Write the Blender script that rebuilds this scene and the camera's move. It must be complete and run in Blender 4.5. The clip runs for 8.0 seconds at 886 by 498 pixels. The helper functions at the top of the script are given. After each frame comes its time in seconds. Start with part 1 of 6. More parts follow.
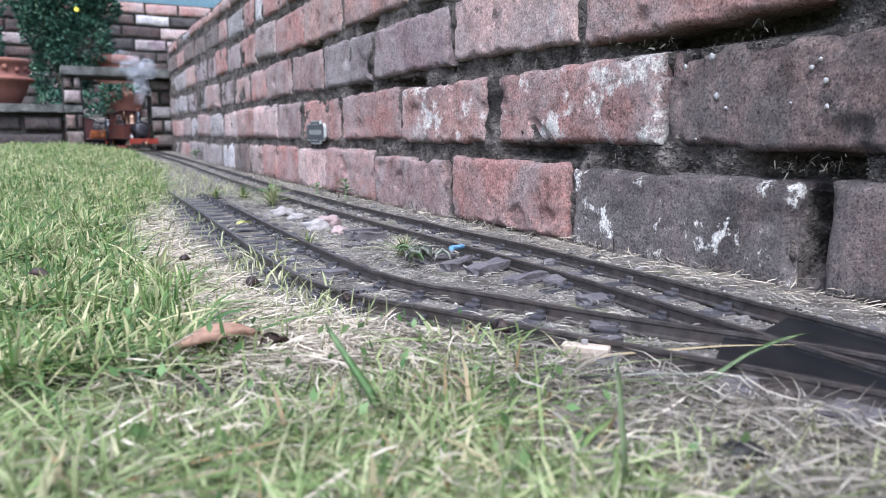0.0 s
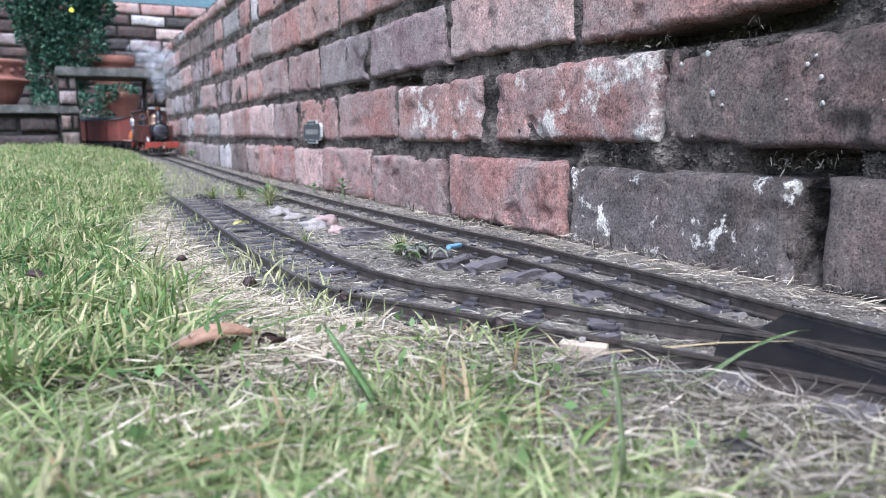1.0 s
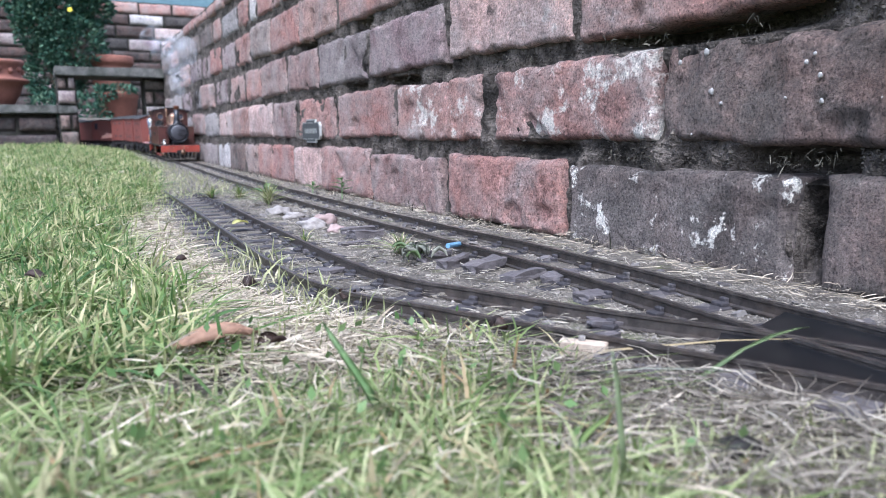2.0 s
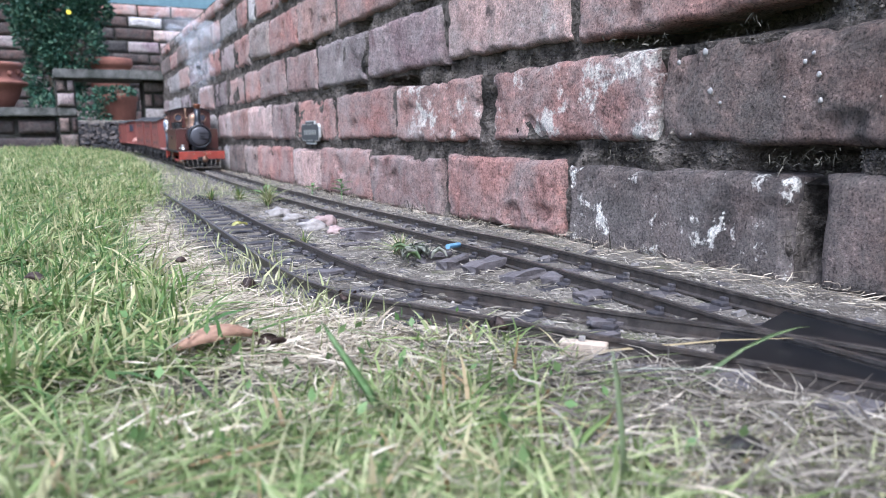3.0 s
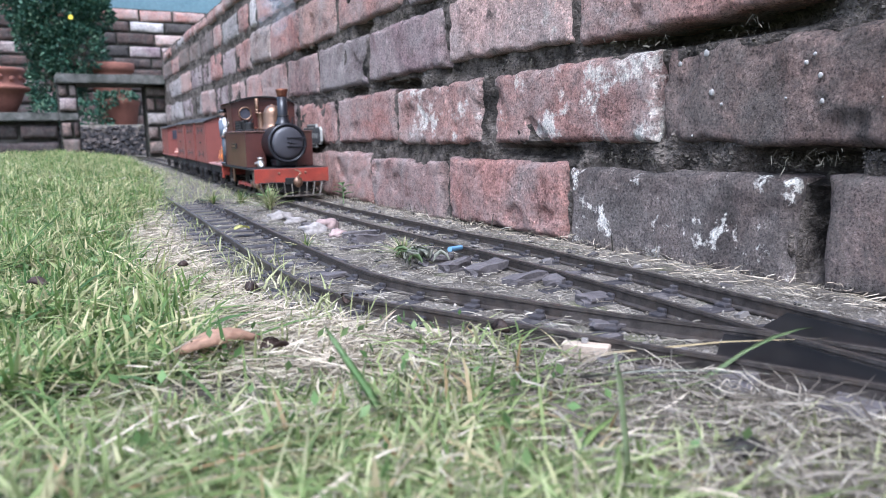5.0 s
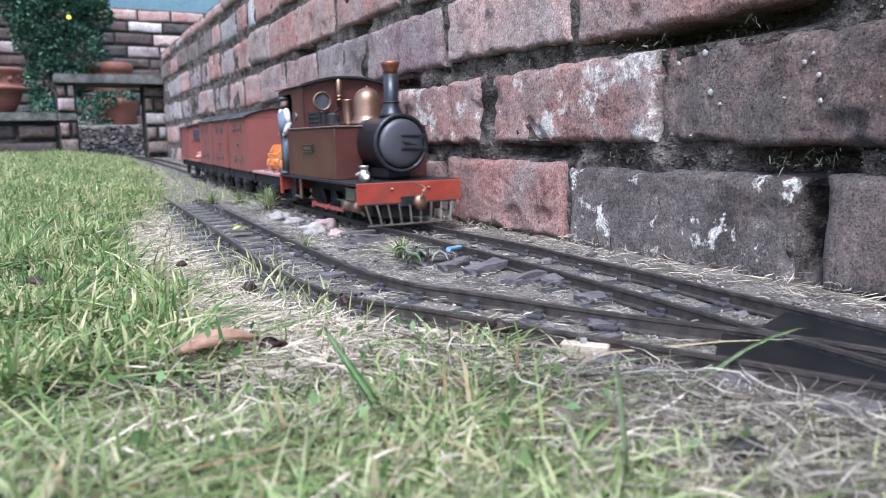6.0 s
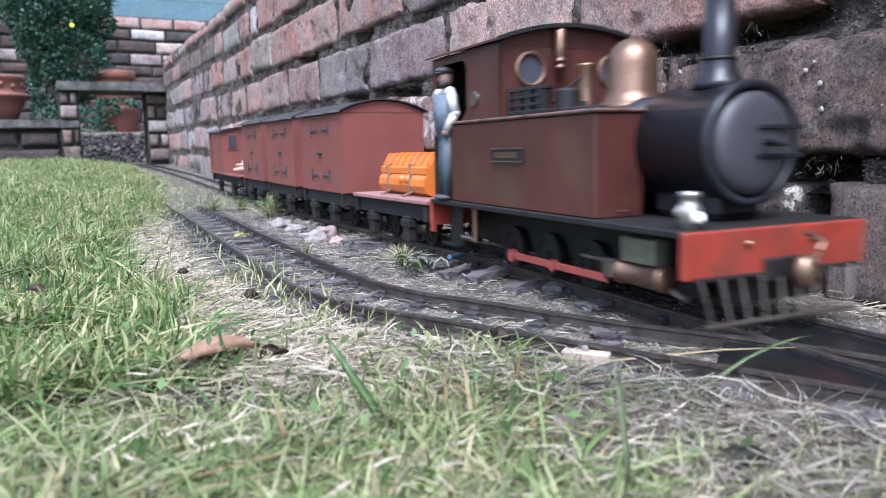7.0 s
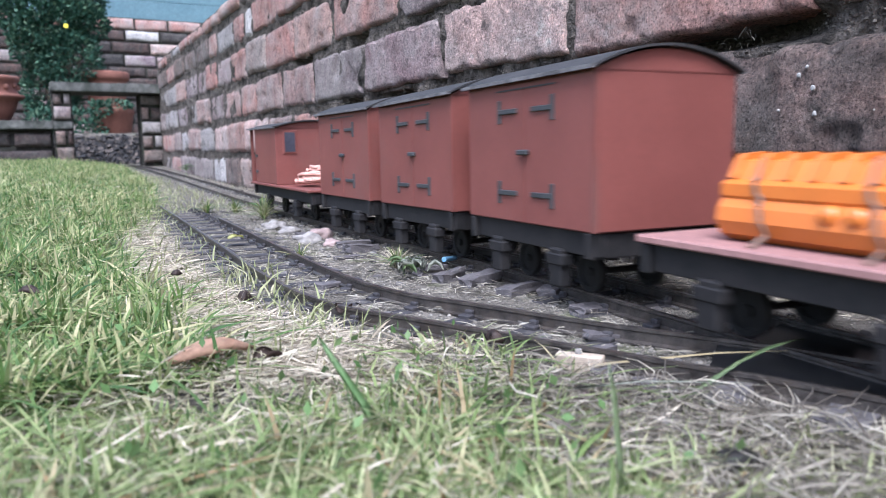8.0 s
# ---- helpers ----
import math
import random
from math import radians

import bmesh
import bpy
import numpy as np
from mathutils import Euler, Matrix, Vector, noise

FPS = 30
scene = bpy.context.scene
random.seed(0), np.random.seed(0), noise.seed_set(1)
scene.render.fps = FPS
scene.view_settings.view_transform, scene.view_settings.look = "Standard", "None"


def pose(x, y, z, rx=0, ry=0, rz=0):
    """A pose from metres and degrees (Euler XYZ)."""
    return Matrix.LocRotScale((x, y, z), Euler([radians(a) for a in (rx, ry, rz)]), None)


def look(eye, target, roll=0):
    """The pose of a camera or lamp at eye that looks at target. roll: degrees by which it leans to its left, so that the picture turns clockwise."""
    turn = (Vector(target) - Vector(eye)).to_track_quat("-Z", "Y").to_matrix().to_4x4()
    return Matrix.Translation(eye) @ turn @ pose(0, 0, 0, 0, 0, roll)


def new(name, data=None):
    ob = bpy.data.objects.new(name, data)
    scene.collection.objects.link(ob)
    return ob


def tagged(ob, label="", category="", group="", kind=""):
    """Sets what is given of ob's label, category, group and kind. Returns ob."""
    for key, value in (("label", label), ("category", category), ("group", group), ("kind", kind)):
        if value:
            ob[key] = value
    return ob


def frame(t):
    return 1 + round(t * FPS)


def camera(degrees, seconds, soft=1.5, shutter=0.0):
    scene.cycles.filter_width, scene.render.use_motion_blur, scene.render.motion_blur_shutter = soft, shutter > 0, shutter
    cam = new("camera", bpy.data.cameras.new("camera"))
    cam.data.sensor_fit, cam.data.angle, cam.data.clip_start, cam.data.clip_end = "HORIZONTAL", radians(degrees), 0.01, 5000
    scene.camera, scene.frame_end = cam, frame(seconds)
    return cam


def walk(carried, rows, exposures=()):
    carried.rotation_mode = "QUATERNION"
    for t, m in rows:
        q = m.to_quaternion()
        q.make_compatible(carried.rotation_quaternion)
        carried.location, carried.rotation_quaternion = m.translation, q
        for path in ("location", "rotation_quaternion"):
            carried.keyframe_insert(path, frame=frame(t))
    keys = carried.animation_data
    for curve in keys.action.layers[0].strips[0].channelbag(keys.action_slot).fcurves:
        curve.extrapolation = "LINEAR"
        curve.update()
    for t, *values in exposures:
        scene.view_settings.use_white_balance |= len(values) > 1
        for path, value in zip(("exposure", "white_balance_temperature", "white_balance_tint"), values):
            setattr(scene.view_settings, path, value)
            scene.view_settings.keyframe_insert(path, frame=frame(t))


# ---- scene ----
cam = camera(62.3, 8.0, soft=0.9, shutter=0.4)
cam.data.dof.use_dof = True
cam.data.dof.focus_distance = 0.52
cam.data.dof.aperture_fstop = 16
EYE = (0.0, 0.0, 0.105)
PATH = [  # seconds, yaw, pitch, roll of a camera that rests on the grass and is nudged a little
    (0.0, -27.87, -8.90, 0.00), (0.5, -28.05, -8.87, 0.24), (1.0, -28.13, -8.99, 0.32), (1.5, -28.18, -9.07, 0.38),
    (3.0, -28.26, -9.02, 0.71), (3.5, -28.28, -8.87, 0.86), (4.0, -28.06, -8.94, 0.86), (4.5, -28.08, -8.80, 0.95),
    (6.0, -28.25, -8.81, 1.03), (6.5, -28.11, -8.46, 0.93), (7.0, -28.14, -8.22, 0.95), (7.5, -28.20, -8.16, 0.86),
    (8.0, -28.56, -8.02, 0.70)]
walk(cam, [(t, pose(*EYE, 90 + pitch, roll, yaw)) for t, yaw, pitch, roll in PATH], exposures=[(0.0, 1.8, 5350, 12), (8.0, 1.8, 5350, 12)])

# ---- light: overcast garden ----
world = bpy.data.worlds.new("overcast_sky")
scene.world = world
world.use_nodes = True
wn = world.node_tree
sky = wn.nodes.new("ShaderNodeTexSky")
sky.sky_type, sky.sun_disc = "NISHITA", False
sky.sun_elevation, sky.sun_rotation = radians(58), radians(215)
sky.air_density, sky.dust_density = 1.0, 4.0
grey_sky = wn.nodes.new("ShaderNodeHueSaturation")
grey_sky.inputs["Saturation"].default_value = 0.75
wn.links.new(sky.outputs[0], grey_sky.inputs["Color"])
wn.links.new(grey_sky.outputs[0], wn.nodes["Background"].inputs["Color"])
wn.nodes["Background"].inputs["Strength"].default_value = 0.15
sun = new("sun", bpy.data.lights.new("sun", "SUN"))
sun.data.energy, sun.data.angle, sun.data.color = 1.5, radians(24), (0.97, 0.98, 1.0)
sun.matrix_world = look((-3, -3.0, 8), (0, 1.0, 0))


# ---- materials ----
def shader(name, rough=0.8, metal=0.0, spec=0.5):
    m = bpy.data.materials.new(name)
    m.use_nodes = True
    b = m.node_tree.nodes["Principled BSDF"]
    b.inputs["Roughness"].default_value = rough
    b.inputs["Metallic"].default_value = metal
    b.inputs["Specular IOR Level"].default_value = spec
    return m, m.node_tree, b


def link(nt, a, b):
    nt.links.new(a, b)


def coords(nt, shift=True):
    """Object coordinates, moved on by each object's own random amount."""
    tc = nt.nodes.new("ShaderNodeTexCoord")
    if not shift:
        return tc.outputs["Object"]
    oi = nt.nodes.new("ShaderNodeObjectInfo")
    mul = nt.nodes.new("ShaderNodeMath")
    mul.operation = "MULTIPLY"
    mul.inputs[1].default_value = 37.0
    link(nt, oi.outputs["Random"], mul.inputs[0])
    add = nt.nodes.new("ShaderNodeVectorMath")
    add.operation = "ADD"
    link(nt, tc.outputs["Object"], add.inputs[0])
    link(nt, mul.outputs[0], add.inputs[1])
    return add.outputs[0]


def noise_tex(nt, vec, scale, detail=6.0, rough=0.6, distort=0.0):
    n = nt.nodes.new("ShaderNodeTexNoise")
    n.inputs["Scale"].default_value = scale
    n.inputs["Detail"].default_value = detail
    n.inputs["Roughness"].default_value = rough
    n.inputs["Distortion"].default_value = distort
    link(nt, vec, n.inputs["Vector"])
    return n.outputs["Fac"]


def ramp(nt, fac, stops):
    r = nt.nodes.new("ShaderNodeValToRGB")
    els = r.color_ramp.elements
    while len(els) < len(stops):
        els.new(0.5)
    for e, (p, c) in zip(els, stops):
        e.position = p
        e.color = (*c, 1) if len(c) == 3 else c
    link(nt, fac, r.inputs["Fac"])
    return r.outputs["Color"]


def mix(nt, fac, a, b, mode="MIX"):
    n = nt.nodes.new("ShaderNodeMix")
    n.data_type, n.blend_type = "RGBA", mode
    for sock, v in ((n.inputs[0], fac), (n.inputs[6], a), (n.inputs[7], b)):
        if isinstance(v, (float, int)):
            sock.default_value = v
        elif isinstance(v, tuple):
            sock.default_value = (*v, 1)
        else:
            link(nt, v, sock)
    return n.outputs[2]


def bump(nt, bsdf, height, strength, dist):
    b = nt.nodes.new("ShaderNodeBump")
    b.inputs["Strength"].default_value = strength
    b.inputs["Distance"].default_value = dist
    link(nt, height, b.inputs["Height"])
    link(nt, b.outputs[0], bsdf.inputs["Normal"])


G0, G1 = (0, 0, 0), (1, 1, 1)


def surface(name, c1, c2, scale=30.0, fine=200.0, rough=0.8, metal=0.0, bump_s=0.3, dist=0.002, dirt=None, dirt_at=(0.55, 0.75), spec=0.4, shift=True, grain=0.5):
    """Two tones in broad patches, fine grain over them, a bump, and stains of a third tone."""
    m, nt, b = shader(name, rough, metal, spec)
    v = coords(nt, shift)
    col = ramp(nt, noise_tex(nt, v, scale), [(0.3, c1), (0.7, c2)])
    f = noise_tex(nt, v, fine, 4.0)
    col = mix(nt, grain, col, ramp(nt, f, [(0.3, (0.62, 0.62, 0.62)), (0.7, (1.3, 1.3, 1.3))]), "MULTIPLY")
    if dirt:
        d = ramp(nt, noise_tex(nt, v, scale * 0.6, 9.0, 0.7), [(dirt_at[0], G0), (dirt_at[1], G1)])
        col = mix(nt, d, col, dirt)
    link(nt, col, b.inputs["Base Color"])
    bump(nt, b, f, bump_s, dist)
    return m


def brick_material(name, tones, soot=(0.50, 0.72), lime=(0.66, 0.74), soot_col=(0.050, 0.043, 0.038), lime_col=(0.40, 0.37, 0.335), lime_scale=24.0, dust=0.75, rubbed=0.7):
    """Old fired brick: tones that differ from brick to brick, soot, lime bloom, pits."""
    m, nt, b = shader(name, 0.92, 0, 0.25)
    v = coords(nt)
    oi = nt.nodes.new("ShaderNodeObjectInfo")
    base = ramp(nt, oi.outputs["Random"], [(i / max(1, len(tones) - 1), c) for i, c in enumerate(tones)])
    patch = noise_tex(nt, v, 14.0, 6.0, 0.65)
    base = mix(nt, 0.75, base, ramp(nt, patch, [(0.3, (0.55, 0.52, 0.52)), (0.55, (1, 1, 1)), (0.75, (1.35, 1.25, 1.2))]), "MULTIPLY")
    grain = noise_tex(nt, v, 300.0, 5.0, 0.8)
    base = mix(nt, 0.85, base, ramp(nt, grain, [(0.30, (0.5, 0.48, 0.47)), (0.5, (1, 1, 1)), (0.70, (1.5, 1.48, 1.45))]), "MULTIPLY")
    smear = noise_tex(nt, v, 55.0, 8.0, 0.75, 0.3)
    base = mix(nt, 0.8, base, ramp(nt, smear, [(0.36, (0.42, 0.42, 0.44)), (0.5, (1, 1, 1)), (0.68, (1.25, 1.25, 1.28))]), "MULTIPLY")
    s = ramp(nt, noise_tex(nt, v, 22.0, 10.0, 0.72, 0.4), [(soot[0], G0), (0.5 * (soot[0] + soot[1]), (0.7, 0.7, 0.7)), (soot[1], G1)])
    base = mix(nt, s, base, soot_col)
    dusty = ramp(nt, noise_tex(nt, v, 11.0, 9.0, 0.7, 0.5), [(0.40, G0), (0.66, (dust, dust, dust))])
    base = mix(nt, dusty, base, (0.25, 0.222, 0.206))
    lm = noise_tex(nt, v, lime_scale, 12.0, 0.72, 0.15)
    base = mix(nt, ramp(nt, lm, [(lime[0], G0), (lime[1], G1)]), base, lime_col)
    link(nt, base, b.inputs["Base Color"])
    pits = noise_tex(nt, v, 170.0, 12.0, 0.85)
    rub = ramp(nt, noise_tex(nt, v, 130.0, 9.0, 0.8, 0.2), [(0.36, (0.40, 0.40, 0.41)), (0.47, (0.95, 0.95, 0.95)), (0.58, (1.12, 1.11, 1.10)), (0.70, (1.5, 1.46, 1.42))])
    base = mix(nt, rubbed, base, rub, "MULTIPLY")
    speck = ramp(nt, noise_tex(nt, v, 520.0, 4.0, 0.75), [(0.36, (0.45, 0.43, 0.42)), (0.46, (1.65, 1.62, 1.57)), (0.58, (1.9, 1.87, 1.82)), (0.68, (3.4, 3.3, 3.15))])
    link(nt, mix(nt, 0.82, base, speck, "MULTIPLY"), b.inputs["Base Color"])
    relief = nt.nodes.new("ShaderNodeMath")
    relief.operation = "MULTIPLY_ADD"
    relief.inputs[1].default_value = 0.35
    link(nt, grain, relief.inputs[0])
    link(nt, pits, relief.inputs[2])
    bump(nt, b, relief.outputs[0], 1.0, 0.010)
    return m


def island_material(name, stops, rough=0.6, grain=60.0, sheen=0.3, trans=0.0):
    """Each loose blade, chip or leaf takes one tone of the ramp."""
    m, nt, b = shader(name, rough, 0, sheen)
    geo = nt.nodes.new("ShaderNodeNewGeometry")
    col = ramp(nt, geo.outputs["Random Per Island"], stops)
    v = coords(nt, False)
    col = mix(nt, 0.6, col, ramp(nt, noise_tex(nt, v, grain, 4.0), [(0.3, (0.6, 0.6, 0.6)), (0.7, (1.3, 1.3, 1.3))]), "MULTIPLY")
    link(nt, col, b.inputs["Base Color"])
    if trans:
        t = nt.nodes.new("ShaderNodeBsdfTranslucent")
        link(nt, col, t.inputs["Color"])
        mx = nt.nodes.new("ShaderNodeMixShader")
        mx.inputs[0].default_value = trans
        link(nt, b.outputs[0], mx.inputs[1])
        link(nt, t.outputs[0], mx.inputs[2])
        link(nt, mx.outputs[0], nt.nodes["Material Output"].inputs["Surface"])
    return m


M = {}
RED1, RED2, RED3, PURP, BUFF = (0.222, 0.118, 0.099), (0.262, 0.150, 0.126), (0.185, 0.113, 0.098), (0.135, 0.110, 0.106), (0.225, 0.172, 0.148)
M["brick_red"] = brick_material("red_brick", [RED1, RED2, (0.235, 0.118, 0.10), RED1], (0.60, 0.80), (0.70, 0.80))
M["brick_mix"] = brick_material("mixed_brick", [RED3, PURP, BUFF, RED2, PURP, RED1, BUFF], (0.55, 0.75), (0.66, 0.76))
M["brick_dark"] = brick_material("sooty_brick", [(0.125, 0.088, 0.076), (0.14, 0.095, 0.08), (0.11, 0.082, 0.075)], (0.42, 0.66), (0.70, 0.715), (0.048, 0.041, 0.035), (0.45, 0.43, 0.39), 85.0, 0.3)
M["brick_drips"] = brick_material("lime_dripped_sooty_brick", [(0.125, 0.10, 0.09), (0.14, 0.108, 0.094)], (0.42, 0.64), (0.56, 0.60), (0.05, 0.043, 0.039), (0.52, 0.495, 0.45), 34.0, 0.4)
# bricks of the far end, the shade of that corner put into their tones
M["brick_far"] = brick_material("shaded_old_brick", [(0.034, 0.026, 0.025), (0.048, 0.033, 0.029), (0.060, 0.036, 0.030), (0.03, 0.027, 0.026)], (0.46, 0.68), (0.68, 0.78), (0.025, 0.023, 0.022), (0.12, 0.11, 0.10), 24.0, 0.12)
M["brick_purple"] = brick_material("purple_brick", [PURP, (0.19, 0.13, 0.13), (0.15, 0.11, 0.12)], (0.54, 0.75), (0.66, 0.78))
M["brick_limed"] = brick_material("lime_splashed_brick", [RED2, (0.24, 0.135, 0.115)], (0.60, 0.78), (0.535, 0.60), lime_col=(0.46, 0.425, 0.385))
M["brick_pale"] = brick_material("pale_brick", [(0.36, 0.25, 0.22), (0.30, 0.21, 0.19)], (0.58, 0.75), (0.58, 0.7))
M["brick_white"] = brick_material("whitewashed_brick", [(0.36, 0.34, 0.33), (0.32, 0.30, 0.29)], (0.66, 0.8), (0.6, 0.7), lime_col=(0.44, 0.42, 0.40))
M["brick_grey"] = brick_material("grey_brick", [(0.26, 0.24, 0.235), (0.17, 0.155, 0.15), (0.22, 0.19, 0.18)], (0.52, 0.7), (0.66, 0.76))
M["crumbs"] = island_material("mortar_crumb", [(0.0, (0.02, 0.018, 0.015)), (0.6, (0.06, 0.052, 0.043)), (1.0, (0.14, 0.122, 0.10))], 0.95, 300.0, 0.1)
M["lime_paint"] = surface("old_whitewash", (0.20, 0.186, 0.168), (0.31, 0.292, 0.268), 300, 700, 0.9, 0, 0.5, 0.001)
M["mortar"] = surface("old_mortar", (0.050, 0.041, 0.034), (0.205, 0.172, 0.145), 60, 340, 0.97, 0, 1.0, 0.009, (0.022, 0.019, 0.016), (0.46, 0.62), 0.1, grain=0.8)
# mortar of the far walls, toned down to hold the shade there
M["shaded_mortar"] = surface("shaded_old_mortar", (0.022, 0.02, 0.018), (0.065, 0.058, 0.05), 45, 320, 0.97, 0, 1.0, 0.008, (0.03, 0.036, 0.02), (0.5, 0.66), 0.1)
M["soil"] = surface("soil", (0.065, 0.055, 0.045), (0.19, 0.166, 0.138), 35, 350, 0.97, 0, 1.0, 0.006, (0.10, 0.115, 0.04), (0.55, 0.75), 0.1, False)
M["far_lawn"] = surface("far_lawn", (0.07, 0.10, 0.03), (0.12, 0.14, 0.05), 3, 60, 0.95, 0, 0.6, 0.02, None, (0.5, 0.7), 0.1, False)
M["rail"] = surface("tarnished_rail", (0.034, 0.029, 0.026), (0.115, 0.098, 0.086), 140, 700, 0.36, 0.6, 0.4, 0.0006, (0.085, 0.066, 0.052), (0.5, 0.7), 0.5)
M["sleeper"] = surface("black_plastic_sleeper", (0.016, 0.014, 0.015), (0.036, 0.031, 0.032), 80, 700, 0.75, 0, 0.3, 0.0005, (0.16, 0.145, 0.125), (0.55, 0.75), 0.35)
M["black_plate"] = surface("black_plastic_plate", (0.004, 0.004, 0.005), (0.008, 0.008, 0.008), 60, 900, 0.28, 0, 0.10, 0.0004, (0.05, 0.044, 0.038), (0.68, 0.8), 0.35)
M["slate"] = island_material("slate_chips", [(0.0, (0.045, 0.039, 0.037)), (0.5, (0.09, 0.079, 0.074)), (0.8, (0.12, 0.107, 0.096)), (1.0, (0.19, 0.17, 0.147))], 0.75, 300.0, 0.35)
M["grit"] = island_material("grit", [(0.0, (0.075, 0.065, 0.054)), (0.6, (0.175, 0.155, 0.13)), (1.0, (0.28, 0.25, 0.21))], 0.9, 500.0, 0.2)
M["grass"] = island_material("grass_blades", [(0.0, (0.040, 0.085, 0.022)), (0.3, (0.10, 0.155, 0.040)), (0.55, (0.175, 0.222, 0.070)), (0.76, (0.285, 0.285, 0.130)), (1.0, (0.46, 0.40, 0.22))], 0.55, 40.0, 0.25, 0.35)
M["edge"] = island_material("yellowish_grass", [(0.0, (0.17, 0.19, 0.075)), (0.5, (0.26, 0.265, 0.125)), (1.0, (0.39, 0.355, 0.22))], 0.6, 60.0, 0.3, 0.3)
M["straw"] = island_material("dry_grass", [(0.0, (0.16, 0.13, 0.09)), (0.35, (0.34, 0.285, 0.205)), (0.75, (0.44, 0.37, 0.275)), (1.0, (0.55, 0.48, 0.37))], 0.65, 80.0, 0.3, 0.2)
M["front"] = island_material("coarse_grass", [(0.0, (0.06, 0.085, 0.024)), (0.25, (0.12, 0.165, 0.050)), (0.5, (0.205, 0.245, 0.092)), (0.75, (0.30, 0.31, 0.150)), (0.92, (0.38, 0.33, 0.19)), (1.0, (0.22, 0.135, 0.06))], 0.55, 40.0, 0.25, 0.35)
M["thatch"] = island_material("dull_stems", [(0.0, (0.13, 0.11, 0.07)), (0.5, (0.23, 0.20, 0.13)), (1.0, (0.36, 0.32, 0.22))], 0.7, 80.0, 0.3, 0.2)
M["pale_blade"] = island_material("pale_green_blade", [(0.0, (0.34, 0.42, 0.22)), (1.0, (0.40, 0.47, 0.27))], 0.5, 40.0, 0.35)
M["roots"] = island_material("dead_roots", [(0.0, (0.05, 0.040, 0.030)), (0.45, (0.12, 0.10, 0.077)), (0.8, (0.22, 0.19, 0.145)), (1.0, (0.38, 0.335, 0.26))], 0.75, 120.0, 0.2, 0.1)
M["moss"] = island_material("dry_moss", [(0.0, (0.022, 0.02, 0.015)), (0.5, (0.05, 0.045, 0.034)), (1.0, (0.13, 0.118, 0.09))], 0.9, 200.0, 0.1)
M["clover"] = island_material("clover_leaves", [(0.0, (0.07, 0.125, 0.038)), (0.6, (0.105, 0.17, 0.055)), (1.0, (0.15, 0.21, 0.08))], 0.55, 90.0, 0.3, 0.3)
M["bush"] = island_material("shrub_leaves", [(0.0, (0.012, 0.034, 0.022)), (0.5, (0.026, 0.066, 0.040)), (0.85, (0.055, 0.105, 0.062)), (1.0, (0.12, 0.17, 0.10))], 0.55, 60.0, 0.2, 0.15)
M["bark"] = surface("bark", (0.06, 0.045, 0.03), (0.12, 0.09, 0.065), 40, 200, 0.9)
M["terracotta"] = surface("terracotta", (0.13, 0.055, 0.040), (0.19, 0.080, 0.055), 12, 150, 0.85, 0, 0.3, 0.002, (0.16, 0.13, 0.11), (0.6, 0.8), 0.2)
M["stone"] = surface("weathered_slab", (0.05, 0.048, 0.043), (0.145, 0.137, 0.122), 30, 180, 0.92, 0, 0.9, 0.006, (0.04, 0.042, 0.034), (0.45, 0.65), 0.2)
M["rubble"] = island_material("rubble", [(0.0, (0.014, 0.013, 0.013)), (0.6, (0.034, 0.031, 0.03)), (1.0, (0.10, 0.08, 0.068))], 0.9, 120.0, 0.2)
M["fence"] = surface("blue_green_painted_boards", (0.075, 0.13, 0.15), (0.10, 0.16, 0.18), 8, 90, 0.7, 0, 0.3, 0.002)


# ---- building helpers ----
def mesh_of(name, bm, material, smooth=False):
    me = bpy.data.meshes.new(name)
    bm.to_mesh(me)
    bm.free()
    for m in material if isinstance(material, (list, tuple)) else [material]:
        me.materials.append(m)
    if smooth:
        for p in me.polygons:
            p.use_smooth = True
    return me


def part(name, bm, material, parent=None, label="", smooth=False):
    ob = new(name, mesh_of(name, bm, material, smooth))
    if parent:
        ob.parent = parent
    return tagged(ob, label)


def thing(name, label, category, group="", kind="", at=None):
    ob = new(name)
    ob.empty_display_size = 0.02
    if at is not None:
        ob.matrix_world = at
    return tagged(ob, label, category, group, kind)


def box(bm, x0, x1, y0, y1, z0, z1, bevel=0.0, seg=1):
    r = bmesh.ops.create_cube(bm, size=1.0, matrix=Matrix.Translation(((x0 + x1) / 2, (y0 + y1) / 2, (z0 + z1) / 2)) @ Matrix.Diagonal((x1 - x0, y1 - y0, z1 - z0, 1)))
    if bevel:
        es = list({e for v in r["verts"] for e in v.link_edges})
        bmesh.ops.bevel(bm, geom=es, offset=bevel, segments=seg, affect="EDGES", profile=0.5)
    return bm


def boxed(*a, **k):
    return box(bmesh.new(), *a, **k)


def rod(bm, p, q, r, n=8, r2=None):
    p, q = Vector(p), Vector(q)
    m = Matrix.Translation((p + q) / 2) @ (q - p).to_track_quat("Z", "Y").to_matrix().to_4x4()
    bmesh.ops.create_cone(bm, cap_ends=True, segments=n, radius1=r, radius2=r if r2 is None else r2, depth=(q - p).length, matrix=m)
    return bm


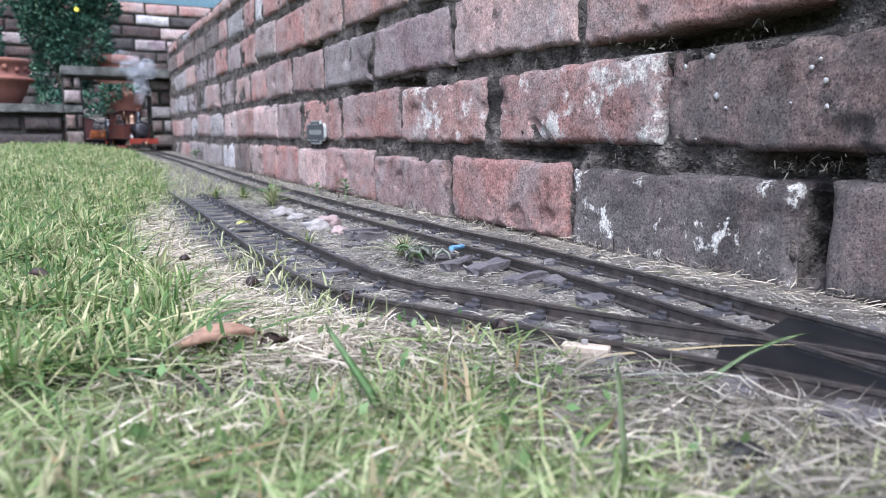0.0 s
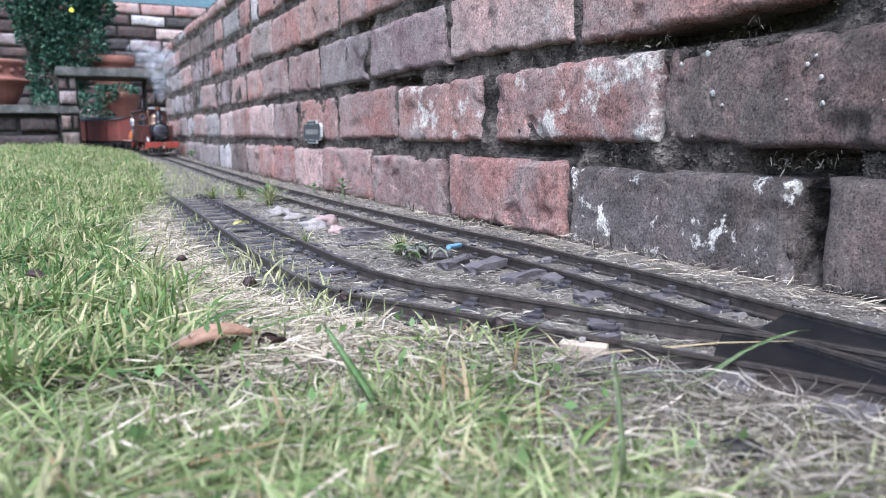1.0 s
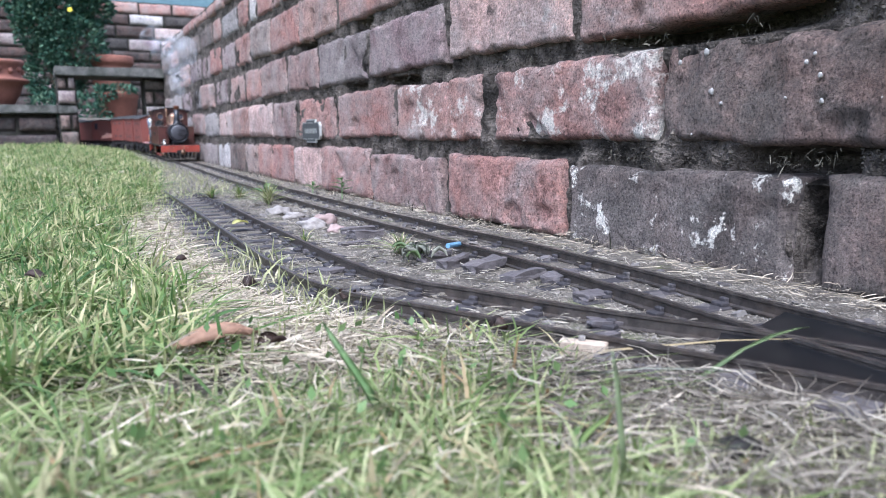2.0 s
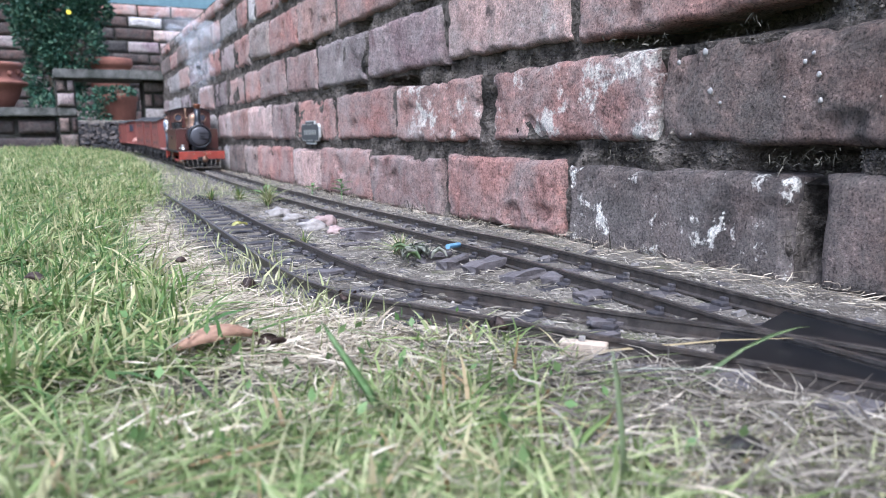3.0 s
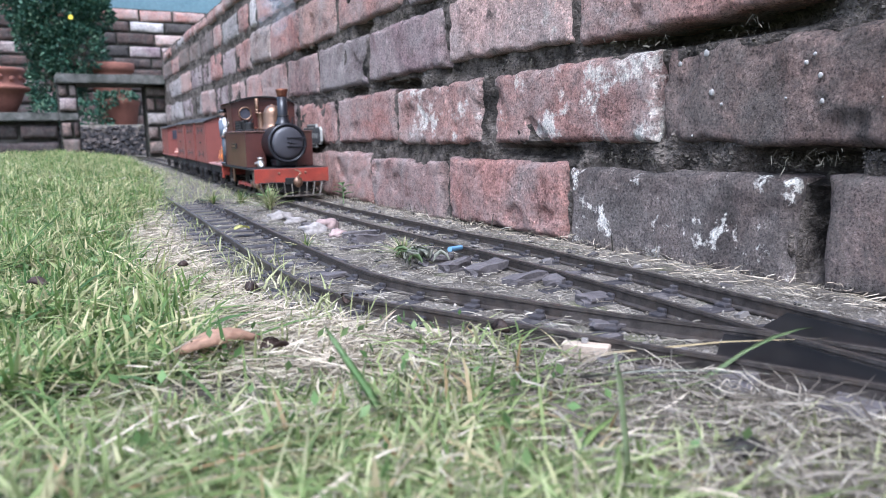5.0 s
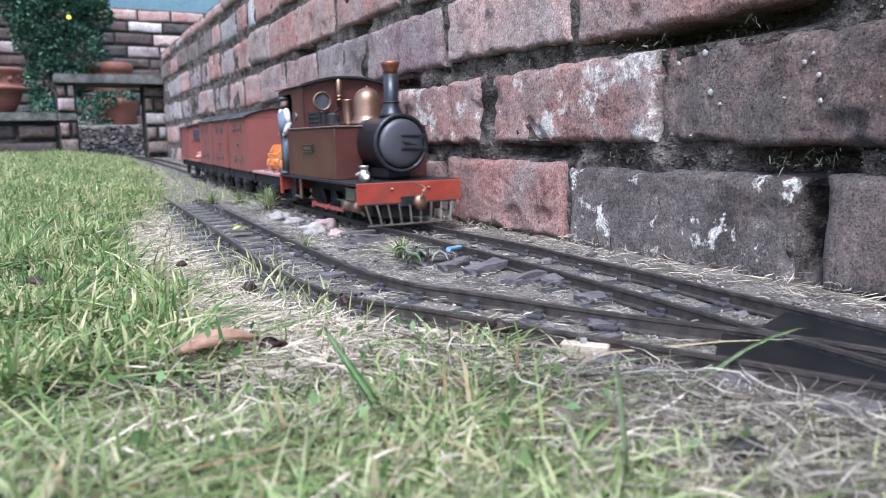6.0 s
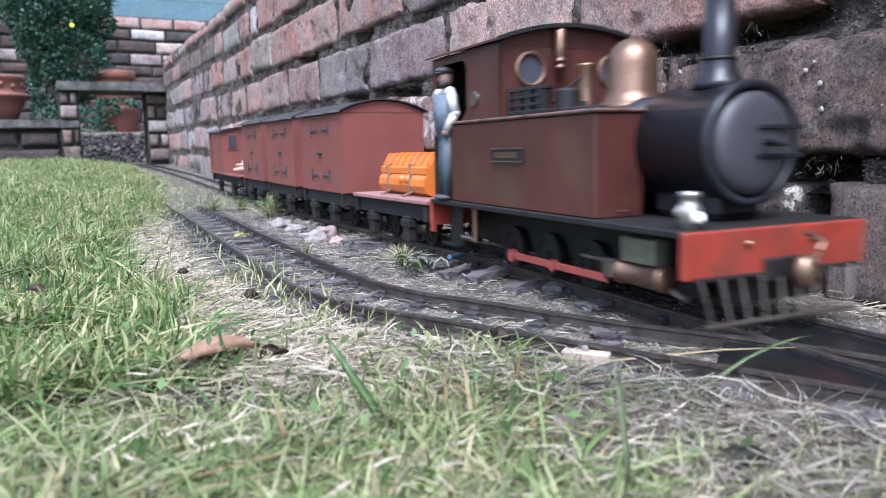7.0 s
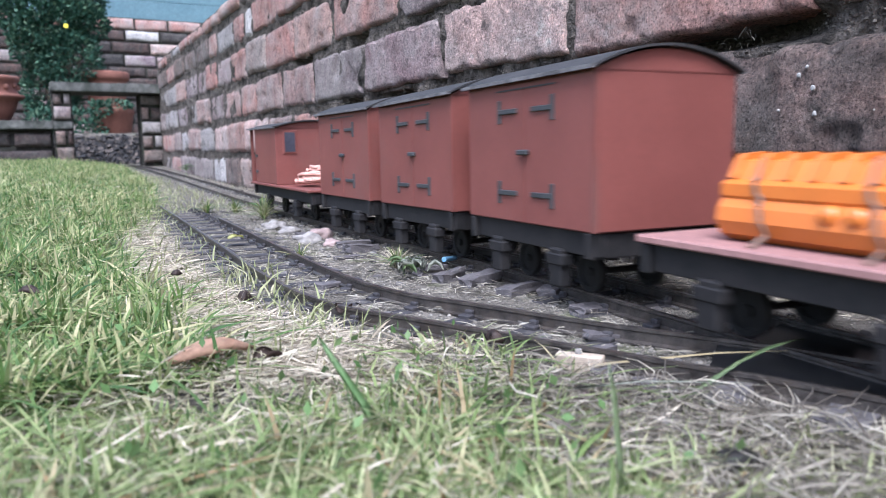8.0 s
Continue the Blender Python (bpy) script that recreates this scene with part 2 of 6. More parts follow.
def lathe(bm, profile, n=24, m=Matrix()):
    """Turns (radius, height) pairs round the z axis."""
    rings = []
    for r, z in profile:
        rings.append([bm.verts.new(m @ Vector((r * math.cos(2 * math.pi * i / n), r * math.sin(2 * math.pi * i / n), z))) for i in range(n)])
    for a, b in zip(rings, rings[1:]):
        for i in range(n):
            bm.faces.new((a[i], a[(i + 1) % n], b[(i + 1) % n], b[i]))
    if profile[0][0] > 1e-6:
        bm.faces.new(rings[0][::-1])
    if profile[-1][0] > 1e-6:
        bm.faces.new(rings[-1])
    bmesh.ops.remove_doubles(bm, verts=bm.verts, dist=1e-6)
    return bm


def torus(bm, R, r, m, n=28, k=8):
    rings = []
    for i in range(n):
        a = 2 * math.pi * i / n
        rings.append([bm.verts.new(m @ Vector(((R + r * math.cos(2 * math.pi * j / k)) * math.cos(a), (R + r * math.cos(2 * math.pi * j / k)) * math.sin(a), r * math.sin(2 * math.pi * j / k)))) for j in range(k)])
    for i in range(n):
        for j in range(k):
            bm.faces.new((rings[i][j], rings[(i + 1) % n][j], rings[(i + 1) % n][(j + 1) % k], rings[i][(j + 1) % k]))
    return bm


def sweep(bm, pts, section, closed_ends=True):
    """A constant section (side, up) led along points."""
    pts = [Vector(p) for p in pts]
    rings = []
    for i, p in enumerate(pts):
        d = (pts[min(i + 1, len(pts) - 1)] - pts[max(i - 1, 0)]).normalized()
        side = d.cross(Vector((0, 0, 1))).normalized()
        up = side.cross(d)
        rings.append([bm.verts.new(p + side * a + up * b) for a, b in section])
    k = len(section)
    for a, b in zip(rings, rings[1:]):
        for j in range(k):
            bm.faces.new((a[j], a[(j + 1) % k], b[(j + 1) % k], b[j]))
    if closed_ends:
        bm.faces.new(rings[0][::-1])
        bm.faces.new(rings[-1])
    return bm


# ---- the lie of the land and of the line ----
LINE_Y = [-3, -1.2, -0.5, 0, 0.21, 0.3, 0.41, 0.5, 0.6, 0.7, 0.85, 1.0, 1.3, 1.6, 2.0, 2.4, 2.7, 3.0, 3.35]
LINE_X = [0.262, 0.28, 0.288, 0.297, 0.3045, 0.310, 0.3175, 0.323, 0.327, 0.3295, 0.331, 0.333, 0.342, 0.352, 0.366, 0.375, 0.376, 0.367, 0.336]
LINE_Z = [0.0154, 0.0154, 0.0154, 0.0154, 0.0154, 0.0154, 0.0145, 0.0135, 0.012, 0.011, 0.0105, 0.0105, 0.011, 0.0125, 0.016, 0.0205, 0.026, 0.033, 0.039]


def smooth_line(P, n=24):
    P = [np.array(p, float) for p in P]
    out = []
    for i in range(len(P) - 1):
        p0, p1, p2, p3 = P[max(i - 1, 0)], P[i], P[i + 1], P[min(i + 2, len(P) - 1)]
        d = np.linalg.norm(p2 - p1)
        m1, m2 = (p2 - p0) / np.linalg.norm(p2 - p0) * d, (p3 - p1) / np.linalg.norm(p3 - p1) * d
        for k in range(n):
            t = k / n
            out.append((2 * t**3 - 3 * t**2 + 1) * p1 + (t**3 - 2 * t**2 + t) * m1 + (-2 * t**3 + 3 * t**2) * p2 + (t**3 - t**2) * m2)
    out.append(P[-1])
    return np.array(out)


def main_line():
    pts = list(zip(LINE_X, LINE_Y, LINE_Z))
    x, y, a = 0.336, 3.35, -0.16
    for k in range(24):  # the curve behind the portal, easy at first
        a = max(a - 0.1 / (1.6 if k < 3 else 0.7), -math.pi / 2)
        x, y = x + 0.1 * math.sin(a), y + 0.1 * math.cos(a)
        pts.append((x, y, 0.039))
    return smooth_line(pts)


LINE = main_line()
RUN = np.concatenate([[0], np.cumsum(np.linalg.norm(np.diff(LINE, axis=0), axis=1))])
RUN -= np.interp(0, LINE[:200, 1], RUN[:200])


def on_line(s):
    return Vector([float(np.interp(s, RUN, LINE[:, k])) for k in range(3)])


def seat(s, length):
    """The pose of a vehicle whose front is at s along the line: x to the wall, y back along the train, z up."""
    a, b = on_line(s + 0.15 * length), on_line(s + 0.85 * length)
    f = (b - a).normalized()
    x = f.cross(Vector((0, 0, 1))).normalized()
    z = x.cross(f)
    o = a - f * 0.15 * length
    return Matrix(((x.x, f.x, z.x, o.x), (x.y, f.y, z.y, o.y), (x.z, f.z, z.z, o.z), (0, 0, 0, 1)))


SIDING = smooth_line([(0.301, 0.09, 0.0154), (0.285, 0.130, 0.0154), (0.2707, 0.1665, 0.0154), (0.2557, 0.2035, 0.0154), (0.2227, 0.2705, 0.0154), (0.1897, 0.35, 0.015), (0.174, 0.387, 0.0145), (0.166, 0.418, 0.0145), (0.1615, 0.46, 0.014), (0.161, 0.55, 0.014), (0.1685, 0.70, 0.013), (0.1785, 0.943, 0.0125), (0.191, 1.29, 0.012)], 10)


def bank(y):
    """Height of the ballast along the line."""
    return float(np.interp(y, [-3, 0.4, 0.7, 1.3, 2.0, 2.7, 3.35, 6], [0.0068, 0.0060, 0.0030, 0.0030, 0.0080, 0.0180, 0.0310, 0.0310]))


def lawn_edge(y):
    return float(np.interp(y, [-1, 0.1, 0.3, 0.45, 0.6, 0.9, 1.3, 2.0, 3.3], [0.24, 0.2, 0.13, 0.06, 0.05, 0.09, 0.17, 0.27, 0.29]))


def ground_z(x, y):
    z = bank(y)
    d = lawn_edge(y) - x
    far = float(np.interp(y, [0.3, 1.0, 2.0, 3.4], [0.0, 0.006, 0.018, 0.022]))
    if d > 0:
        z += (0.004 + far) * min(1, d / 0.22)
    z += 0.004 * noise.noise(Vector((x * 9, y * 9, 0.3))) * min(1, max(0, d / 0.1 + 0.4))
    z += 0.0012 * noise.noise(Vector((x * 60, y * 60, 7)))
    return z


def make_ground():
    xs = [-60, -25, -10, -5, -3] + list(np.arange(-2, -0.6, 0.06)) + list(np.arange(-0.6, 0.62, 0.014)) + [0.8, 1.5, 4, 10, 25, 60]
    ys = [-60, -25, -10, -4, -2] + list(np.arange(-1.4, 0, 0.06)) + list(np.arange(0, 1.4, 0.014)) + list(np.arange(1.4, 6, 0.05)) + [7, 10, 25, 60, 150]
    verts = [(x, y, ground_z(x, y)) for y in ys for x in xs]
    w = len(xs)
    faces = [(j * w + i, j * w + i + 1, (j + 1) * w + i + 1, (j + 1) * w + i) for j in range(len(ys) - 1) for i in range(w - 1)]
    me = bpy.data.meshes.new("ground")
    me.from_pydata(verts, [], faces)
    me.materials.append(M["soil"])
    me.materials.append(M["far_lawn"])
    for p in me.polygons:
        p.use_smooth = True
        if p.center.x < lawn_edge(p.center.y) - 0.1 and p.center.y < 3.4 or p.center.x > 0.8 or p.center.y > 6:
            p.material_index = 1
    tagged(new("ground", me), "lawn and bare brown soil under the ballast", "ground", kind="structure")


make_ground()


# ---- the garden wall beside the line ----
WALL_TURN = -math.degrees(math.atan(0.017))
WALL_AT = pose(0.41, 0, 0, 0, 0, WALL_TURN)
BEDS = [-0.005, 0.086, 0.175, 0.263, 0.352, 0.432, 0.482]  # bed joints, from the ground up
JOINTS = [  # upright joints of each course, as far as they are irregular
    [-0.18, 0.055, 0.297, 0.543, 0.787, 1.031, 1.264, 1.446, 1.611, 1.744, 1.895, 2.074, 2.255, 2.537, 2.778],
    [-0.06, 0.178, 0.432, 0.691, 0.933, 1.178, 1.42, 1.60, 1.818, 2.02, 2.219, 2.45, 2.687, 2.86, 3.035],
    [0.05, 0.294, 0.538, 0.782, 1.029, 1.264, 1.477, 1.68, 1.851, 2.06, 2.26, 2.49, 2.70, 2.924],
    [-0.08, 0.17, 0.42, 0.66, 0.906, 1.163, 1.378, 1.588, 1.774, 1.945, 2.132, 2.30, 2.458, 2.69, 2.92],
    [0.04, 0.28, 0.53, 0.77, 1.01, 1.25, 1.49, 1.702, 1.773, 1.897, 2.113, 2.24, 2.46, 2.70, 2.92],
    [-0.1, 0.14, 0.38, 0.62, 0.86, 1.1, 1.34, 1.58, 1.82, 2.06, 2.3, 2.54, 2.78, 3.02]]
KINDS = [  # what stands out among the bricks, course by course
    {0: "purple", 1: "dark", 2: "drips", 3: "red", 4: "mix", 5: "red", 6: "pale", 7: "red", 8: "red", 9: "mix", 11: "white", 12: "mix"},
    {0: "dark", 1: "dark", 2: "limed", 3: "limed", 4: "red", 5: "red", 6: "mix", 7: "pale", 8: "mix", 9: "pale"},
    {0: "red", 1: "red", 2: "pale", 3: "purple", 4: "purple", 5: "mix", 6: "mix", 7: "red", 8: "red"},
    {4: "red", 5: "mix", 6: "red", 7: "mix", 8: "red", 9: "purple"},
    {7: "white", 6: "red", 5: "red"}, {}]


def brick_mesh(length, height, depth, seed, fineness, chips=1.0):
    """A worn brick: x into the wall from its face at 0, y along the wall, z up from its bed."""
    ny, nz = max(2, int(length / fineness)), max(2, int(height / fineness))
    rnd = random.Random(seed)
    off = Vector((rnd.uniform(0, 90), rnd.uniform(0, 90), rnd.uniform(0, 90)))
    rad = 0.0055
    tilt = rnd.uniform(-0.012, 0.012)
    gritty = fineness < 0.0035
    verts = []
    for j in range(nz + 1):
        z = height * j / nz
        for i in range(ny + 1):
            y = length * i / ny
            e = min(y, length - y, z, height - z)
            n1 = noise.noise(Vector((y * 22, z * 22, 0)) + off)
            n2 = noise.noise(Vector((y * 75, z * 75, 5)) + off)
            n3 = noise.noise(Vector((y * 8, z * 8, 9)) + off)
            edge = max(0.0, rad + 0.006 * max(0, n2 + 0.4 * n1) - e)
            x = min(0.0055, edge * edge / rad * 0.7) + 0.0010 * n1 + 0.0008 * n2 + 0.0014 * n3
            if n1 > 0.36:  # spalled flakes
                x += min(0.004, (n1 - 0.36) * 0.03) * chips
            if gritty:  # sandy, pitted face
                n4 = noise.noise(Vector((y * 190, z * 190, 2)) + off)
                n5 = noise.noise(Vector((y * 420, z * 420, 6)) + off)
                x += 0.0007 * n4 + 0.00045 * n5 + 0.0016 * max(0, n4 - 0.35)
            k = 1 if e < 1e-9 else 0
            yy = y + 0.0026 * noise.noise(Vector((z * 45, y * 9, 3)) + off) + 0.0007 * noise.noise(Vector((z * 190, y * 20, 3)) + off)
            zz = z + 0.0026 * noise.noise(Vector((y * 35, z * 9, 11)) + off) + 0.0007 * noise.noise(Vector((y * 190, z * 20, 11)) + off) + (y - length / 2) * tilt
            verts.append((x + 0.0015 * k, yy, zz))
    w = ny + 1
    faces = [(j * w + i, (j + 1) * w + i, (j + 1) * w + i + 1, j * w + i + 1) for j in range(nz) for i in range(ny)]
    rim = list(range(ny)) + [j * w + ny for j in range(nz)] + [nz * w + i for i in range(ny, 0, -1)] + [j * w for j in range(nz, 0, -1)]
    k, n = len(rim), len(verts)
    verts += [(depth, verts[r][1], verts[r][2]) for r in rim]
    faces += [(rim[i], rim[(i + 1) % k], n + (i + 1) % k, n + i) for i in range(k)] + [tuple(range(n + k - 1, n - 1, -1))]
    me = bpy.data.meshes.new("brick")
    me.from_pydata(verts, [], faces)
    me.polygons.foreach_set("use_smooth", [p < ny * nz for p in range(len(faces))])
    return me


HOLES = [(0.430, 0.130, 0.011, 0.036, 0.010), (0.40, 0.179, 0.095, 0.009, 0.05), (0.31, 0.083, 0.035, 0.010, 0.05), (0.297, 0.042, 0.010, 0.030, 0.026), (0.262, 0.108, 0.018, 0.012, 0.05), (0.60, 0.088, 0.06, 0.006, 0.02), (0.795, 0.045, 0.007, 0.028, 0.014), (0.93, 0.172, 0.05, 0.007, 0.03), (0.79, 0.190, 0.010, 0.012, 0.03), (1.06, 0.262, 0.03, 0.010, 0.03), (1.35, 0.262, 0.05, 0.008, 0.025), (1.10, 0.174, 0.04, 0.006, 0.02)]


def hollow(y, z):
    """Where mortar has fallen out."""
    return sum(d * math.exp(-((y - a) / sy) ** 4 - ((z - b) / sz) ** 4) for a, b, sy, sz, d in HOLES)


def mortar_depth(y, z):
    """Lumpy old mortar: nearly flush in the upright joints, a little sunk in the beds."""
    c = max(0, min(5, int(np.searchsorted(BEDS, z)) - 1))
    up = min(abs(y - j) for j in JOINTS[c])
    flush = math.exp(-(up / 0.018) ** 4) * (1 if 0.008 < z - BEDS[c] < BEDS[c + 1] - BEDS[c] - 0.008 else 0.4)
    n1 = noise.noise(Vector((y * 20, z * 26, 5)))
    n2 = noise.noise(Vector((y * 75, z * 80, 4)))
    n3 = noise.noise(Vector((y * 210, z * 210, 8)))
    d = (0.0075 + 0.008 * n1) * (1 - 0.35 * flush) * float(np.interp(y, [0.5, 0.9, 2.2], [1.2, 0.9, 0.5]))
    return max(-0.001, d) + 0.0032 * n2 + 0.0016 * n3 + hollow(y, z)


def mortar_core(name, height, depth, at, label):
    ys = np.concatenate([np.arange(-1.6, 0.1, 0.02), np.arange(0.1, 1.25, 0.0034), np.arange(1.25, 2.2, 0.007), np.arange(2.2, 3.465, 0.012)])
    zs = np.concatenate([[-0.06, -0.03], np.arange(-0.01, height, 0.0036), [height]])
    verts = [(mortar_depth(y, z), y, z) for z in zs for y in ys]
    w, h = len(ys), len(zs)
    faces = [(j * w + i, (j + 1) * w + i, (j + 1) * w + i + 1, j * w + i + 1) for j in range(h - 1) for i in range(w - 1)]
    rim = list(range(w - 1)) + [j * w + w - 1 for j in range(h - 1)] + [(h - 1) * w + i for i in range(w - 1, 0, -1)] + [j * w for j in range(h - 1, 0, -1)]
    k, n = len(rim), len(verts)
    verts += [(depth, verts[r][1], verts[r][2]) for r in rim]
    faces += [(rim[i], rim[(i + 1) % k], n + (i + 1) % k, n + i) for i in range(k)] + [tuple(range(n + k - 1, n - 1, -1))]
    me = bpy.data.meshes.new(name)
    me.from_pydata(verts, [], faces)
    me.materials.append(M["mortar"])
    ob = new(name, me)
    ob.matrix_world = at
    return tagged(ob, label, "wall", kind="structure")


wall_east = mortar_core("wall_east", 0.475, 0.22, WALL_AT, "weathered old brick garden wall with crumbling mortar joints")


GAPS = {(0, 0.297): 0.022, (0, 0.543): 0.009, (0, 0.787): 0.022, (0, 1.031): 0.010, (1, 0.432): 0.005, (1, 0.691): 0.027, (1, 0.933): 0.016, (1, 1.178): 0.014, (2, 0.538): 0.010, (2, 0.782): 0.014, (2, 1.029): 0.014}  # upright joints of their own width


def wall_bricks():
    rnd = random.Random(5)
    for c in range(6):
        js = list(JOINTS[c])
        while js[0] > -1.4:
            js.insert(0, js[0] - 0.245 - rnd.uniform(-0.006, 0.006))
        shift = len(js) - len(JOINTS[c])
        while js[-1] < 3.3:
            js.append(js[-1] + rnd.choice((0.245, 0.235, 0.125)))
        js[-1] = min(js[-1], 3.46)
        z0, z1 = BEDS[c], BEDS[c + 1]
        gaps = [GAPS.get((c, j)) or rnd.uniform(0.010, 0.017) for j in js]
        for i in range(len(js) - 1):
            y0, y1 = js[i] + gaps[i] / 2, js[i + 1] - gaps[i + 1] / 2
            bed = 0.018 if y0 < 1.0 else 0.015
            kind = KINDS[c].get(i - shift) or rnd.choice(("mix", "mix", "red", "purple", "pale", "dark") if y0 < 1.6 else ("mix", "mix", "red", "purple", "dark", "grey", "red"))
            fine = 0.0024 if 0.15 < y0 < 0.95 and c < 4 else 0.004 if 0 < y0 < 1.5 else 0.008
            me = brick_mesh(y1 - y0, z1 - z0 - bed, 0.10, c * 100 + i, fine)
            me.materials.append(M["brick_" + kind])
            ob = tagged(new("brick", me), "")
            ob.parent = wall_east
            ob.location = (rnd.uniform(-0.0015, 0.002) if y0 < 1.2 else rnd.uniform(-0.003, 0.003), y0, z0 + bed / 2 + rnd.uniform(-0.003, 0.003))
            ob.rotation_euler = (radians(rnd.uniform(-0.7, 0.7)), 0, radians(rnd.uniform(-0.8, 0.8)))
    # splashes of old paint on the blackened brick
    for i, (y, z, r) in enumerate(((0.376, 0.1362, 0.0040), (0.382, 0.1635, 0.0042), (0.407, 0.1585, 0.0030), (0.367, 0.1275, 0.0022), (0.302, 0.1500, 0.0026), (0.292, 0.1415, 0.0030), (0.290, 0.1260, 0.0026), (0.3155, 0.1290, 0.0018), (0.2965, 0.1545, 0.0020), (0.393, 0.1060, 0.0016))):
        sp = part("paint_spot", blot(r, i), M["lime_paint"], wall_east, "small splash of whitewash on the brick", True)
        sp.location = (0.0004, y, z - 0.0045)


def blot(r, seed):
    """A flat, ragged dab."""
    bm = bmesh.new()
    bmesh.ops.create_uvsphere(bm, u_segments=14, v_segments=6, radius=1)
    for v in bm.verts:
        k = 1 + 0.5 * noise.noise(v.co * 1.6 + Vector((seed * 3.7, 0, 0)))
        v.co = Vector((v.co.x * 0.0007, v.co.y * r * k * 0.58, v.co.z * r * k * 0.58))
    return bm


# ---- track ----
RAIL_SECTION = [(-0.0014, 0), (-0.0014, -0.0016), (-0.0006, -0.0022), (-0.0006, -0.0066), (-0.0028, -0.0074), (-0.0028, -0.0084), (0.0028, -0.0084), (0.0028, -0.0074), (0.0006, -0.0066), (0.0006, -0.0022), (0.0014, -0.0016), (0.0014, 0)]


def rail_points(line, side, lo, hi, step=2, run=None):
    out = []
    n = len(line)
    for i in range(0, n, step):
        p = line[i]
        if not lo <= p[1] <= hi:
            continue
        d = line[min(i + 1, n - 1)] - line[max(i - 1, 0)]
        d = d / np.linalg.norm(d[:2])
        out.append((p[0] + d[1] * side, p[1] - d[0] * side, p[2] + 0.0006 * noise.noise(Vector((p[0] * 9, p[1] * 9, side * 50)))))
    return out


def sleeper_mesh():
    bm = bmesh.new()
    box(bm, -0.047, 0.047, -0.0065, 0.0065, -0.0165, -0.0080, 0.0008)
    for sx in (-1, 1):  # chairs that hold the rail
        c = sx * 0.02375
        for k in (-1, 1):
            box(bm, *sorted((c + k * 0.0026, c + k * 0.0085)), -0.0042, 0.0042, -0.0084, -0.0058, 0.0006)
            box(bm, *sorted((c + k * 0.0010, c + k * 0.0042)), -0.0026, 0.0026, -0.0086, -0.0036, 0.0006)
    return mesh_of("sleeper", bm, M["sleeper"])


def lay_track(name, label, line, lo, hi, pitch, rails):
    tr = thing(name, label, "railway track", kind="")
    for side, a, b in rails:
        part("rail", sweep(bmesh.new(), rail_points(line, side, a, b), RAIL_SECTION), M["rail"], tr)
    me = sleeper_mesh()
    run = np.concatenate([[0], np.cumsum(np.linalg.norm(np.diff(line, axis=0), axis=1))])
    s = 0.02
    rnd = random.Random(3)
    while s < run[-1]:
        p = [float(np.interp(s, run, line[:, k])) for k in range(3)]
        q = [float(np.interp(s + 0.01, run, line[:, k])) for k in range(3)]
        if lo <= p[1] <= hi:
            ob = new("sleeper", me)
            ob.parent = tr
            ob.matrix_basis = pose(p[0], p[1], p[2] - 0.0002, 0, 0, math.degrees(math.atan2(-(q[0] - p[0]), q[1] - p[1])) + rnd.uniform(-2, 2))
        s += pitch
    return tr


main_track = lay_track("main_track", "miniature railway track of tarnished rail on black sleepers", LINE, -1.5, 4.3, 0.0435, [(0.02375, -1.6, 4.3), (-0.02375, -1.6, 4.3)])
siding_track = lay_track("siding_track", "miniature siding of tarnished rail, half buried in straw", SIDING, 0.24, 1.29, 0.0435, [(0.02375, 0.05, 1.08), (-0.02375, 0.02, 1.29)])


def turnout_plates():
    """Black plates that fill the space between the rails at the points."""
    def plate(name, line_a, side_a, line_b, side_b, y0, y1, za, zb, skew):
        bm = bmesh.new()
        rows = []
        for y in np.linspace(y0, y1, 20):
            ya = y - skew  # the near side stops short
            pa, pb = rail_points(line_a, side_a, ya - 0.05, ya + 0.05, 1), rail_points(line_b, side_b, y - 0.05, y + 0.05, 1)
            xa, xb = (float(np.interp(v, [p[1] for p in q], [p[0] for p in q])) for v, q in ((ya, pa), (y, pb)))
            top = [(xa + 0.002, ya, 0.0154 - za), (xb - 0.002, y, 0.0154 - zb)]
            rows.append([bm.verts.new(v) for v in top] + [bm.verts.new((v[0], v[1], v[2] - 0.006)) for v in top[::-1]])
        for r, q in zip(rows, rows[1:]):
            for j in range(4):
                bm.faces.new((r[j], r[(j + 1) % 4], q[(j + 1) % 4], q[j]))
        bm.faces.new(rows[0][::-1])
        bm.faces.new(rows[-1])
        bmesh.ops.recalc_face_normals(bm, faces=bm.faces)
        part(name, bm, M["black_plate"], siding_track, "glossy black plastic infill at the points")
    plate("infill_plate", SIDING, -0.02375, SIDING, 0.02375, 0.085, 0.229, 0.0042, 0.0030, 0.026)
    plate("infill_plate", LINE, -0.02375, LINE, 0.02375, 0.03, 0.241, 0.0046, 0.0034, 0.014)


turnout_plates()


# ---- the train ----
M["loco_brown"] = surface("oily_brown_paint", (0.036, 0.0105, 0.008), (0.066, 0.020, 0.0145), 25, 300, 0.36, 0, 0.08, 0.0006, (0.075, 0.047, 0.027), (0.5, 0.78), 0.5, grain=0.15)
M["loco_trim"] = surface("worn_brown_edging", (0.055, 0.020, 0.015), (0.13, 0.075, 0.055), 120, 400, 0.45, 0, 0.1, 0.0005, (0.02, 0.015, 0.013), (0.5, 0.7))
M["loco_red"] = surface("red_buffer_paint", (0.16, 0.021, 0.012), (0.24, 0.035, 0.019), 40, 300, 0.42, 0, 0.15, 0.0006, (0.10, 0.03, 0.02), (0.52, 0.72), 0.5, grain=0.25)
M["loco_black"] = surface("satin_black_paint", (0.008, 0.008, 0.010), (0.016, 0.016, 0.019), 30, 400, 0.30, 0, 0.08, 0.0005, (0.03, 0.026, 0.024), (0.6, 0.8), 0.3, grain=0.12)
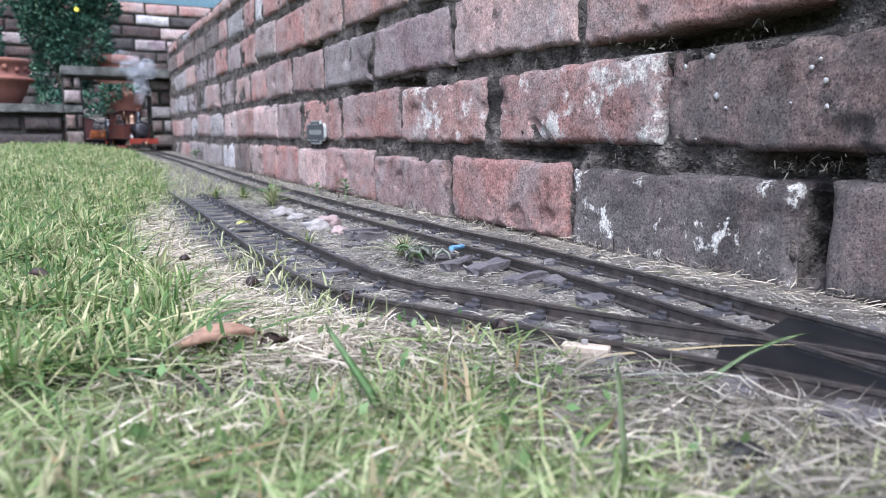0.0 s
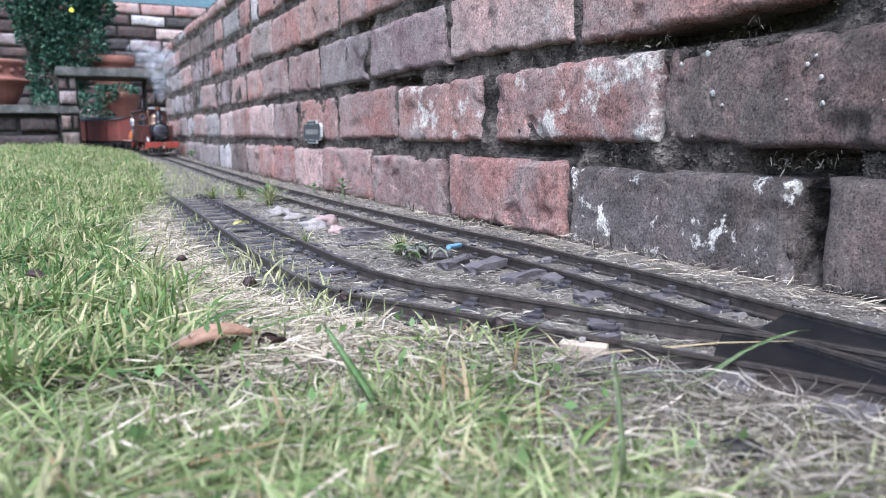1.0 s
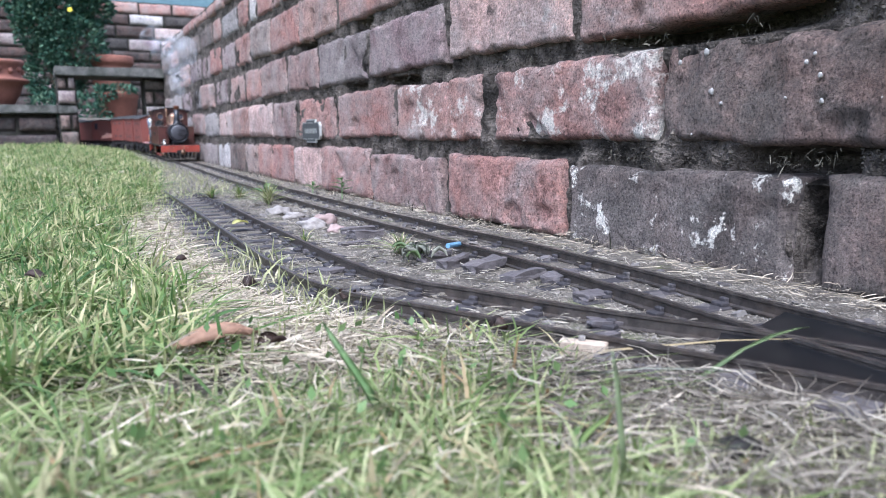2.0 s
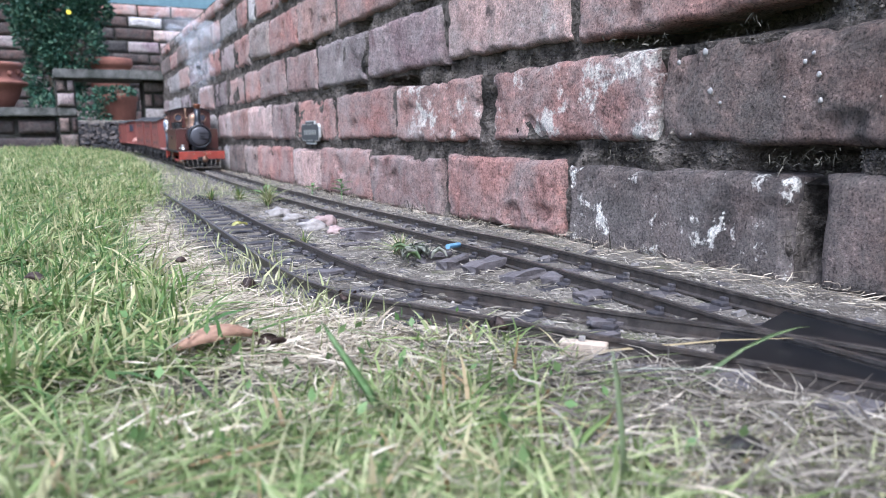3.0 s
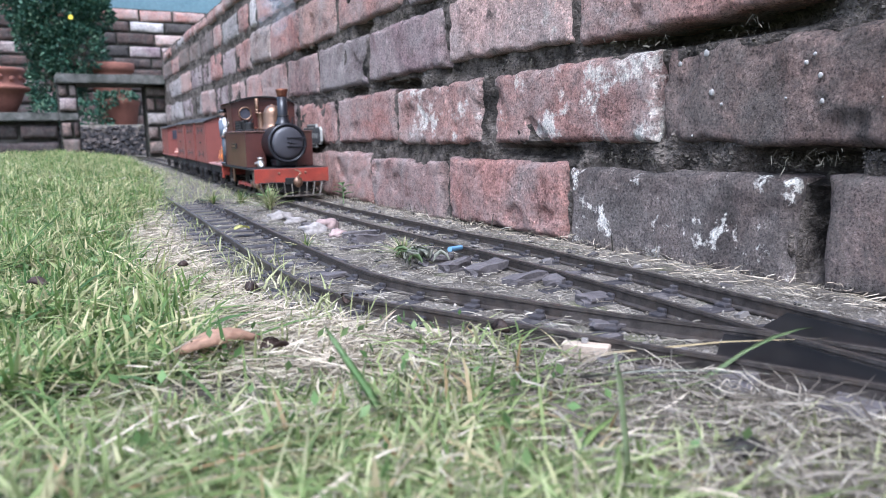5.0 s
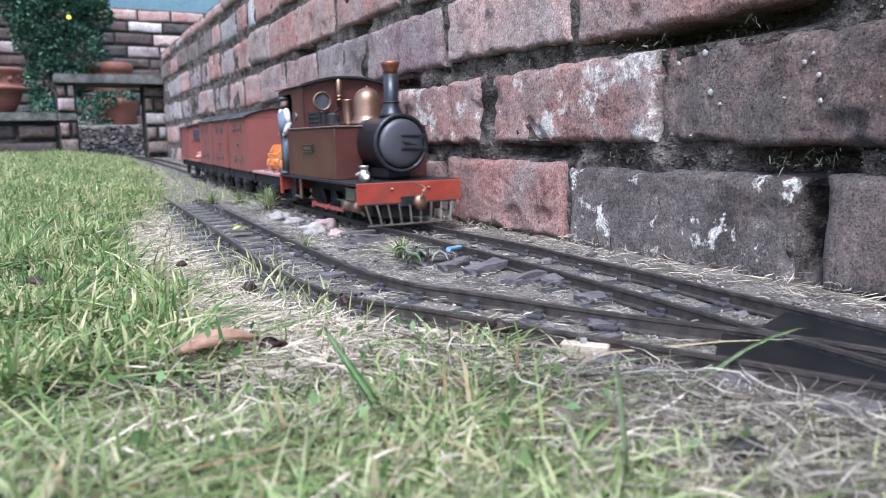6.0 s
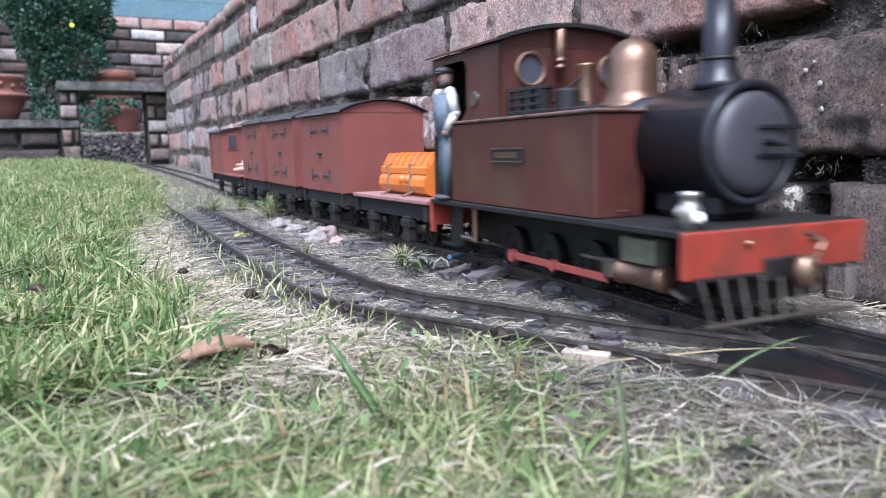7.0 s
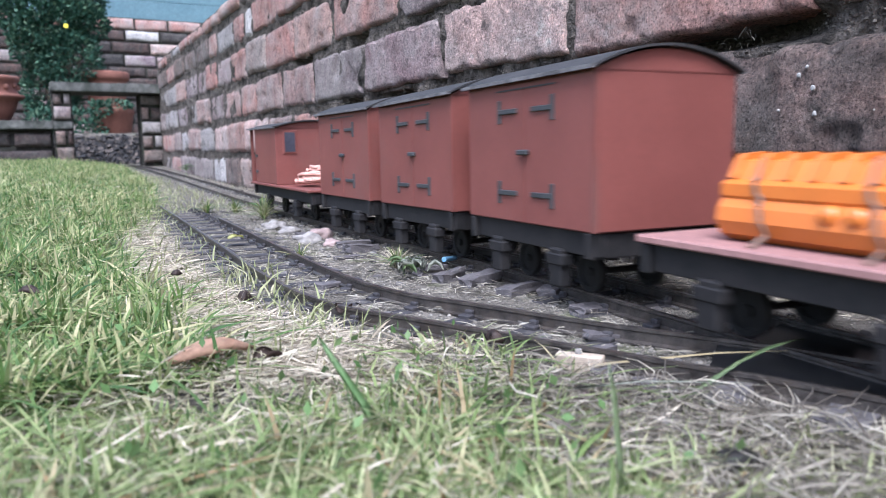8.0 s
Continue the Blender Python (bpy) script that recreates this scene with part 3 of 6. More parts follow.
M["door_grey"] = surface("graphite_paint", (0.026, 0.025, 0.029), (0.040, 0.038, 0.043), 30, 400, 0.45, 0, 0.08, 0.0005, grain=0.12)
M["chassis"] = surface("oily_black_chassis", (0.006, 0.0055, 0.005), (0.014, 0.012, 0.011), 60, 500, 0.55, 0, 0.3, 0.0006, (0.035, 0.029, 0.023), (0.62, 0.8), 0.3)
M["brass"] = surface("tarnished_brass", (0.16, 0.098, 0.066), (0.235, 0.145, 0.097), 40, 500, 0.42, 0.85, 0.1, 0.0004, (0.20, 0.10, 0.05), (0.55, 0.8))
M["copper"] = surface("copper", (0.15, 0.060, 0.038), (0.24, 0.10, 0.06), 60, 400, 0.42, 0.8, 0.1, 0.0004, (0.12, 0.06, 0.04), (0.55, 0.8))
M["lamp_metal"] = surface("dull_silver", (0.30, 0.28, 0.25), (0.44, 0.41, 0.37), 60, 500, 0.35, 0.85, 0.1, 0.0004)
M["steel"] = surface("dull_steel", (0.13, 0.112, 0.092), (0.24, 0.21, 0.18), 60, 500, 0.40, 0.9, 0.1, 0.0004, (0.16, 0.13, 0.1), (0.5, 0.75))
M["van_red"] = surface("oxide_red_paint", (0.118, 0.033, 0.025), (0.158, 0.047, 0.036), 14, 260, 0.55, 0, 0.12, 0.0006, (0.12, 0.055, 0.045), (0.50, 0.80), 0.4, grain=0.12)
M["deck_red"] = surface("faded_red_deck", (0.20, 0.10, 0.088), (0.25, 0.13, 0.115), 30, 260, 0.7, 0, 0.2, 0.0006)
M["iron"] = surface("black_iron", (0.03, 0.03, 0.031), (0.055, 0.053, 0.052), 60, 400, 0.55, 0.2, 0.2, 0.0004)
M["frame_wood"] = surface("dark_stained_wood", (0.008, 0.007, 0.007), (0.018, 0.015, 0.014), 50, 300, 0.7, 0, 0.3, 0.0008, (0.035, 0.03, 0.026), (0.62, 0.8), 0.25)
M["roof_felt"] = surface("dark_roof_felt", (0.012, 0.011, 0.011), (0.028, 0.025, 0.024), 40, 400, 0.85, 0, 0.3, 0.0006)
M["roof_edge"] = surface("worn_roof_edge", (0.03, 0.026, 0.025), (0.16, 0.145, 0.14), 160, 400, 0.7)
M["orange"] = surface("orange_plastic", (0.42, 0.108, 0.014), (0.50, 0.14, 0.02), 12, 200, 0.38, 0, 0.05, 0.0005, (0.5, 0.15, 0.02), (0.6, 0.85), 0.5, grain=0.12)
M["cord"] = surface("brown_cord", (0.10, 0.06, 0.04), (0.17, 0.11, 0.08), 90, 600, 0.85)
M["rope"] = surface("pinkish_rope", (0.42, 0.22, 0.17), (0.54, 0.31, 0.25), 90, 500, 0.85)
M["glass_dark"] = surface("dusty_glass", (0.035, 0.035, 0.045), (0.06, 0.06, 0.072), 30, 200, 0.15, 0, 0.02, 0.0003)
for key, a, b in (("shirt", (0.36, 0.34, 0.33), (0.52, 0.50, 0.48)), ("waistcoat", (0.055, 0.068, 0.09), (0.11, 0.128, 0.155)), ("trousers", (0.030, 0.055, 0.075), (0.055, 0.09, 0.115)), ("skin_paint", (0.20, 0.115, 0.088), (0.27, 0.16, 0.12)), ("cap", (0.02, 0.021, 0.023), (0.05, 0.05, 0.052)), ("beard", (0.018, 0.014, 0.012), (0.04, 0.03, 0.026))):
    M[key] = surface("figure_" + key, a, b, 120, 500, 0.6, 0, 0.1, 0.0004)

VEHICLES = []  # (thing, how far its front is behind the engine's, length)
WHEELS = []  # (wheelset, place on its vehicle, radius)
RODS = []  # (part, throw along, throw up, phase)
Z90 = Euler((radians(90), 0, 0)).to_matrix().to_4x4()
X90 = Euler((0, radians(90), 0)).to_matrix().to_4x4()


def wheelset(parent, y, r, rim_mat, hub_mat, spokes=0):
    ws = new("wheelset")
    ws.parent = parent
    part("axle", rod(bmesh.new(), (-0.024, 0, 0), (0.024, 0, 0), 0.0022, 8), M["chassis"], ws)
    for sx in (-1, 1):
        bm = bmesh.new()
        m = Matrix.Translation((sx * 0.0225, 0, 0)) @ X90
        lathe(bm, [(0.0, -0.0030), (0.003, -0.0030), (0.003, -0.0012), (r * 0.7, -0.0008), (r * 0.74, -0.0022), (r, -0.0022), (r, 0.0022), (r * 0.74, 0.0022), (r * 0.7, 0.0008), (0.0, 0.0010)], 22, m)
        part("wheel", bm, rim_mat, ws)
    ws.location = (0, y, r)
    WHEELS.append((ws, (0, y, r), r))
    return ws


def arched(bm, half, y0, y1, z_side, z_top, thick, n=14):
    """A roof sheet, arched across the vehicle."""
    top, low = [], []
    for y in (y0, y1):
        t_row, l_row = [], []
        for i in range(n + 1):
            x = -half + 2 * half * i / n
            z = z_side + (z_top - z_side) * (1 - (x / half) ** 2)
            t_row.append(bm.verts.new((x, y, z + thick)))
            l_row.append(bm.verts.new((x, y, z)))
        top.append(t_row)
        low.append(l_row)
    for i in range(n):
        bm.faces.new((top[0][i], top[0][i + 1], top[1][i + 1], top[1][i]))
        bm.faces.new((low[0][i], low[1][i], low[1][i + 1], low[0][i + 1]))
        for k in (0, 1):
            bm.faces.new((top[k][i], low[k][i], low[k][i + 1], top[k][i + 1]))
    for i in (0, n):
        bm.faces.new((top[0][i], top[1][i], low[1][i], low[0][i]))
    bmesh.ops.recalc_face_normals(bm, faces=bm.faces)
    return bm


def slab(bm, outline, m, depth):
    """A flat sheet cut to an outline (u, v) in the plane of m, depth thick."""
    a = [bm.verts.new(m @ Vector((u, v, 0))) for u, v in outline]
    b = [bm.verts.new(m @ Vector((u, v, depth))) for u, v in outline]
    k = len(outline)
    bm.faces.new(a)
    bm.faces.new(b[::-1])
    for i in range(k):
        bm.faces.new((a[i], b[i], b[(i + 1) % k], a[(i + 1) % k]))
    bmesh.ops.recalc_face_normals(bm, faces=bm.faces)
    return bm


def sheet_with_hole(bm, outline, hole, m, depth):
    """A sheet with one round or square hole: both loops are given with equal counts."""
    k = len(outline)
    A = [[bm.verts.new(m @ Vector((u, v, d))) for u, v in loop] for d in (0, depth) for loop in (outline, hole)]
    for i in range(k):
        j = (i + 1) % k
        bm.faces.new((A[0][i], A[0][j], A[1][j], A[1][i]))
        bm.faces.new((A[2][i], A[3][i], A[3][j], A[2][j]))
        bm.faces.new((A[0][i], A[2][i], A[2][j], A[0][j]))
        bm.faces.new((A[1][i], A[1][j], A[3][j], A[3][i]))
    bmesh.ops.recalc_face_normals(bm, faces=bm.faces)
    return bm


def make_engine():
    e = thing("steam_locomotive", "brown model steam tank engine with brass dome and red buffer beam", "locomotive")
    brown, black = M["loco_brown"], M["loco_black"]
    part("footplate", boxed(-0.059, 0.059, 0.003, 0.284, 0.0445, 0.048, bevel=0.0006), M["chassis"], e)
    part("buffer_beam", boxed(-0.059, 0.059, 0.0, 0.004, 0.0255, 0.0475, bevel=0.0006), M["loco_red"], e, "bright red buffer beam")
    for sx in (-0.021, 0.021):
        part("rivet", bmesh_ball((sx, -0.0004, 0.0405), 0.0019), M["brass"], e)
    # centre coupling: a round buffer with a curved hook
    bm = bmesh_ball((0.006, -0.010, 0.0265), 0.0076)
    bmesh.ops.scale(bm, vec=(1, 0.7, 1.12), verts=bm.verts, space=Matrix.Translation((-0.006, 0.010, -0.0265)))
    part("coupling_buffer", bm, M["brass"], e, "round tarnished metal coupling buffer", True)
    hook = [(0.004, -0.015, 0.0315), (0.006, -0.016, 0.037), (0.010, -0.015, 0.0405), (0.007, -0.013, 0.0435), (0.001, -0.012, 0.0455)]
    bm = bmesh.new()
    for p, q in zip(hook, hook[1:]):
        rod(bm, p, q, 0.0013, 7)
    part("coupling_hook", bm, M["brass"], e)
    bm = bmesh.new()
    box(bm, -0.012, 0.014, -0.003, 0.0, 0.022, 0.033, 0.0008)
    part("coupling_pocket", bm, M["chassis"], e)
    # cowcatcher: sloping bars on a bottom rail
    part("cowcatcher_rail", rod(bmesh.new(), (-0.051, -0.005, 0.0045), (0.047, -0.005, 0.0045), 0.0013, 7), M["steel"], e)
    part("cowcatcher_rail", rod(bmesh.new(), (-0.053, -0.001, 0.0255), (0.053, -0.001, 0.0255), 0.0013, 7), M["chassis"], e)
    for i in range(9):
        x = -0.05 + 0.012 * i
        part("cowcatcher_bar", rod(bmesh.new(), (x * 1.03, -0.002, 0.0255), (x - 0.001 * (i - 4), -0.005, 0.0045), 0.0009, 7), M["steel"], e)
    # smokebox, boiler and saddle
    zc = 0.0868
    along = Matrix.Translation((0, 0.018, zc)) @ Matrix.Rotation(radians(-90), 4, "X")
    part("smokebox", lathe(bmesh.new(), [(0.0, 0.0035), (0.0268, 0.0035), (0.0272, 0.0), (0.0308, 0.0), (0.0312, 0.002), (0.0312, 0.006), (0.0300, 0.0065), (0.0300, 0.056), (0.0, 0.056)], 40, along), black, e, "satin black round smokebox", True)
    part("boiler", lathe(bmesh.new(), [(0.0, 0.05), (0.0278, 0.05), (0.0278, 0.17), (0, 0.17)], 32, along), black, e, "", True)
    bm = bmesh.new()
    box(bm, -0.017, 0.017, 0.026, 0.072, 0.048, 0.064, 0.004)
    part("smokebox_saddle", bm, black, e)
    door = part("smokebox_door", lathe(bmesh.new(), [(0.0, -0.0042), (0.010, -0.0040), (0.020, -0.0026), (0.0246, -0.0008), (0.0256, 0.0012), (0.0256, 0.004), (0.0, 0.004)], 40, along), M["door_grey"], e, "graphite grey dished smokebox door", True)
    for z in (0.0080, -0.0062):
        bm = boxed(-0.003, 0.0275, 0.0125, 0.0142, zc + z - 0.0012, zc + z + 0.0012, bevel=0.0004)
        part("hinge_strap", bm, black, door)
    bm = bmesh.new()
    rod(bm, (0.002, 0.0140, zc + 0.0005), (0.002, 0.0085, zc + 0.0005), 0.0016, 8)
    rod(bm, (-0.004, 0.0085, zc + 0.0015), (0.008, 0.0085, zc - 0.001), 0.0010, 7)
    rod(bm, (0.001, 0.0095, zc - 0.001), (0.012, 0.0095, zc - 0.001), 0.0009, 7)
    part("door_handle", bm, black, door)
    up = Matrix.Translation((0, 0.043, 0))
    part("chimney", lathe(bmesh.new(), [(0.0135, 0.1145), (0.0125, 0.1185), (0.0098, 0.1225), (0.0086, 0.128), (0.0080, 0.1315), (0.0078, 0.161), (0.0, 0.161)], 28, up), black, e, "tall black chimney", True)
    part("chimney_cap", lathe(bmesh.new(), [(0.0078, 0.1595), (0.0080, 0.1635), (0.0086, 0.166), (0.0098, 0.1690), (0.0100, 0.1715), (0.0092, 0.1725), (0.0070, 0.1722), (0.0066, 0.162)], 28, up), M["copper"], e, "copper chimney cap", True)
    part("chimney_band", torus(bmesh.new(), 0.0086, 0.0010, Matrix.Translation((0, 0.043, 0.1300))), M["chassis"], e)
    bm = bmesh.new()
    rod(bm, (0.012, 0.03, 0.113), (0.012, 0.03, 0.1275), 0.0014, 7)
    part("lamp_iron", bm, black, e)
    up = Matrix.Translation((0, 0.112, 0))
    prof = [(0.0225, 0.1085), (0.0195, 0.1115), (0.0165, 0.1150), (0.0154, 0.119), (0.0154, 0.1345)] + [(0.0154 * math.cos(a), 0.1345 + 0.0158 * math.sin(a)) for a in (0.25, 0.5, 0.75, 1.0, 1.25, 1.45)] + [(0.0, 0.1503)]
    part("dome", lathe(bmesh.new(), prof, 32, up), M["brass"], e, "polished brass steam dome", True)
    part("dome_finial", bmesh_ball((0, 0.112, 0.1508), 0.0014), M["brass"], e)
    up = Matrix.Translation((-0.013, 0.141, 0))
    part("safety_valve", lathe(bmesh.new(), [(0.0062, 0.108), (0.0056, 0.110), (0.0056, 0.1355), (0.0061, 0.1365), (0.0061, 0.138), (0.0, 0.138)], 20, up), M["brass"], e, "brass safety valve cover", True)
    # side tanks
    for sx in (-1, 1):
        x0, x1 = sorted((sx * 0.0235, sx * 0.0555))
        tank = part("side_tank", boxed(x0, x1, 0.072, 0.279 if sx > 0 else 0.252, 0.048, 0.1045, bevel=0.0008), brown, e, "glossy brown side tank")
        part("tank_beading", boxed(x0 - 0.0012, x1 + 0.0012, 0.0705, 0.253, 0.1045, 0.1068, bevel=0.0008), M["loco_trim"], tank)
        for k in range(2):
            part("tank_rivet", bmesh_ball((sx * 0.04 + 0.004 * k, 0.0712, 0.0515), 0.0009), brown, tank)
        if sx < 0:
            plate = part("name_plate", boxed(-0.0572, -0.0555, 0.146, 0.186, 0.0775, 0.0870, bevel=0.0004), M["chassis"], tank, "dark cast name plate with a worn rim")
            for z in (0.0781, 0.0864):
                part("plate_rim", boxed(-0.0577, -0.0570, 0.147, 0.185, z - 0.0005, z + 0.0005), M["steel"], plate)
            for i in range(8):
                y = 0.152 + 0.0038 * i
                part("plate_bar", boxed(-0.0576, -0.0570, y, y + 0.0022, 0.0802, 0.0842), M["brass"], plate)
    # cab: sides with a doorway, front with two round windows, arched roof
    cab = new("cab")
    cab.parent = e
    zs = 0.155
    for sx in (-1, 1):
        m = Matrix(((0, 0, 1, sx * 0.0555 - (0.0012 if sx > 0 else 0)), (1, 0, 0, 0), (0, 1, 0, 0), (0, 0, 0, 1)))
        outer = [(0.176, 0.1045), (0.176, zs), (0.230, zs), (0.279, zs), (0.283, zs), (0.283, 0.148), (0.283, 0.1045), (0.25, 0.1045)]
        inner = [(0.225, 0.1140), (0.225, 0.144), (0.2295, 0.149), (0.272, 0.149), (0.277, 0.143), (0.2775, 0.125), (0.2775, 0.1052), (0.236, 0.1052)]
        part("cab_side", sheet_with_hole(bmesh.new(), outer, inner, m, 0.0012), brown, cab)
    n = 32
    m = Matrix(((1, 0, 0, 0), (0, 0, 1, 0.176), (0, 1, 0, 0), (0, 0, 0, 1)))
    for side in (-1, 1):  # each half of the cab front with its own round window
        cx, cz, r = side * 0.0325, 0.1378, 0.0098
        hole = [(cx + r * math.cos(2 * math.pi * i / n), cz + r * math.sin(2 * math.pi * i / n)) for i in range(n)]
        outer = []
        for i in range(n):
            a = 2 * math.pi * i / n
            dx, dz = math.cos(a), math.sin(a)
            lo, hi = (-0.0555, 0.0) if side < 0 else (0.0, 0.0555)
            k = min([(hi - cx) / dx if dx > 1e-6 else 9, (lo - cx) / dx if dx < -1e-6 else 9, (0.153 - cz) / dz if dz > 1e-6 else 9, (0.1045 - cz) / dz if dz < -1e-6 else 9])
            outer.append((cx + dx * k, cz + dz * k))
        part("cab_front", sheet_with_hole(bmesh.new(), outer, hole, m, 0.0012), brown, cab)
        part("window_ring", torus(bmesh.new(), r + 0.0006, 0.0014, Matrix.Translation((cx, 0.1755, cz)) @ Z90), M["brass"], cab, "brass window ring")
        part("window_glass", lathe(bmesh.new(), [(0, 0.0), (r, 0.0), (r, 0.0006), (0, 0.0006)], 24, Matrix.Translation((cx, 0.1772, cz)) @ Z90), M["glass_dark"], cab)
    arch = [(-0.0555, 0.1525)] + [(x, zs + 0.0105 * (1 - (x / 0.0555) ** 2)) for x in np.linspace(-0.0555, 0.0555, 15)] + [(0.0555, 0.1525)]
    part("cab_front_arch", slab(bmesh.new(), arch, m, 0.0012), brown, cab)
    part("cab_roof", arched(bmesh.new(), 0.0595, 0.170, 0.288, zs, 0.1655, 0.0014), M["loco_brown"], cab, "arched brown cab roof")
    part("roof_edge", arched(bmesh.new(), 0.0600, 0.1688, 0.1706, zs - 0.0006, 0.1652, 0.0026), M["chassis"], cab)
    part("cab_back", slab(bmesh.new(), [(-0.0555, 0.048), (-0.0555, zs)] + arch[1:-1] + [(0.0555, zs), (0.0555, 0.048)], Matrix(((1, 0, 0, 0), (0, 0, 1, 0.2825), (0, 1, 0, 0), (0, 0, 0, 1))), 0.0012), M["chassis"], cab)
    part("bunker", boxed(-0.0555, 0.03, 0.262, 0.282, 0.048, 0.0800, bevel=0.0008), M["chassis"], cab)
    # whistle on the cab front, gauge, pump on the tank
    bm = bmesh.new()
    lathe(bm, [(0.0020, 0), (0.0020, 0.006), (0.0036, 0.0065), (0.0036, 0.0085), (0.0024, 0.009), (0.0024, 0.0105), (0.0036, 0.011), (0.0036, 0.0125), (0.0028, 0.013), (0.0035, 0.0145), (0.0035, 0.031), (0.0020, 0.0325), (0.0, 0.033)], 16, Matrix.Translation((-0.0125, 0.1710, 0.1315)))
    part("whistle", bm, M["brass"], e, "slim copper whistle", True)
    part("maker_plate", lathe(bmesh.new(), [(0, 0), (0.0055, 0), (0.0055, 0.0012), (0.0048, 0.0016), (0, 0.0012)], 20, Matrix.Translation((-0.0555, 0.212, 0.1205)) @ Matrix.Rotation(radians(-90), 4, "Y")), M["steel"], e, "small round works plate")
    # twin-cylinder pump with its pipes, tool rack and toolbox on the tank top
    bm = bmesh.new()
    box(bm, -0.052, -0.030, 0.130, 0.174, 0.1068, 0.1098, 0.0006)
    for z in (0.1130, 0.1180, 0.1225):
        rod(bm, (-0.050, 0.173, z), (-0.050, 0.134, z), 0.0013, 7)
    for y in (0.137, 0.149, 0.161, 0.172):
        rod(bm, (-0.050, y, 0.1075), (-0.050, y, 0.1245), 0.0016, 7)
    for y, r, h in ((0.150, 0.0062, 0.1225), (0.165, 0.0052, 0.1190)):
        lathe(bm, [(r, 0.1085), (r, h), (r * 1.15, h + 0.0004), (r * 1.15, h + 0.0020), (r * 0.5, h + 0.0030), (0.0, h + 0.0030)], 14, Matrix.Translation((-0.040, y, 0)))
    part("feed_pump", bm, M["chassis"], e, "dark steam pump with pipes on the tank top")
    bm = bmesh.new()
    lathe(bm, [(0.0075, 0.1068), (0.0075, 0.1200), (0.0062, 0.1215), (0.0, 0.1218)], 16, Matrix.Translation((-0.036, 0.128, 0)))
    rod(bm, (-0.036, 0.128, 0.121), (-0.030, 0.122, 0.1275), 0.0012, 7)
    part("lubricator", bm, M["chassis"], e, "small black lubricator")
    part("steam_pipe", rod(bmesh.new(), (-0.040, 0.150, 0.118), (-0.020, 0.150, 0.112), 0.0014, 8), M["copper"], e)
    # block between the cylinders, seen dark behind the cowcatcher
    part("cylinder_block", boxed(-0.037, 0.037, 0.018, 0.064, 0.0115, 0.0445, bevel=0.0012), M["chassis"], e)
    part("front_stay", boxed(-0.030, 0.030, 0.006, 0.009, 0.0100, 0.0270, bevel=0.0008), M["chassis"], e)
    bm = bmesh.new()
    lathe(bm, [(0.007, 0), (0.007, 0.002), (0.004, 0.003), (0, 0.003)], 16, Matrix.Translation((-0.040, 0.105, 0.1068)))
    rod(bm, (-0.046, 0.112, 0.1085), (-0.034, 0.092, 0.1085), 0.0011, 6)
    rod(bm, (-0.040, 0.105, 0.1085), (-0.040, 0.105, 0.1125), 0.0022, 8)
    part("tank_filler", bm, M["chassis"], e)
    # lamp on the front footplate
    lamp = part("front_lamp", lathe(bmesh.new(), [(0.0056, 0.048), (0.0058, 0.0575), (0.0042, 0.0600), (0.0042, 0.0625), (0.0050, 0.0630), (0.0050, 0.0652), (0.0, 0.0656)], 18, Matrix.Translation((-0.046, 0.012, 0))), M["lamp_metal"], e, "dull silver oil lamp", True)
    part("lens", bmesh_ball((-0.046, 0.0064, 0.0535), 0.0030), M["glass_pale"], lamp)
    part("lamp_handle", rod(bmesh.new(), (-0.0515, 0.012, 0.058), (-0.0560, 0.010, 0.0555), 0.0014, 7), M["lamp_metal"], lamp)
    # underneath
    for sx in (-1, 1):
        part("frame_plate", boxed(sx * 0.0165 - 0.001, sx * 0.0165 + 0.001, 0.01, 0.28, 0.014, 0.0445), M["chassis"], e)
        ax = sx * 0.046
        cyl = bmesh.new()
        lathe(cyl, [(0.0, 0), (0.0066, 0), (0.0070, 0.001), (0.0070, 0.003), (0.0062, 0.0035), (0.0062, 0.0315), (0.0070, 0.032), (0.0070, 0.034), (0, 0.034)], 18, Matrix.Translation((ax, 0.026, 0.0215)) @ Matrix.Rotation(radians(-90), 4, "X"))
        part("cylinder", cyl, M["brass"], e, "brass steam cylinder", True)
        part("cylinder_valve_chest", boxed(ax - 0.005, ax + 0.005, 0.030, 0.056, 0.0275, 0.041, bevel=0.0008), M["valve_green"], e)
        part("cylinder_drain", rod(bmesh.new(), (ax, 0.022, 0.0165), (ax - 0.002, 0.010, 0.0145), 0.0016, 7), M["steel"], e)
        part("slide_bar", boxed(ax - 0.0012, ax + 0.0012, 0.060, 0.096, 0.0245, 0.0262), M["steel"], e)
        crosshead = part("crosshead", boxed(ax - 0.0028, ax + 0.0028, 0.070, 0.078, 0.0165, 0.0270, bevel=0.0006), M["steel"], e)
        piston = part("piston_rod", rod(bmesh.new(), (ax, 0.058, 0.0215), (ax, 0.078, 0.0215), 0.0012, 7), M["steel"], e)
        bm = bmesh.new()
        box(bm, ax - 0.0012, ax + 0.0012, 0.076, 0.182, 0.0150, 0.0195, 0.0005)
        rod(bm, (ax - 0.002, 0.180, 0.0172), (ax + 0.002, 0.180, 0.0172), 0.0042, 12)
        rod(bm, (ax - 0.002, 0.130, 0.0172), (ax + 0.002, 0.130, 0.0172), 0.0036, 12)
        conrod = part("connecting_rod", bm, M["rod_red"], e, "dark red connecting rod")
        turn = 0.0 if sx < 0 else math.pi / 2
        RODS.extend([(crosshead, 0.005, 0.0, turn), (piston, 0.005, 0.0, turn), (conrod, 0.005, 0.003, turn)])
        part("pipe", rod(bmesh.new(), (ax, 0.232, 0.044), (ax, 0.232, 0.018), 0.0026, 9), M["brass"], e)
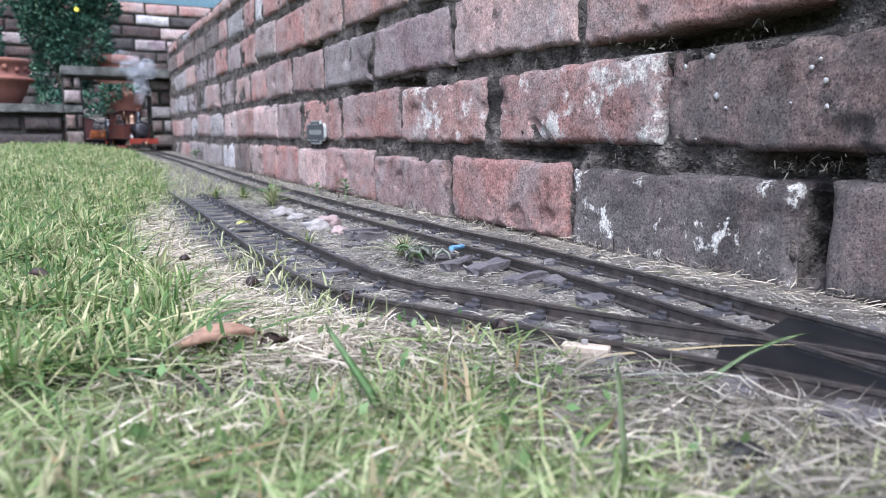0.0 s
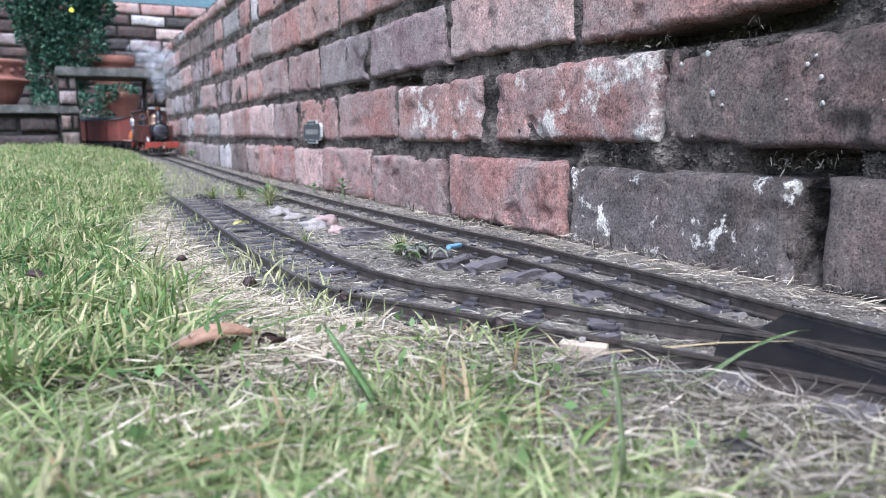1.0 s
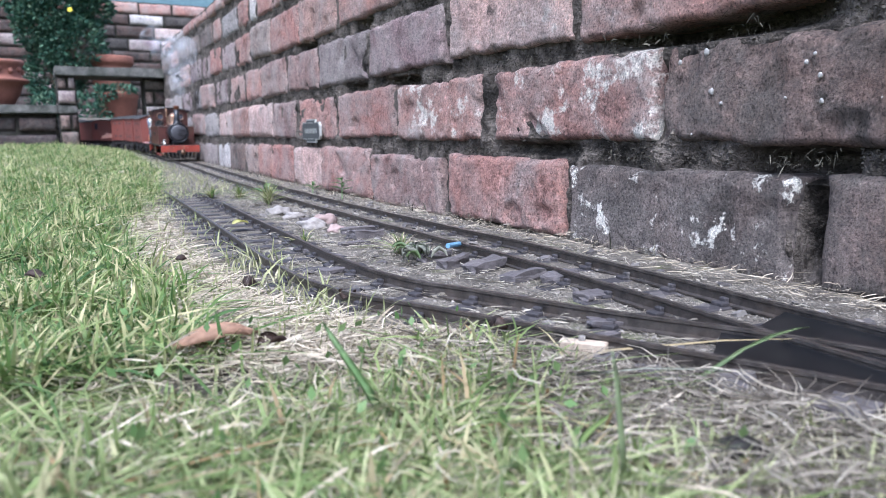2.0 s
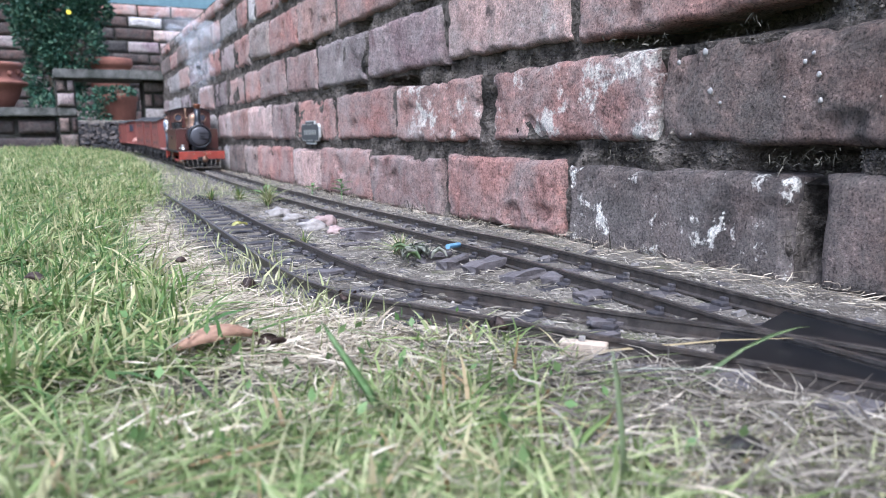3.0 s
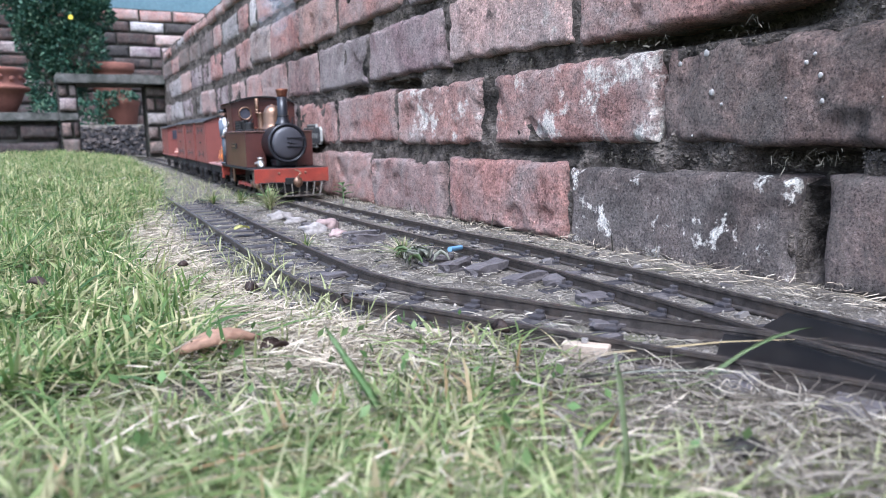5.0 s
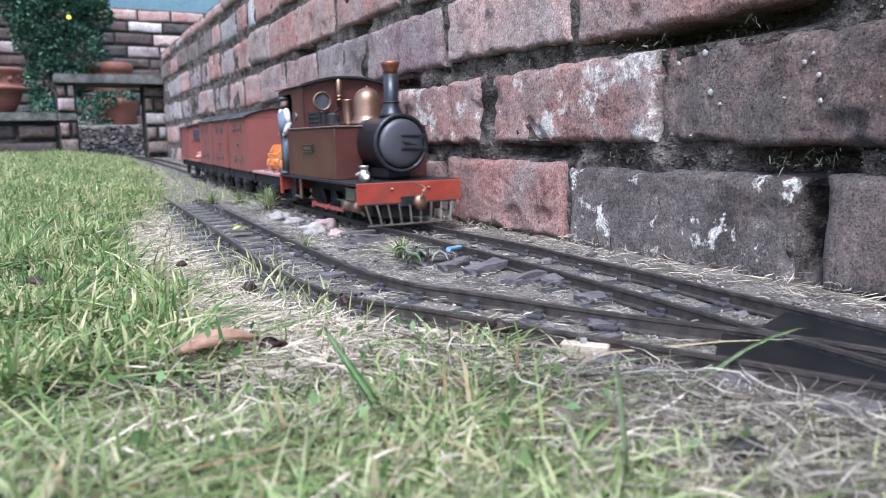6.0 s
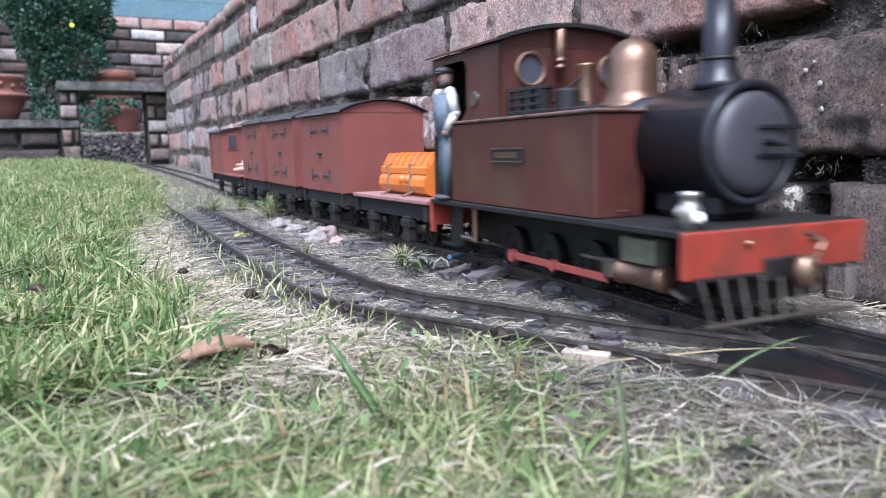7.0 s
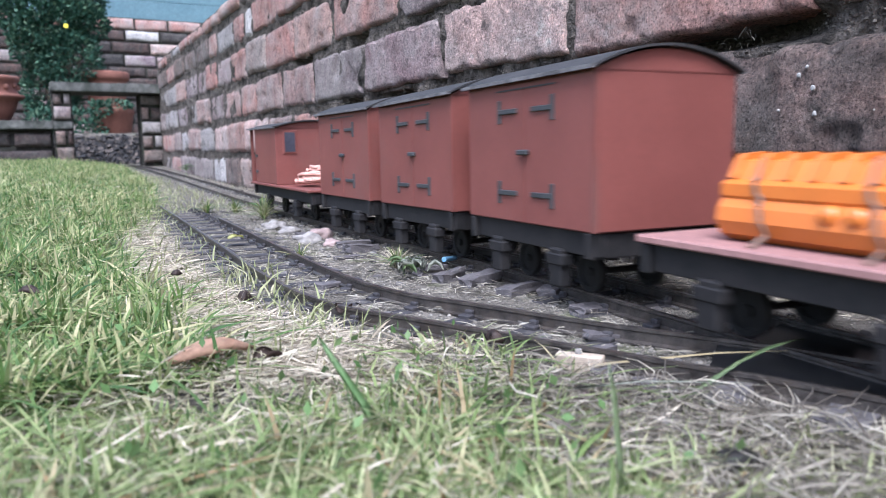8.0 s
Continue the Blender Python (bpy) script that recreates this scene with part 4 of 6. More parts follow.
        part("drain_cock", rod(bmesh.new(), (ax, 0.232, 0.020), (ax - 0.003, 0.248, 0.0205), 0.0020, 8), M["steel"], e)
        part("cab_step", boxed(ax - 0.008, ax + 0.004, 0.250, 0.276, 0.013, 0.0145), M["chassis"], e)
        part("step_hanger", boxed(ax - 0.001, ax + 0.0005, 0.252, 0.274, 0.014, 0.0445), M["chassis"], e)
        part("rear_bracket", boxed(sx * 0.0565 - 0.0018, sx * 0.0565 + 0.0018, 0.284, 0.289, 0.0215, 0.0475, bevel=0.0004), M["loco_red"], e, "red rear buffer beam end")
    part("rear_beam", boxed(-0.056, 0.056, 0.284, 0.288, 0.027, 0.0475), M["loco_red"], e)
    part("firebox", boxed(-0.0152, 0.0152, 0.10, 0.27, 0.012, 0.0445), M["chassis"], e)
    for y in (0.118, 0.168, 0.215):
        wheelset(e, y, 0.0150, M["chassis"], M["chassis"])
    VEHICLES.append((e, 0.0, 0.285))
    return e


def bmesh_ball(c, r, u=12, v=8):
    bm = bmesh.new()
    bmesh.ops.create_uvsphere(bm, u_segments=u, v_segments=v, radius=r, matrix=Matrix.Translation(c))
    return bm


M["glass_pale"] = surface("pale_lens", (0.7, 0.68, 0.62), (0.8, 0.78, 0.72), 60, 300, 0.1)
M["valve_green"] = surface("dull_green_brass", (0.10, 0.105, 0.075), (0.15, 0.14, 0.10), 60, 300, 0.5, 0.4)
M["rod_red"] = surface("dark_red_rod", (0.20, 0.04, 0.03), (0.28, 0.06, 0.045), 80, 400, 0.5)


def underframe(v, length, deck=0.041):
    fw = M["frame_wood"]
    for sx in (-1, 1):
        part("solebar", boxed(sx * 0.043 - 0.0035, sx * 0.043 + 0.0035, 0.002, length - 0.002, deck - 0.014, deck, bevel=0.0006), fw, v)
    for y in (0.003, length - 0.008):
        part("headstock", boxed(-0.050, 0.050, y, y + 0.006, deck - 0.015, deck - 0.0004, bevel=0.0006), fw, v)
    for y in (-0.006, length):
        part("dumb_buffer", boxed(-0.016, 0.016, y - 0.001, y + 0.007, deck - 0.015, deck - 0.004, bevel=0.001), M["chassis"], v)
    for y in (length * 0.26, length * 0.74):
        for sx in (-1, 1):
            bm = boxed(sx * 0.046 - 0.004, sx * 0.046 + 0.004, y - 0.0065, y + 0.0065, 0.006, deck - 0.012, bevel=0.001)
            box(bm, sx * 0.046 - 0.0048, sx * 0.046 + 0.0048, y - 0.009, y + 0.009, deck - 0.022, deck - 0.015, 0.0008)
            part("axle_guard", bm, fw, v)
        wheelset(v, y, 0.0125, M["chassis"], M["chassis"])


def hinge_pair(side, y, z, to_back):
    """A strap hinge: an upright plate and an arm that tapers towards the door's middle."""
    x = side * 0.0502
    bm = bmesh.new()
    box(bm, x - 0.001, x + 0.001, y - 0.0018, y + 0.0018, z - 0.0075, z + 0.0075, 0.0004)
    k = 1 if to_back else -1
    ya, yb = sorted((y, y + k * 0.0225))
    box(bm, x - 0.0014, x + 0.0014, ya, yb, z - 0.0016, z + 0.0016, 0.0004)
    return bm


def roof_on(v, y0, y1, half, z, top):
    roof = part("roof", arched(bmesh.new(), half, y0, y1, z, top, 0.0014), M["roof_felt"], v, "arched dark felt roof")
    for s in (-1, 1):
        part("roof_edge", boxed(s * half - 0.0010, s * half + 0.0010, y0, y1, z - 0.0004, z + 0.0018), M["roof_edge"], roof)


def make_van(offset, length, tint=""):
    v = thing("goods_van", "oxide red model goods van with black strap hinges and arched roof", "wagon", "vans of the model train")
    body = part("body", boxed(-0.050, 0.050, 0.0, length, 0.041, 0.130, bevel=0.0008), M["van_red"], v)
    end = [(x, 0.129 + 0.0125 * (1 - (x / 0.050) ** 2)) for x in np.linspace(-0.050, 0.050, 13)] + [(0.050, 0.128), (-0.050, 0.128)]
    m = Matrix(((1, 0, 0, 0), (0, 0, 1, 0), (0, 1, 0, 0), (0, 0, 0, 1)))
    part("end_gable", slab(bmesh.new(), end, m, length), M["van_red"], v)
    roof_on(v, -0.004, length + 0.004, 0.0535, 0.1295, 0.1425)
    part("corner_post", boxed(-0.0506, -0.047, -0.0006, 0.0022, 0.0412, 0.128), M["van_red"], v)
    for s in (-1, 1):
        for z in (0.1115, 0.0595):
            part("strap_hinge", hinge_pair(s, 0.041, z, True), M["iron"], v, "black iron strap hinge")
            part("strap_hinge", hinge_pair(s, 0.104, z, False), M["iron"], v, "black iron strap hinge")
        part("latch", boxed(s * 0.0515 - 0.0016, s * 0.0515 + 0.0016, 0.0665, 0.0785, 0.0838, 0.0872, bevel=0.0007), M["iron"], v, "black iron latch")
        part("door_gap", boxed(s * 0.0503 - 0.0003, s * 0.0503 + 0.0003, 0.038, 0.108, 0.1245, 0.1254), M["iron"], v)
        part("door_gap", boxed(s * 0.0502 - 0.0002, s * 0.0502 + 0.0002, 0.0723, 0.0727, 0.043, 0.1245), M["van_red"], v)
    underframe(v, length)
    VEHICLES.append((v, offset, length))


def make_flat():
    length = 0.178
    v = thing("flat_wagon", "model flat wagon with faded red deck on dark underframe", "wagon")
    part("deck", boxed(-0.0515, 0.0515, 0.0, length, 0.041, 0.0450, bevel=0.0008), M["deck_red"], v)
    underframe(v, length)
    VEHICLES.append((v, 0.314, length))
    # the load: a moulded orange scoop, tied down
    ld = thing("toy_scoop", "orange plastic toy digger scoop lashed to the flat wagon", "toy")
    prof = [(-0.030, 0.0), (-0.037, 0.004), (-0.0405, 0.011), (-0.0395, 0.018), (-0.0365, 0.0225), (-0.0375, 0.024), (-0.0375, 0.030), (-0.033, 0.0325), (-0.027, 0.042), (-0.012, 0.0435), (0.018, 0.040), (0.036, 0.020), (0.042, 0.0)]
    m = Matrix(((1, 0, 0, 0), (0, 0, 1, 0.022), (0, 1, 0, 0.0452), (0, 0, 0, 1)))
    prof = [(a * 0.90, b * 0.86) for a, b in prof]
    bm = slab(bmesh.new(), prof, m, 0.106)
    part("scoop_body", bm, M["orange"], ld)
    for i in range(8):  # ribs on the upper edge
        y = 0.026 + i * 0.0138
        bm = bmesh.new()
        slab(bm, [(-0.0310, 0.0285), (-0.0262, 0.0372), (-0.0238, 0.0392), (-0.010, 0.0400), (-0.010, 0.036), (-0.024, 0.034)], Matrix(((1, 0, 0, 0), (0, 0, 1, y), (0, 1, 0, 0.0452), (0, 0, 0, 1))), 0.0045)
        part("rib", bm, M["orange"], ld)
    for y in (0.060, 0.072):
        bm = bmesh_ball((-0.0345, y, 0.0605), 0.0045)
        part("lug", bm, M["orange"], ld, "", True)
    for y in (0.048, 0.100):
        bm = bmesh.new()
        loop = [(-0.046, 0.0452)] + [(a - 0.0008, b + 0.0462) for a, b in prof[1:-1]] + [(0.044, 0.0455)]
        for k, (p, q) in enumerate(zip(loop, loop[1:])):
            rod(bm, (p[0], y + 0.0015 * k, p[1]), (q[0], y + 0.0015 * (k + 1), q[1]), 0.0012, 6)
        part("cord", bm, M["cord"], ld, "brown lashing cord")
    VEHICLES.append((ld, 0.327, length))


def make_brake():
    length = 0.297
    v = thing("brake_van", "oxide red model brake van with open platform and small window", "wagon")
    part("deck", boxed(-0.055, 0.055, 0.0, length, 0.0405, 0.0440, bevel=0.0008), M["van_red"], v)
    part("body", boxed(-0.053, 0.053, 0.150, length - 0.03, 0.044, 0.122, bevel=0.0008), M["van_red"], v)
    part("rear_post", boxed(-0.053, -0.049, length - 0.005, length - 0.001, 0.044, 0.124), M["van_red"], v)
    part("rear_post", boxed(0.049, 0.053, length - 0.005, length - 0.001, 0.044, 0.124), M["van_red"], v)
    part("rear_panel", boxed(-0.053, 0.053, length - 0.004, length - 0.002, 0.044, 0.085), M["van_red"], v)
    m = Matrix(((1, 0, 0, 0), (0, 0, 1, 0.150), (0, 1, 0, 0), (0, 0, 0, 1)))
    end = [(x, 0.121 + 0.009 * (1 - (x / 0.053) ** 2)) for x in np.linspace(-0.053, 0.053, 11)] + [(0.053, 0.12), (-0.053, 0.12)]
    part("end_gable", slab(bmesh.new(), end, m, length - 0.18), M["van_red"], v)
    roof_on(v, 0.144, length + 0.003, 0.056, 0.1215, 0.1305)
    win = part("window_frame", boxed(-0.043, -0.023, 0.1485, 0.1505, 0.086, 0.118, bevel=0.0006), M["van_red"], v)
    part("window_pane", boxed(-0.040, -0.026, 0.1478, 0.1490, 0.089, 0.115), M["glass_dark"], win)
    for s in (-1, 1):
        for z in (0.083, 0.060):
            part("strap_hinge", boxed(s * 0.0535 - 0.001, s * 0.0535 + 0.001, 0.252, 0.262, z - 0.002, z + 0.002), M["iron"], v)
    underframe(v, length, 0.0405)
    VEHICLES.append((v, 1.064, length))
    ld = thing("rope_heap", "heap of pinkish rope on the brake van's platform", "rope")
    rnd = random.Random(8)
    for k in range(9):
        bm = bmesh.new()
        pts = []
        a0, r0 = rnd.uniform(0, 6), rnd.uniform(0.018, 0.036)
        for i in range(26):
            a = a0 + i * 0.33
            r = r0 * (1 - i / 60)
            x, y = r * math.cos(a) * 1.1, 0.085 + r * math.sin(a)
            pts.append((x - 0.008, y, 0.0455 + 0.026 * max(0, 1 - (r / 0.042) ** 2) * (0.4 + 0.07 * k) + rnd.uniform(0, 0.003)))
        for p, q in zip(pts, pts[1:]):
            rod(bm, p, q, 0.0019, 6)
        part("coil", bm, M["rope"], ld)
    VEHICLES.append((ld, 1.064, length))


def make_driver():
    """A painted model figure that stands in the cab doorway; one plain mesh."""
    bm = bmesh.new()
    x, y = -0.0540, 0.2635
    spans = []

    def blob(c, r, s, mat):
        n0 = len(bm.faces)
        bmesh.ops.create_uvsphere(bm, u_segments=14, v_segments=10, radius=1, matrix=Matrix.Translation(c) @ Matrix.Diagonal((r * s[0], r * s[1], r * s[2], 1)))
        spans.append((n0, mat))

    def limb(p, q, r, r2, mat):
        n0 = len(bm.faces)
        rod(bm, p, q, r, 12, r2)
        spans.append((n0, mat))
    for k in (-0.0044, 0.0040):
        limb((x - 0.001, y + k, 0.0500), (x, y + k * 0.8, 0.0985), 0.0040, 0.0054, 2)
        blob((x - 0.003, y + k, 0.0502), 0.0045, (1.5, 0.9, 0.55), 4)
    blob((x, y, 0.0985), 0.0094, (0.75, 1.0, 0.8), 2)
    limb((x, y, 0.0990), (x, y, 0.1270), 0.0086, 0.0098, 1)
    blob((x, y, 0.1270), 0.0100, (0.75, 1.0, 0.50), 1)
    limb((x - 0.0066, y - 0.0005, 0.1230), (x - 0.0050, y, 0.1310), 0.0012, 0.0026, 0)
    for k in (-1, 1):  # sleeves, bent to the pockets
        limb((x - 0.001, y + k * 0.0108, 0.1285), (x + 0.001, y + k * 0.0142, 0.1130), 0.0038, 0.0036, 0)
        blob((x + 0.001, y + k * 0.0142, 0.1130), 0.0037, (1, 1, 1), 0)
        limb((x + 0.001, y + k * 0.0142, 0.1130), (x - 0.004, y + k * 0.0088, 0.1005), 0.0035, 0.0030, 0)
        blob((x - 0.001, y + k * 0.0103, 0.1285), 0.0043, (1, 1, 1), 0)
        blob((x - 0.0045, y + k * 0.0082, 0.0992), 0.0029, (1, 1, 1), 3)
    limb((x, y, 0.130), (x, y, 0.1350), 0.0034, 0.0032, 3)
    blob((x, y, 0.1398), 0.0060, (1, 0.92, 1.15), 3)
    blob((x - 0.0022, y - 0.0012, 0.1352), 0.0042, (0.95, 1.0, 0.75), 5)
    blob((x + 0.0024, y + 0.0016, 0.1405), 0.0056, (0.9, 0.9, 0.95), 5)
    blob((x - 0.0005, y, 0.1450), 0.0072, (1.1, 1.0, 0.45), 4)
    blob((x - 0.0065, y, 0.1430), 0.0044, (0.9, 1.2, 0.20), 4)
    me = bpy.data.meshes.new("driver_figure")
    bm.faces.ensure_lookup_table()
    for i, (n0, mat) in enumerate(spans):
        for f in bm.faces[n0:spans[i + 1][0] if i + 1 < len(spans) else None]:
            f.material_index = mat
            f.smooth = True
    bm.to_mesh(me)
    bm.free()
    for k in ("shirt", "waistcoat", "trousers", "skin_paint", "cap", "beard"):
        me.materials.append(M[k])
    ob = tagged(new("driver_figure", me), "painted model figure in cap and waistcoat in the cab", "figurine")
    VEHICLES.append((ob, 0.0, 0.285))


make_engine()
make_driver()
make_flat()
make_van(0.527, 0.149)
make_van(0.706, 0.149)
make_van(0.885, 0.149)
make_brake()


# ---- the far end: portal, raised bed, back wall ----
def facing_bricks(owner, x0, x1, y, z0, z1, course, length, kinds, seed, joint=0.012, special=None, ragged=0.004):
    """Courses of bricks that face the camera's end of the garden."""
    rnd = random.Random(seed)
    z, c = z0, 0
    while z + course * 0.6 < z1:
        h = min(course * rnd.uniform(0.92, 1.08), z1 - z)
        x = x0 if c % 2 == 0 else x0 - length / 2
        i = 0
        while x < x1 - 0.01:
            l = length * rnd.uniform(0.85, 1.1)
            a, b = max(x, x0), min(x + l, x1)
            if x1 - b < length * 0.3:
                b = x1
            if b - a > 0.02:
                kind = (special or {}).get((c, i)) or rnd.choice(kinds)
                me = brick_mesh(b - a - joint, h - joint, 0.06, seed * 500 + c * 40 + i, 0.012)
                me.materials.append(M["brick_" + kind])
                ob = tagged(new("brick", me), "")
                ob.parent = owner
                ob.matrix_basis = owner.matrix_world.inverted() @ pose(b - joint / 2, y + rnd.uniform(-ragged, ragged), z + joint / 2, rnd.uniform(-1, 1), 0, 90 + rnd.uniform(-1, 1))
            x = b
            i += 1
        z += h
        c += 1


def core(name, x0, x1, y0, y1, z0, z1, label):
    return tagged(part(name, boxed(x0, x1, y0, y1, z0, z1, bevel=0.004), M["shaded_mortar"]), label, "wall", kind="structure")


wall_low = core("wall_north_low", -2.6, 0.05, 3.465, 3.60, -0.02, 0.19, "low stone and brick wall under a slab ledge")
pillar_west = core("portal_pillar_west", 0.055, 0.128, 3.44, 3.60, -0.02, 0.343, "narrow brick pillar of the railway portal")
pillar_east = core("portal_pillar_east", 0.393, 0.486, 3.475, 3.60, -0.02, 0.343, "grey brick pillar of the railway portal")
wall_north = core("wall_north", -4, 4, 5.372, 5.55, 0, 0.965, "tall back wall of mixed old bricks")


def rough_slab(x0, x1, y0, y1, z0, z1, seed):
    bm = boxed(x0, x1, y0, y1, z0, z1)
    bmesh.ops.subdivide_edges(bm, edges=bm.edges, cuts=5, use_grid_fill=True)
    bmesh.ops.bevel(bm, geom=[e for e in bm.edges if e.calc_face_angle(0) > 1], offset=0.004, segments=2, affect="EDGES")
    for v in bm.verts:
        v.co += Vector((0.3, 1, 1)) * 0.004 * noise.noise(v.co * 25 + Vector((seed, 0, 0)))
    return bm


tagged(part("portal_lintel", rough_slab(0.052, 0.492, 3.41, 3.66, 0.3425, 0.381, 1), M["stone"]), "weathered grey stone slab lintel over the portal", "lintel", kind="structure")
tagged(part("wall_ledge", rough_slab(-2.6, 0.054, 3.425, 3.72, 0.191, 0.226, 2), M["stone"]), "weathered grey slab ledge on the low wall", "ledge", kind="structure")
tagged(part("ledge_end", rough_slab(0.054, 0.127, 3.43, 3.47, 0.193, 0.224, 3), M["stone"]), "weathered end of the slab ledge", "ledge", kind="structure")


def raised_bed():
    bm = boxed(-2.6, 2.6, 4.19, 5.37, -0.02, 0.19, bevel=0.01)
    bmesh.ops.subdivide_edges(bm, edges=bm.edges, cuts=8, use_grid_fill=True)
    for v in bm.verts:
        if v.co.z > 0.1:
            v.co.z += 0.018 * noise.noise(v.co * 6)
    return tagged(part("raised_bed", bm, M["soil"]), "raised planting bed of dark soil", "flower bed", kind="structure")


bed = raised_bed()


def stones(name, n, sampler, size, material, label, category, seed, flat=0.6):
    """Broken stones joined as one heap."""
    rnd = random.Random(seed)
    verts, faces = [], []
    for _ in range(n):
        c, s = sampler(rnd), rnd.uniform(*size)
        rot = Euler((rnd.uniform(-0.35, 0.35), rnd.uniform(-0.35, 0.35), rnd.uniform(0, 6.3))).to_matrix()
        k = len(verts)
        ax = (s * rnd.uniform(0.7, 1.3), s * rnd.uniform(0.5, 0.9), s * flat * rnd.uniform(0.5, 1.0))
        for sx, sy, sz in ((-1, -1, -1), (1, -1, -1), (1, 1, -1), (-1, 1, -1), (-1, -1, 1), (1, -1, 1), (1, 1, 1), (-1, 1, 1)):
            t = 0.75 if sz > 0 else 1.0
            v = rot @ Vector((sx * ax[0] * t * rnd.uniform(0.7, 1.1) / 2, sy * ax[1] * t * rnd.uniform(0.7, 1.1) / 2, sz * ax[2] * rnd.uniform(0.7, 1.1) / 2))
            verts.append((c[0] + v.x, c[1] + v.y, c[2] + v.z))
        faces += [tuple(k + i for i in f) for f in ((3, 2, 1, 0), (4, 5, 6, 7), (0, 1, 5, 4), (1, 2, 6, 5), (2, 3, 7, 6), (3, 0, 4, 7))]
    me = bpy.data.meshes.new(name)
    me.from_pydata(verts, [], faces)
    me.materials.append(material)
    return tagged(new(name, me), label, category, kind="stuff")


stones("rubble_bank", 1500, lambda r: (r.uniform(-0.15, 0.85), 4.19 - (1 - (q := r.uniform(0, 1))) * 0.10, 0.03 + q * 0.15), (0.012, 0.036), M["rubble"], "dark slate rubble banked up behind the portal", "rubble", 4)


def pot(label, x, y, z, prof, n=36):
    p = thing("plant_pot", label, "plant pot", "terracotta pots", at=pose(x, y, z))
    rim_z = prof[-1][1]
    part("pot_body", lathe(bmesh.new(), prof + [(prof[-1][0] - 0.014, rim_z - 0.001), (prof[-1][0] - 0.02, rim_z - 0.06), (0.0, rim_z - 0.065)], n), M["terracotta"], p, "", True)
    part("compost", lathe(bmesh.new(), [(0.0, rim_z - 0.035), (prof[-1][0] - 0.017, rim_z - 0.035)], 20), M["soil"], p)
    return p


pot("tall plain terracotta pot with a rolled rim", 0.355, 4.62, 0.188, [(0.075, 0), (0.078, 0.005), (0.108, 0.29), (0.110, 0.300), (0.121, 0.304), (0.125, 0.32), (0.124, 0.343), (0.118, 0.35)])
pot("small terracotta pot under trailing leaves", 0.372, 4.34, 0.188, [(0.066, 0), (0.070, 0.004), (0.084, 0.10), (0.090, 0.106), (0.092, 0.135), (0.086, 0.14)])
big = pot("large ornate terracotta pot with a wide lower rim on the ledge", -0.168, 3.60, 0.2265, [(0.060, 0), (0.066, 0.004), (0.092, 0.05), (0.104, 0.085), (0.125, 0.094), (0.130, 0.102), (0.126, 0.108), (0.108, 0.112), (0.102, 0.125), (0.102, 0.158), (0.112, 0.166), (0.116, 0.176), (0.112, 0.184)])
for i in range(14):  # moulded garland between the rims
    a = 2 * math.pi * i / 14
    b = bmesh_ball((0.103 * math.cos(a), 0.103 * math.sin(a), 0.138 + 0.008 * (i % 2)), 0.012, 8, 6)
    part("moulding", b, M["terracotta"], big, "", True)

fence = thing("garden_fence", "blue-green painted horizontal board fence on the back wall", "fence", at=pose(0, 5.43, 0))
for i in range(7):
    z = 0.967 + i * 0.125
    part("board", boxed(-4, 4, -0.012 + 0.004 * (i % 2), 0.012, z, z + 0.122, bevel=0.002), M["fence"], fence)


def leaf_mesh(name, n, sampler, size, material, seed, fold=0.3, up=0.3):
    """Many small folded leaves; sampler gives a place and the outward way."""
    rnd = random.Random(seed)
    verts, faces = [], []
    for _ in range(n):
        c, out = sampler(rnd)
        d = (Vector(out).normalized() + Vector((rnd.gauss(0, 0.6), rnd.gauss(0, 0.6), rnd.gauss(up, 0.5)))).normalized()
        side = d.cross(Vector((rnd.gauss(0, 1), rnd.gauss(0, 1), rnd.gauss(0, 1)))).normalized()
        nrm = side.cross(d)
        s = rnd.uniform(*size)
        k = len(verts)
        c = Vector(c)
        for a, b, e in ((0, 0, 0), (0.45, 0.28, fold * 0.2), (1, 0, 0.05), (0.45, -0.28, fold * 0.2)):
            verts.append(c + d * (a * s) + side * (b * s) + nrm * (e * s))
        faces += [(k, k + 1, k + 2), (k, k + 2, k + 3)]
    me = bpy.data.meshes.new(name)
    me.from_pydata(verts, [], faces)
    me.materials.append(material)
    return new(name, me)


def shrub(label, at, blobs, n, size, stem, seed, flowers=()):
    s = thing("shrub", label, "shrub", at=pose(*at))
    bm = bmesh.new()
    for i, (c, r) in enumerate(blobs):
        mid = Vector((c[0] * 0.3, c[1] * 0.3, c[2] * 0.4))
        rod(bm, (0, 0, -0.02), mid, stem, 7, stem * 0.7)
        rod(bm, mid, c, stem * 0.7, 6, stem * 0.25)
    part("trunk", bm, M["bark"], s)
    wts = [r[0] * r[2] for _, r in blobs]

    def samp(rnd):
        c, r = rnd.choices(blobs, wts)[0]
        v = Vector((rnd.gauss(0, 1), rnd.gauss(0, 1), rnd.gauss(0, 1))).normalized()
        k = rnd.uniform(0.45, 1.0) ** 0.5 * (1 + 0.22 * noise.noise(v * 3.1 + Vector((c[0] * 9, seed, 0))))
        return (c[0] + v.x * r[0] * k, c[1] + v.y * r[1] * k, c[2] + v.z * r[2] * k), v
    crown = leaf_mesh("crown", n, samp, size, M["bush"], seed)
    crown.parent = s
    for f in flowers:
        fl = bmesh.new()
        for k in range(8):
            a = k * 0.785
            slab(fl, [(0, 0), (0.009, -0.004), (0.013, 0), (0.009, 0.004)], Matrix.Translation(f) @ Matrix.Rotation(a, 4, "Y") @ Matrix.Rotation(radians(90), 4, "X"), 0.001)
        part("flower", fl, M["yellow"], s, "small yellow flower")
    return s


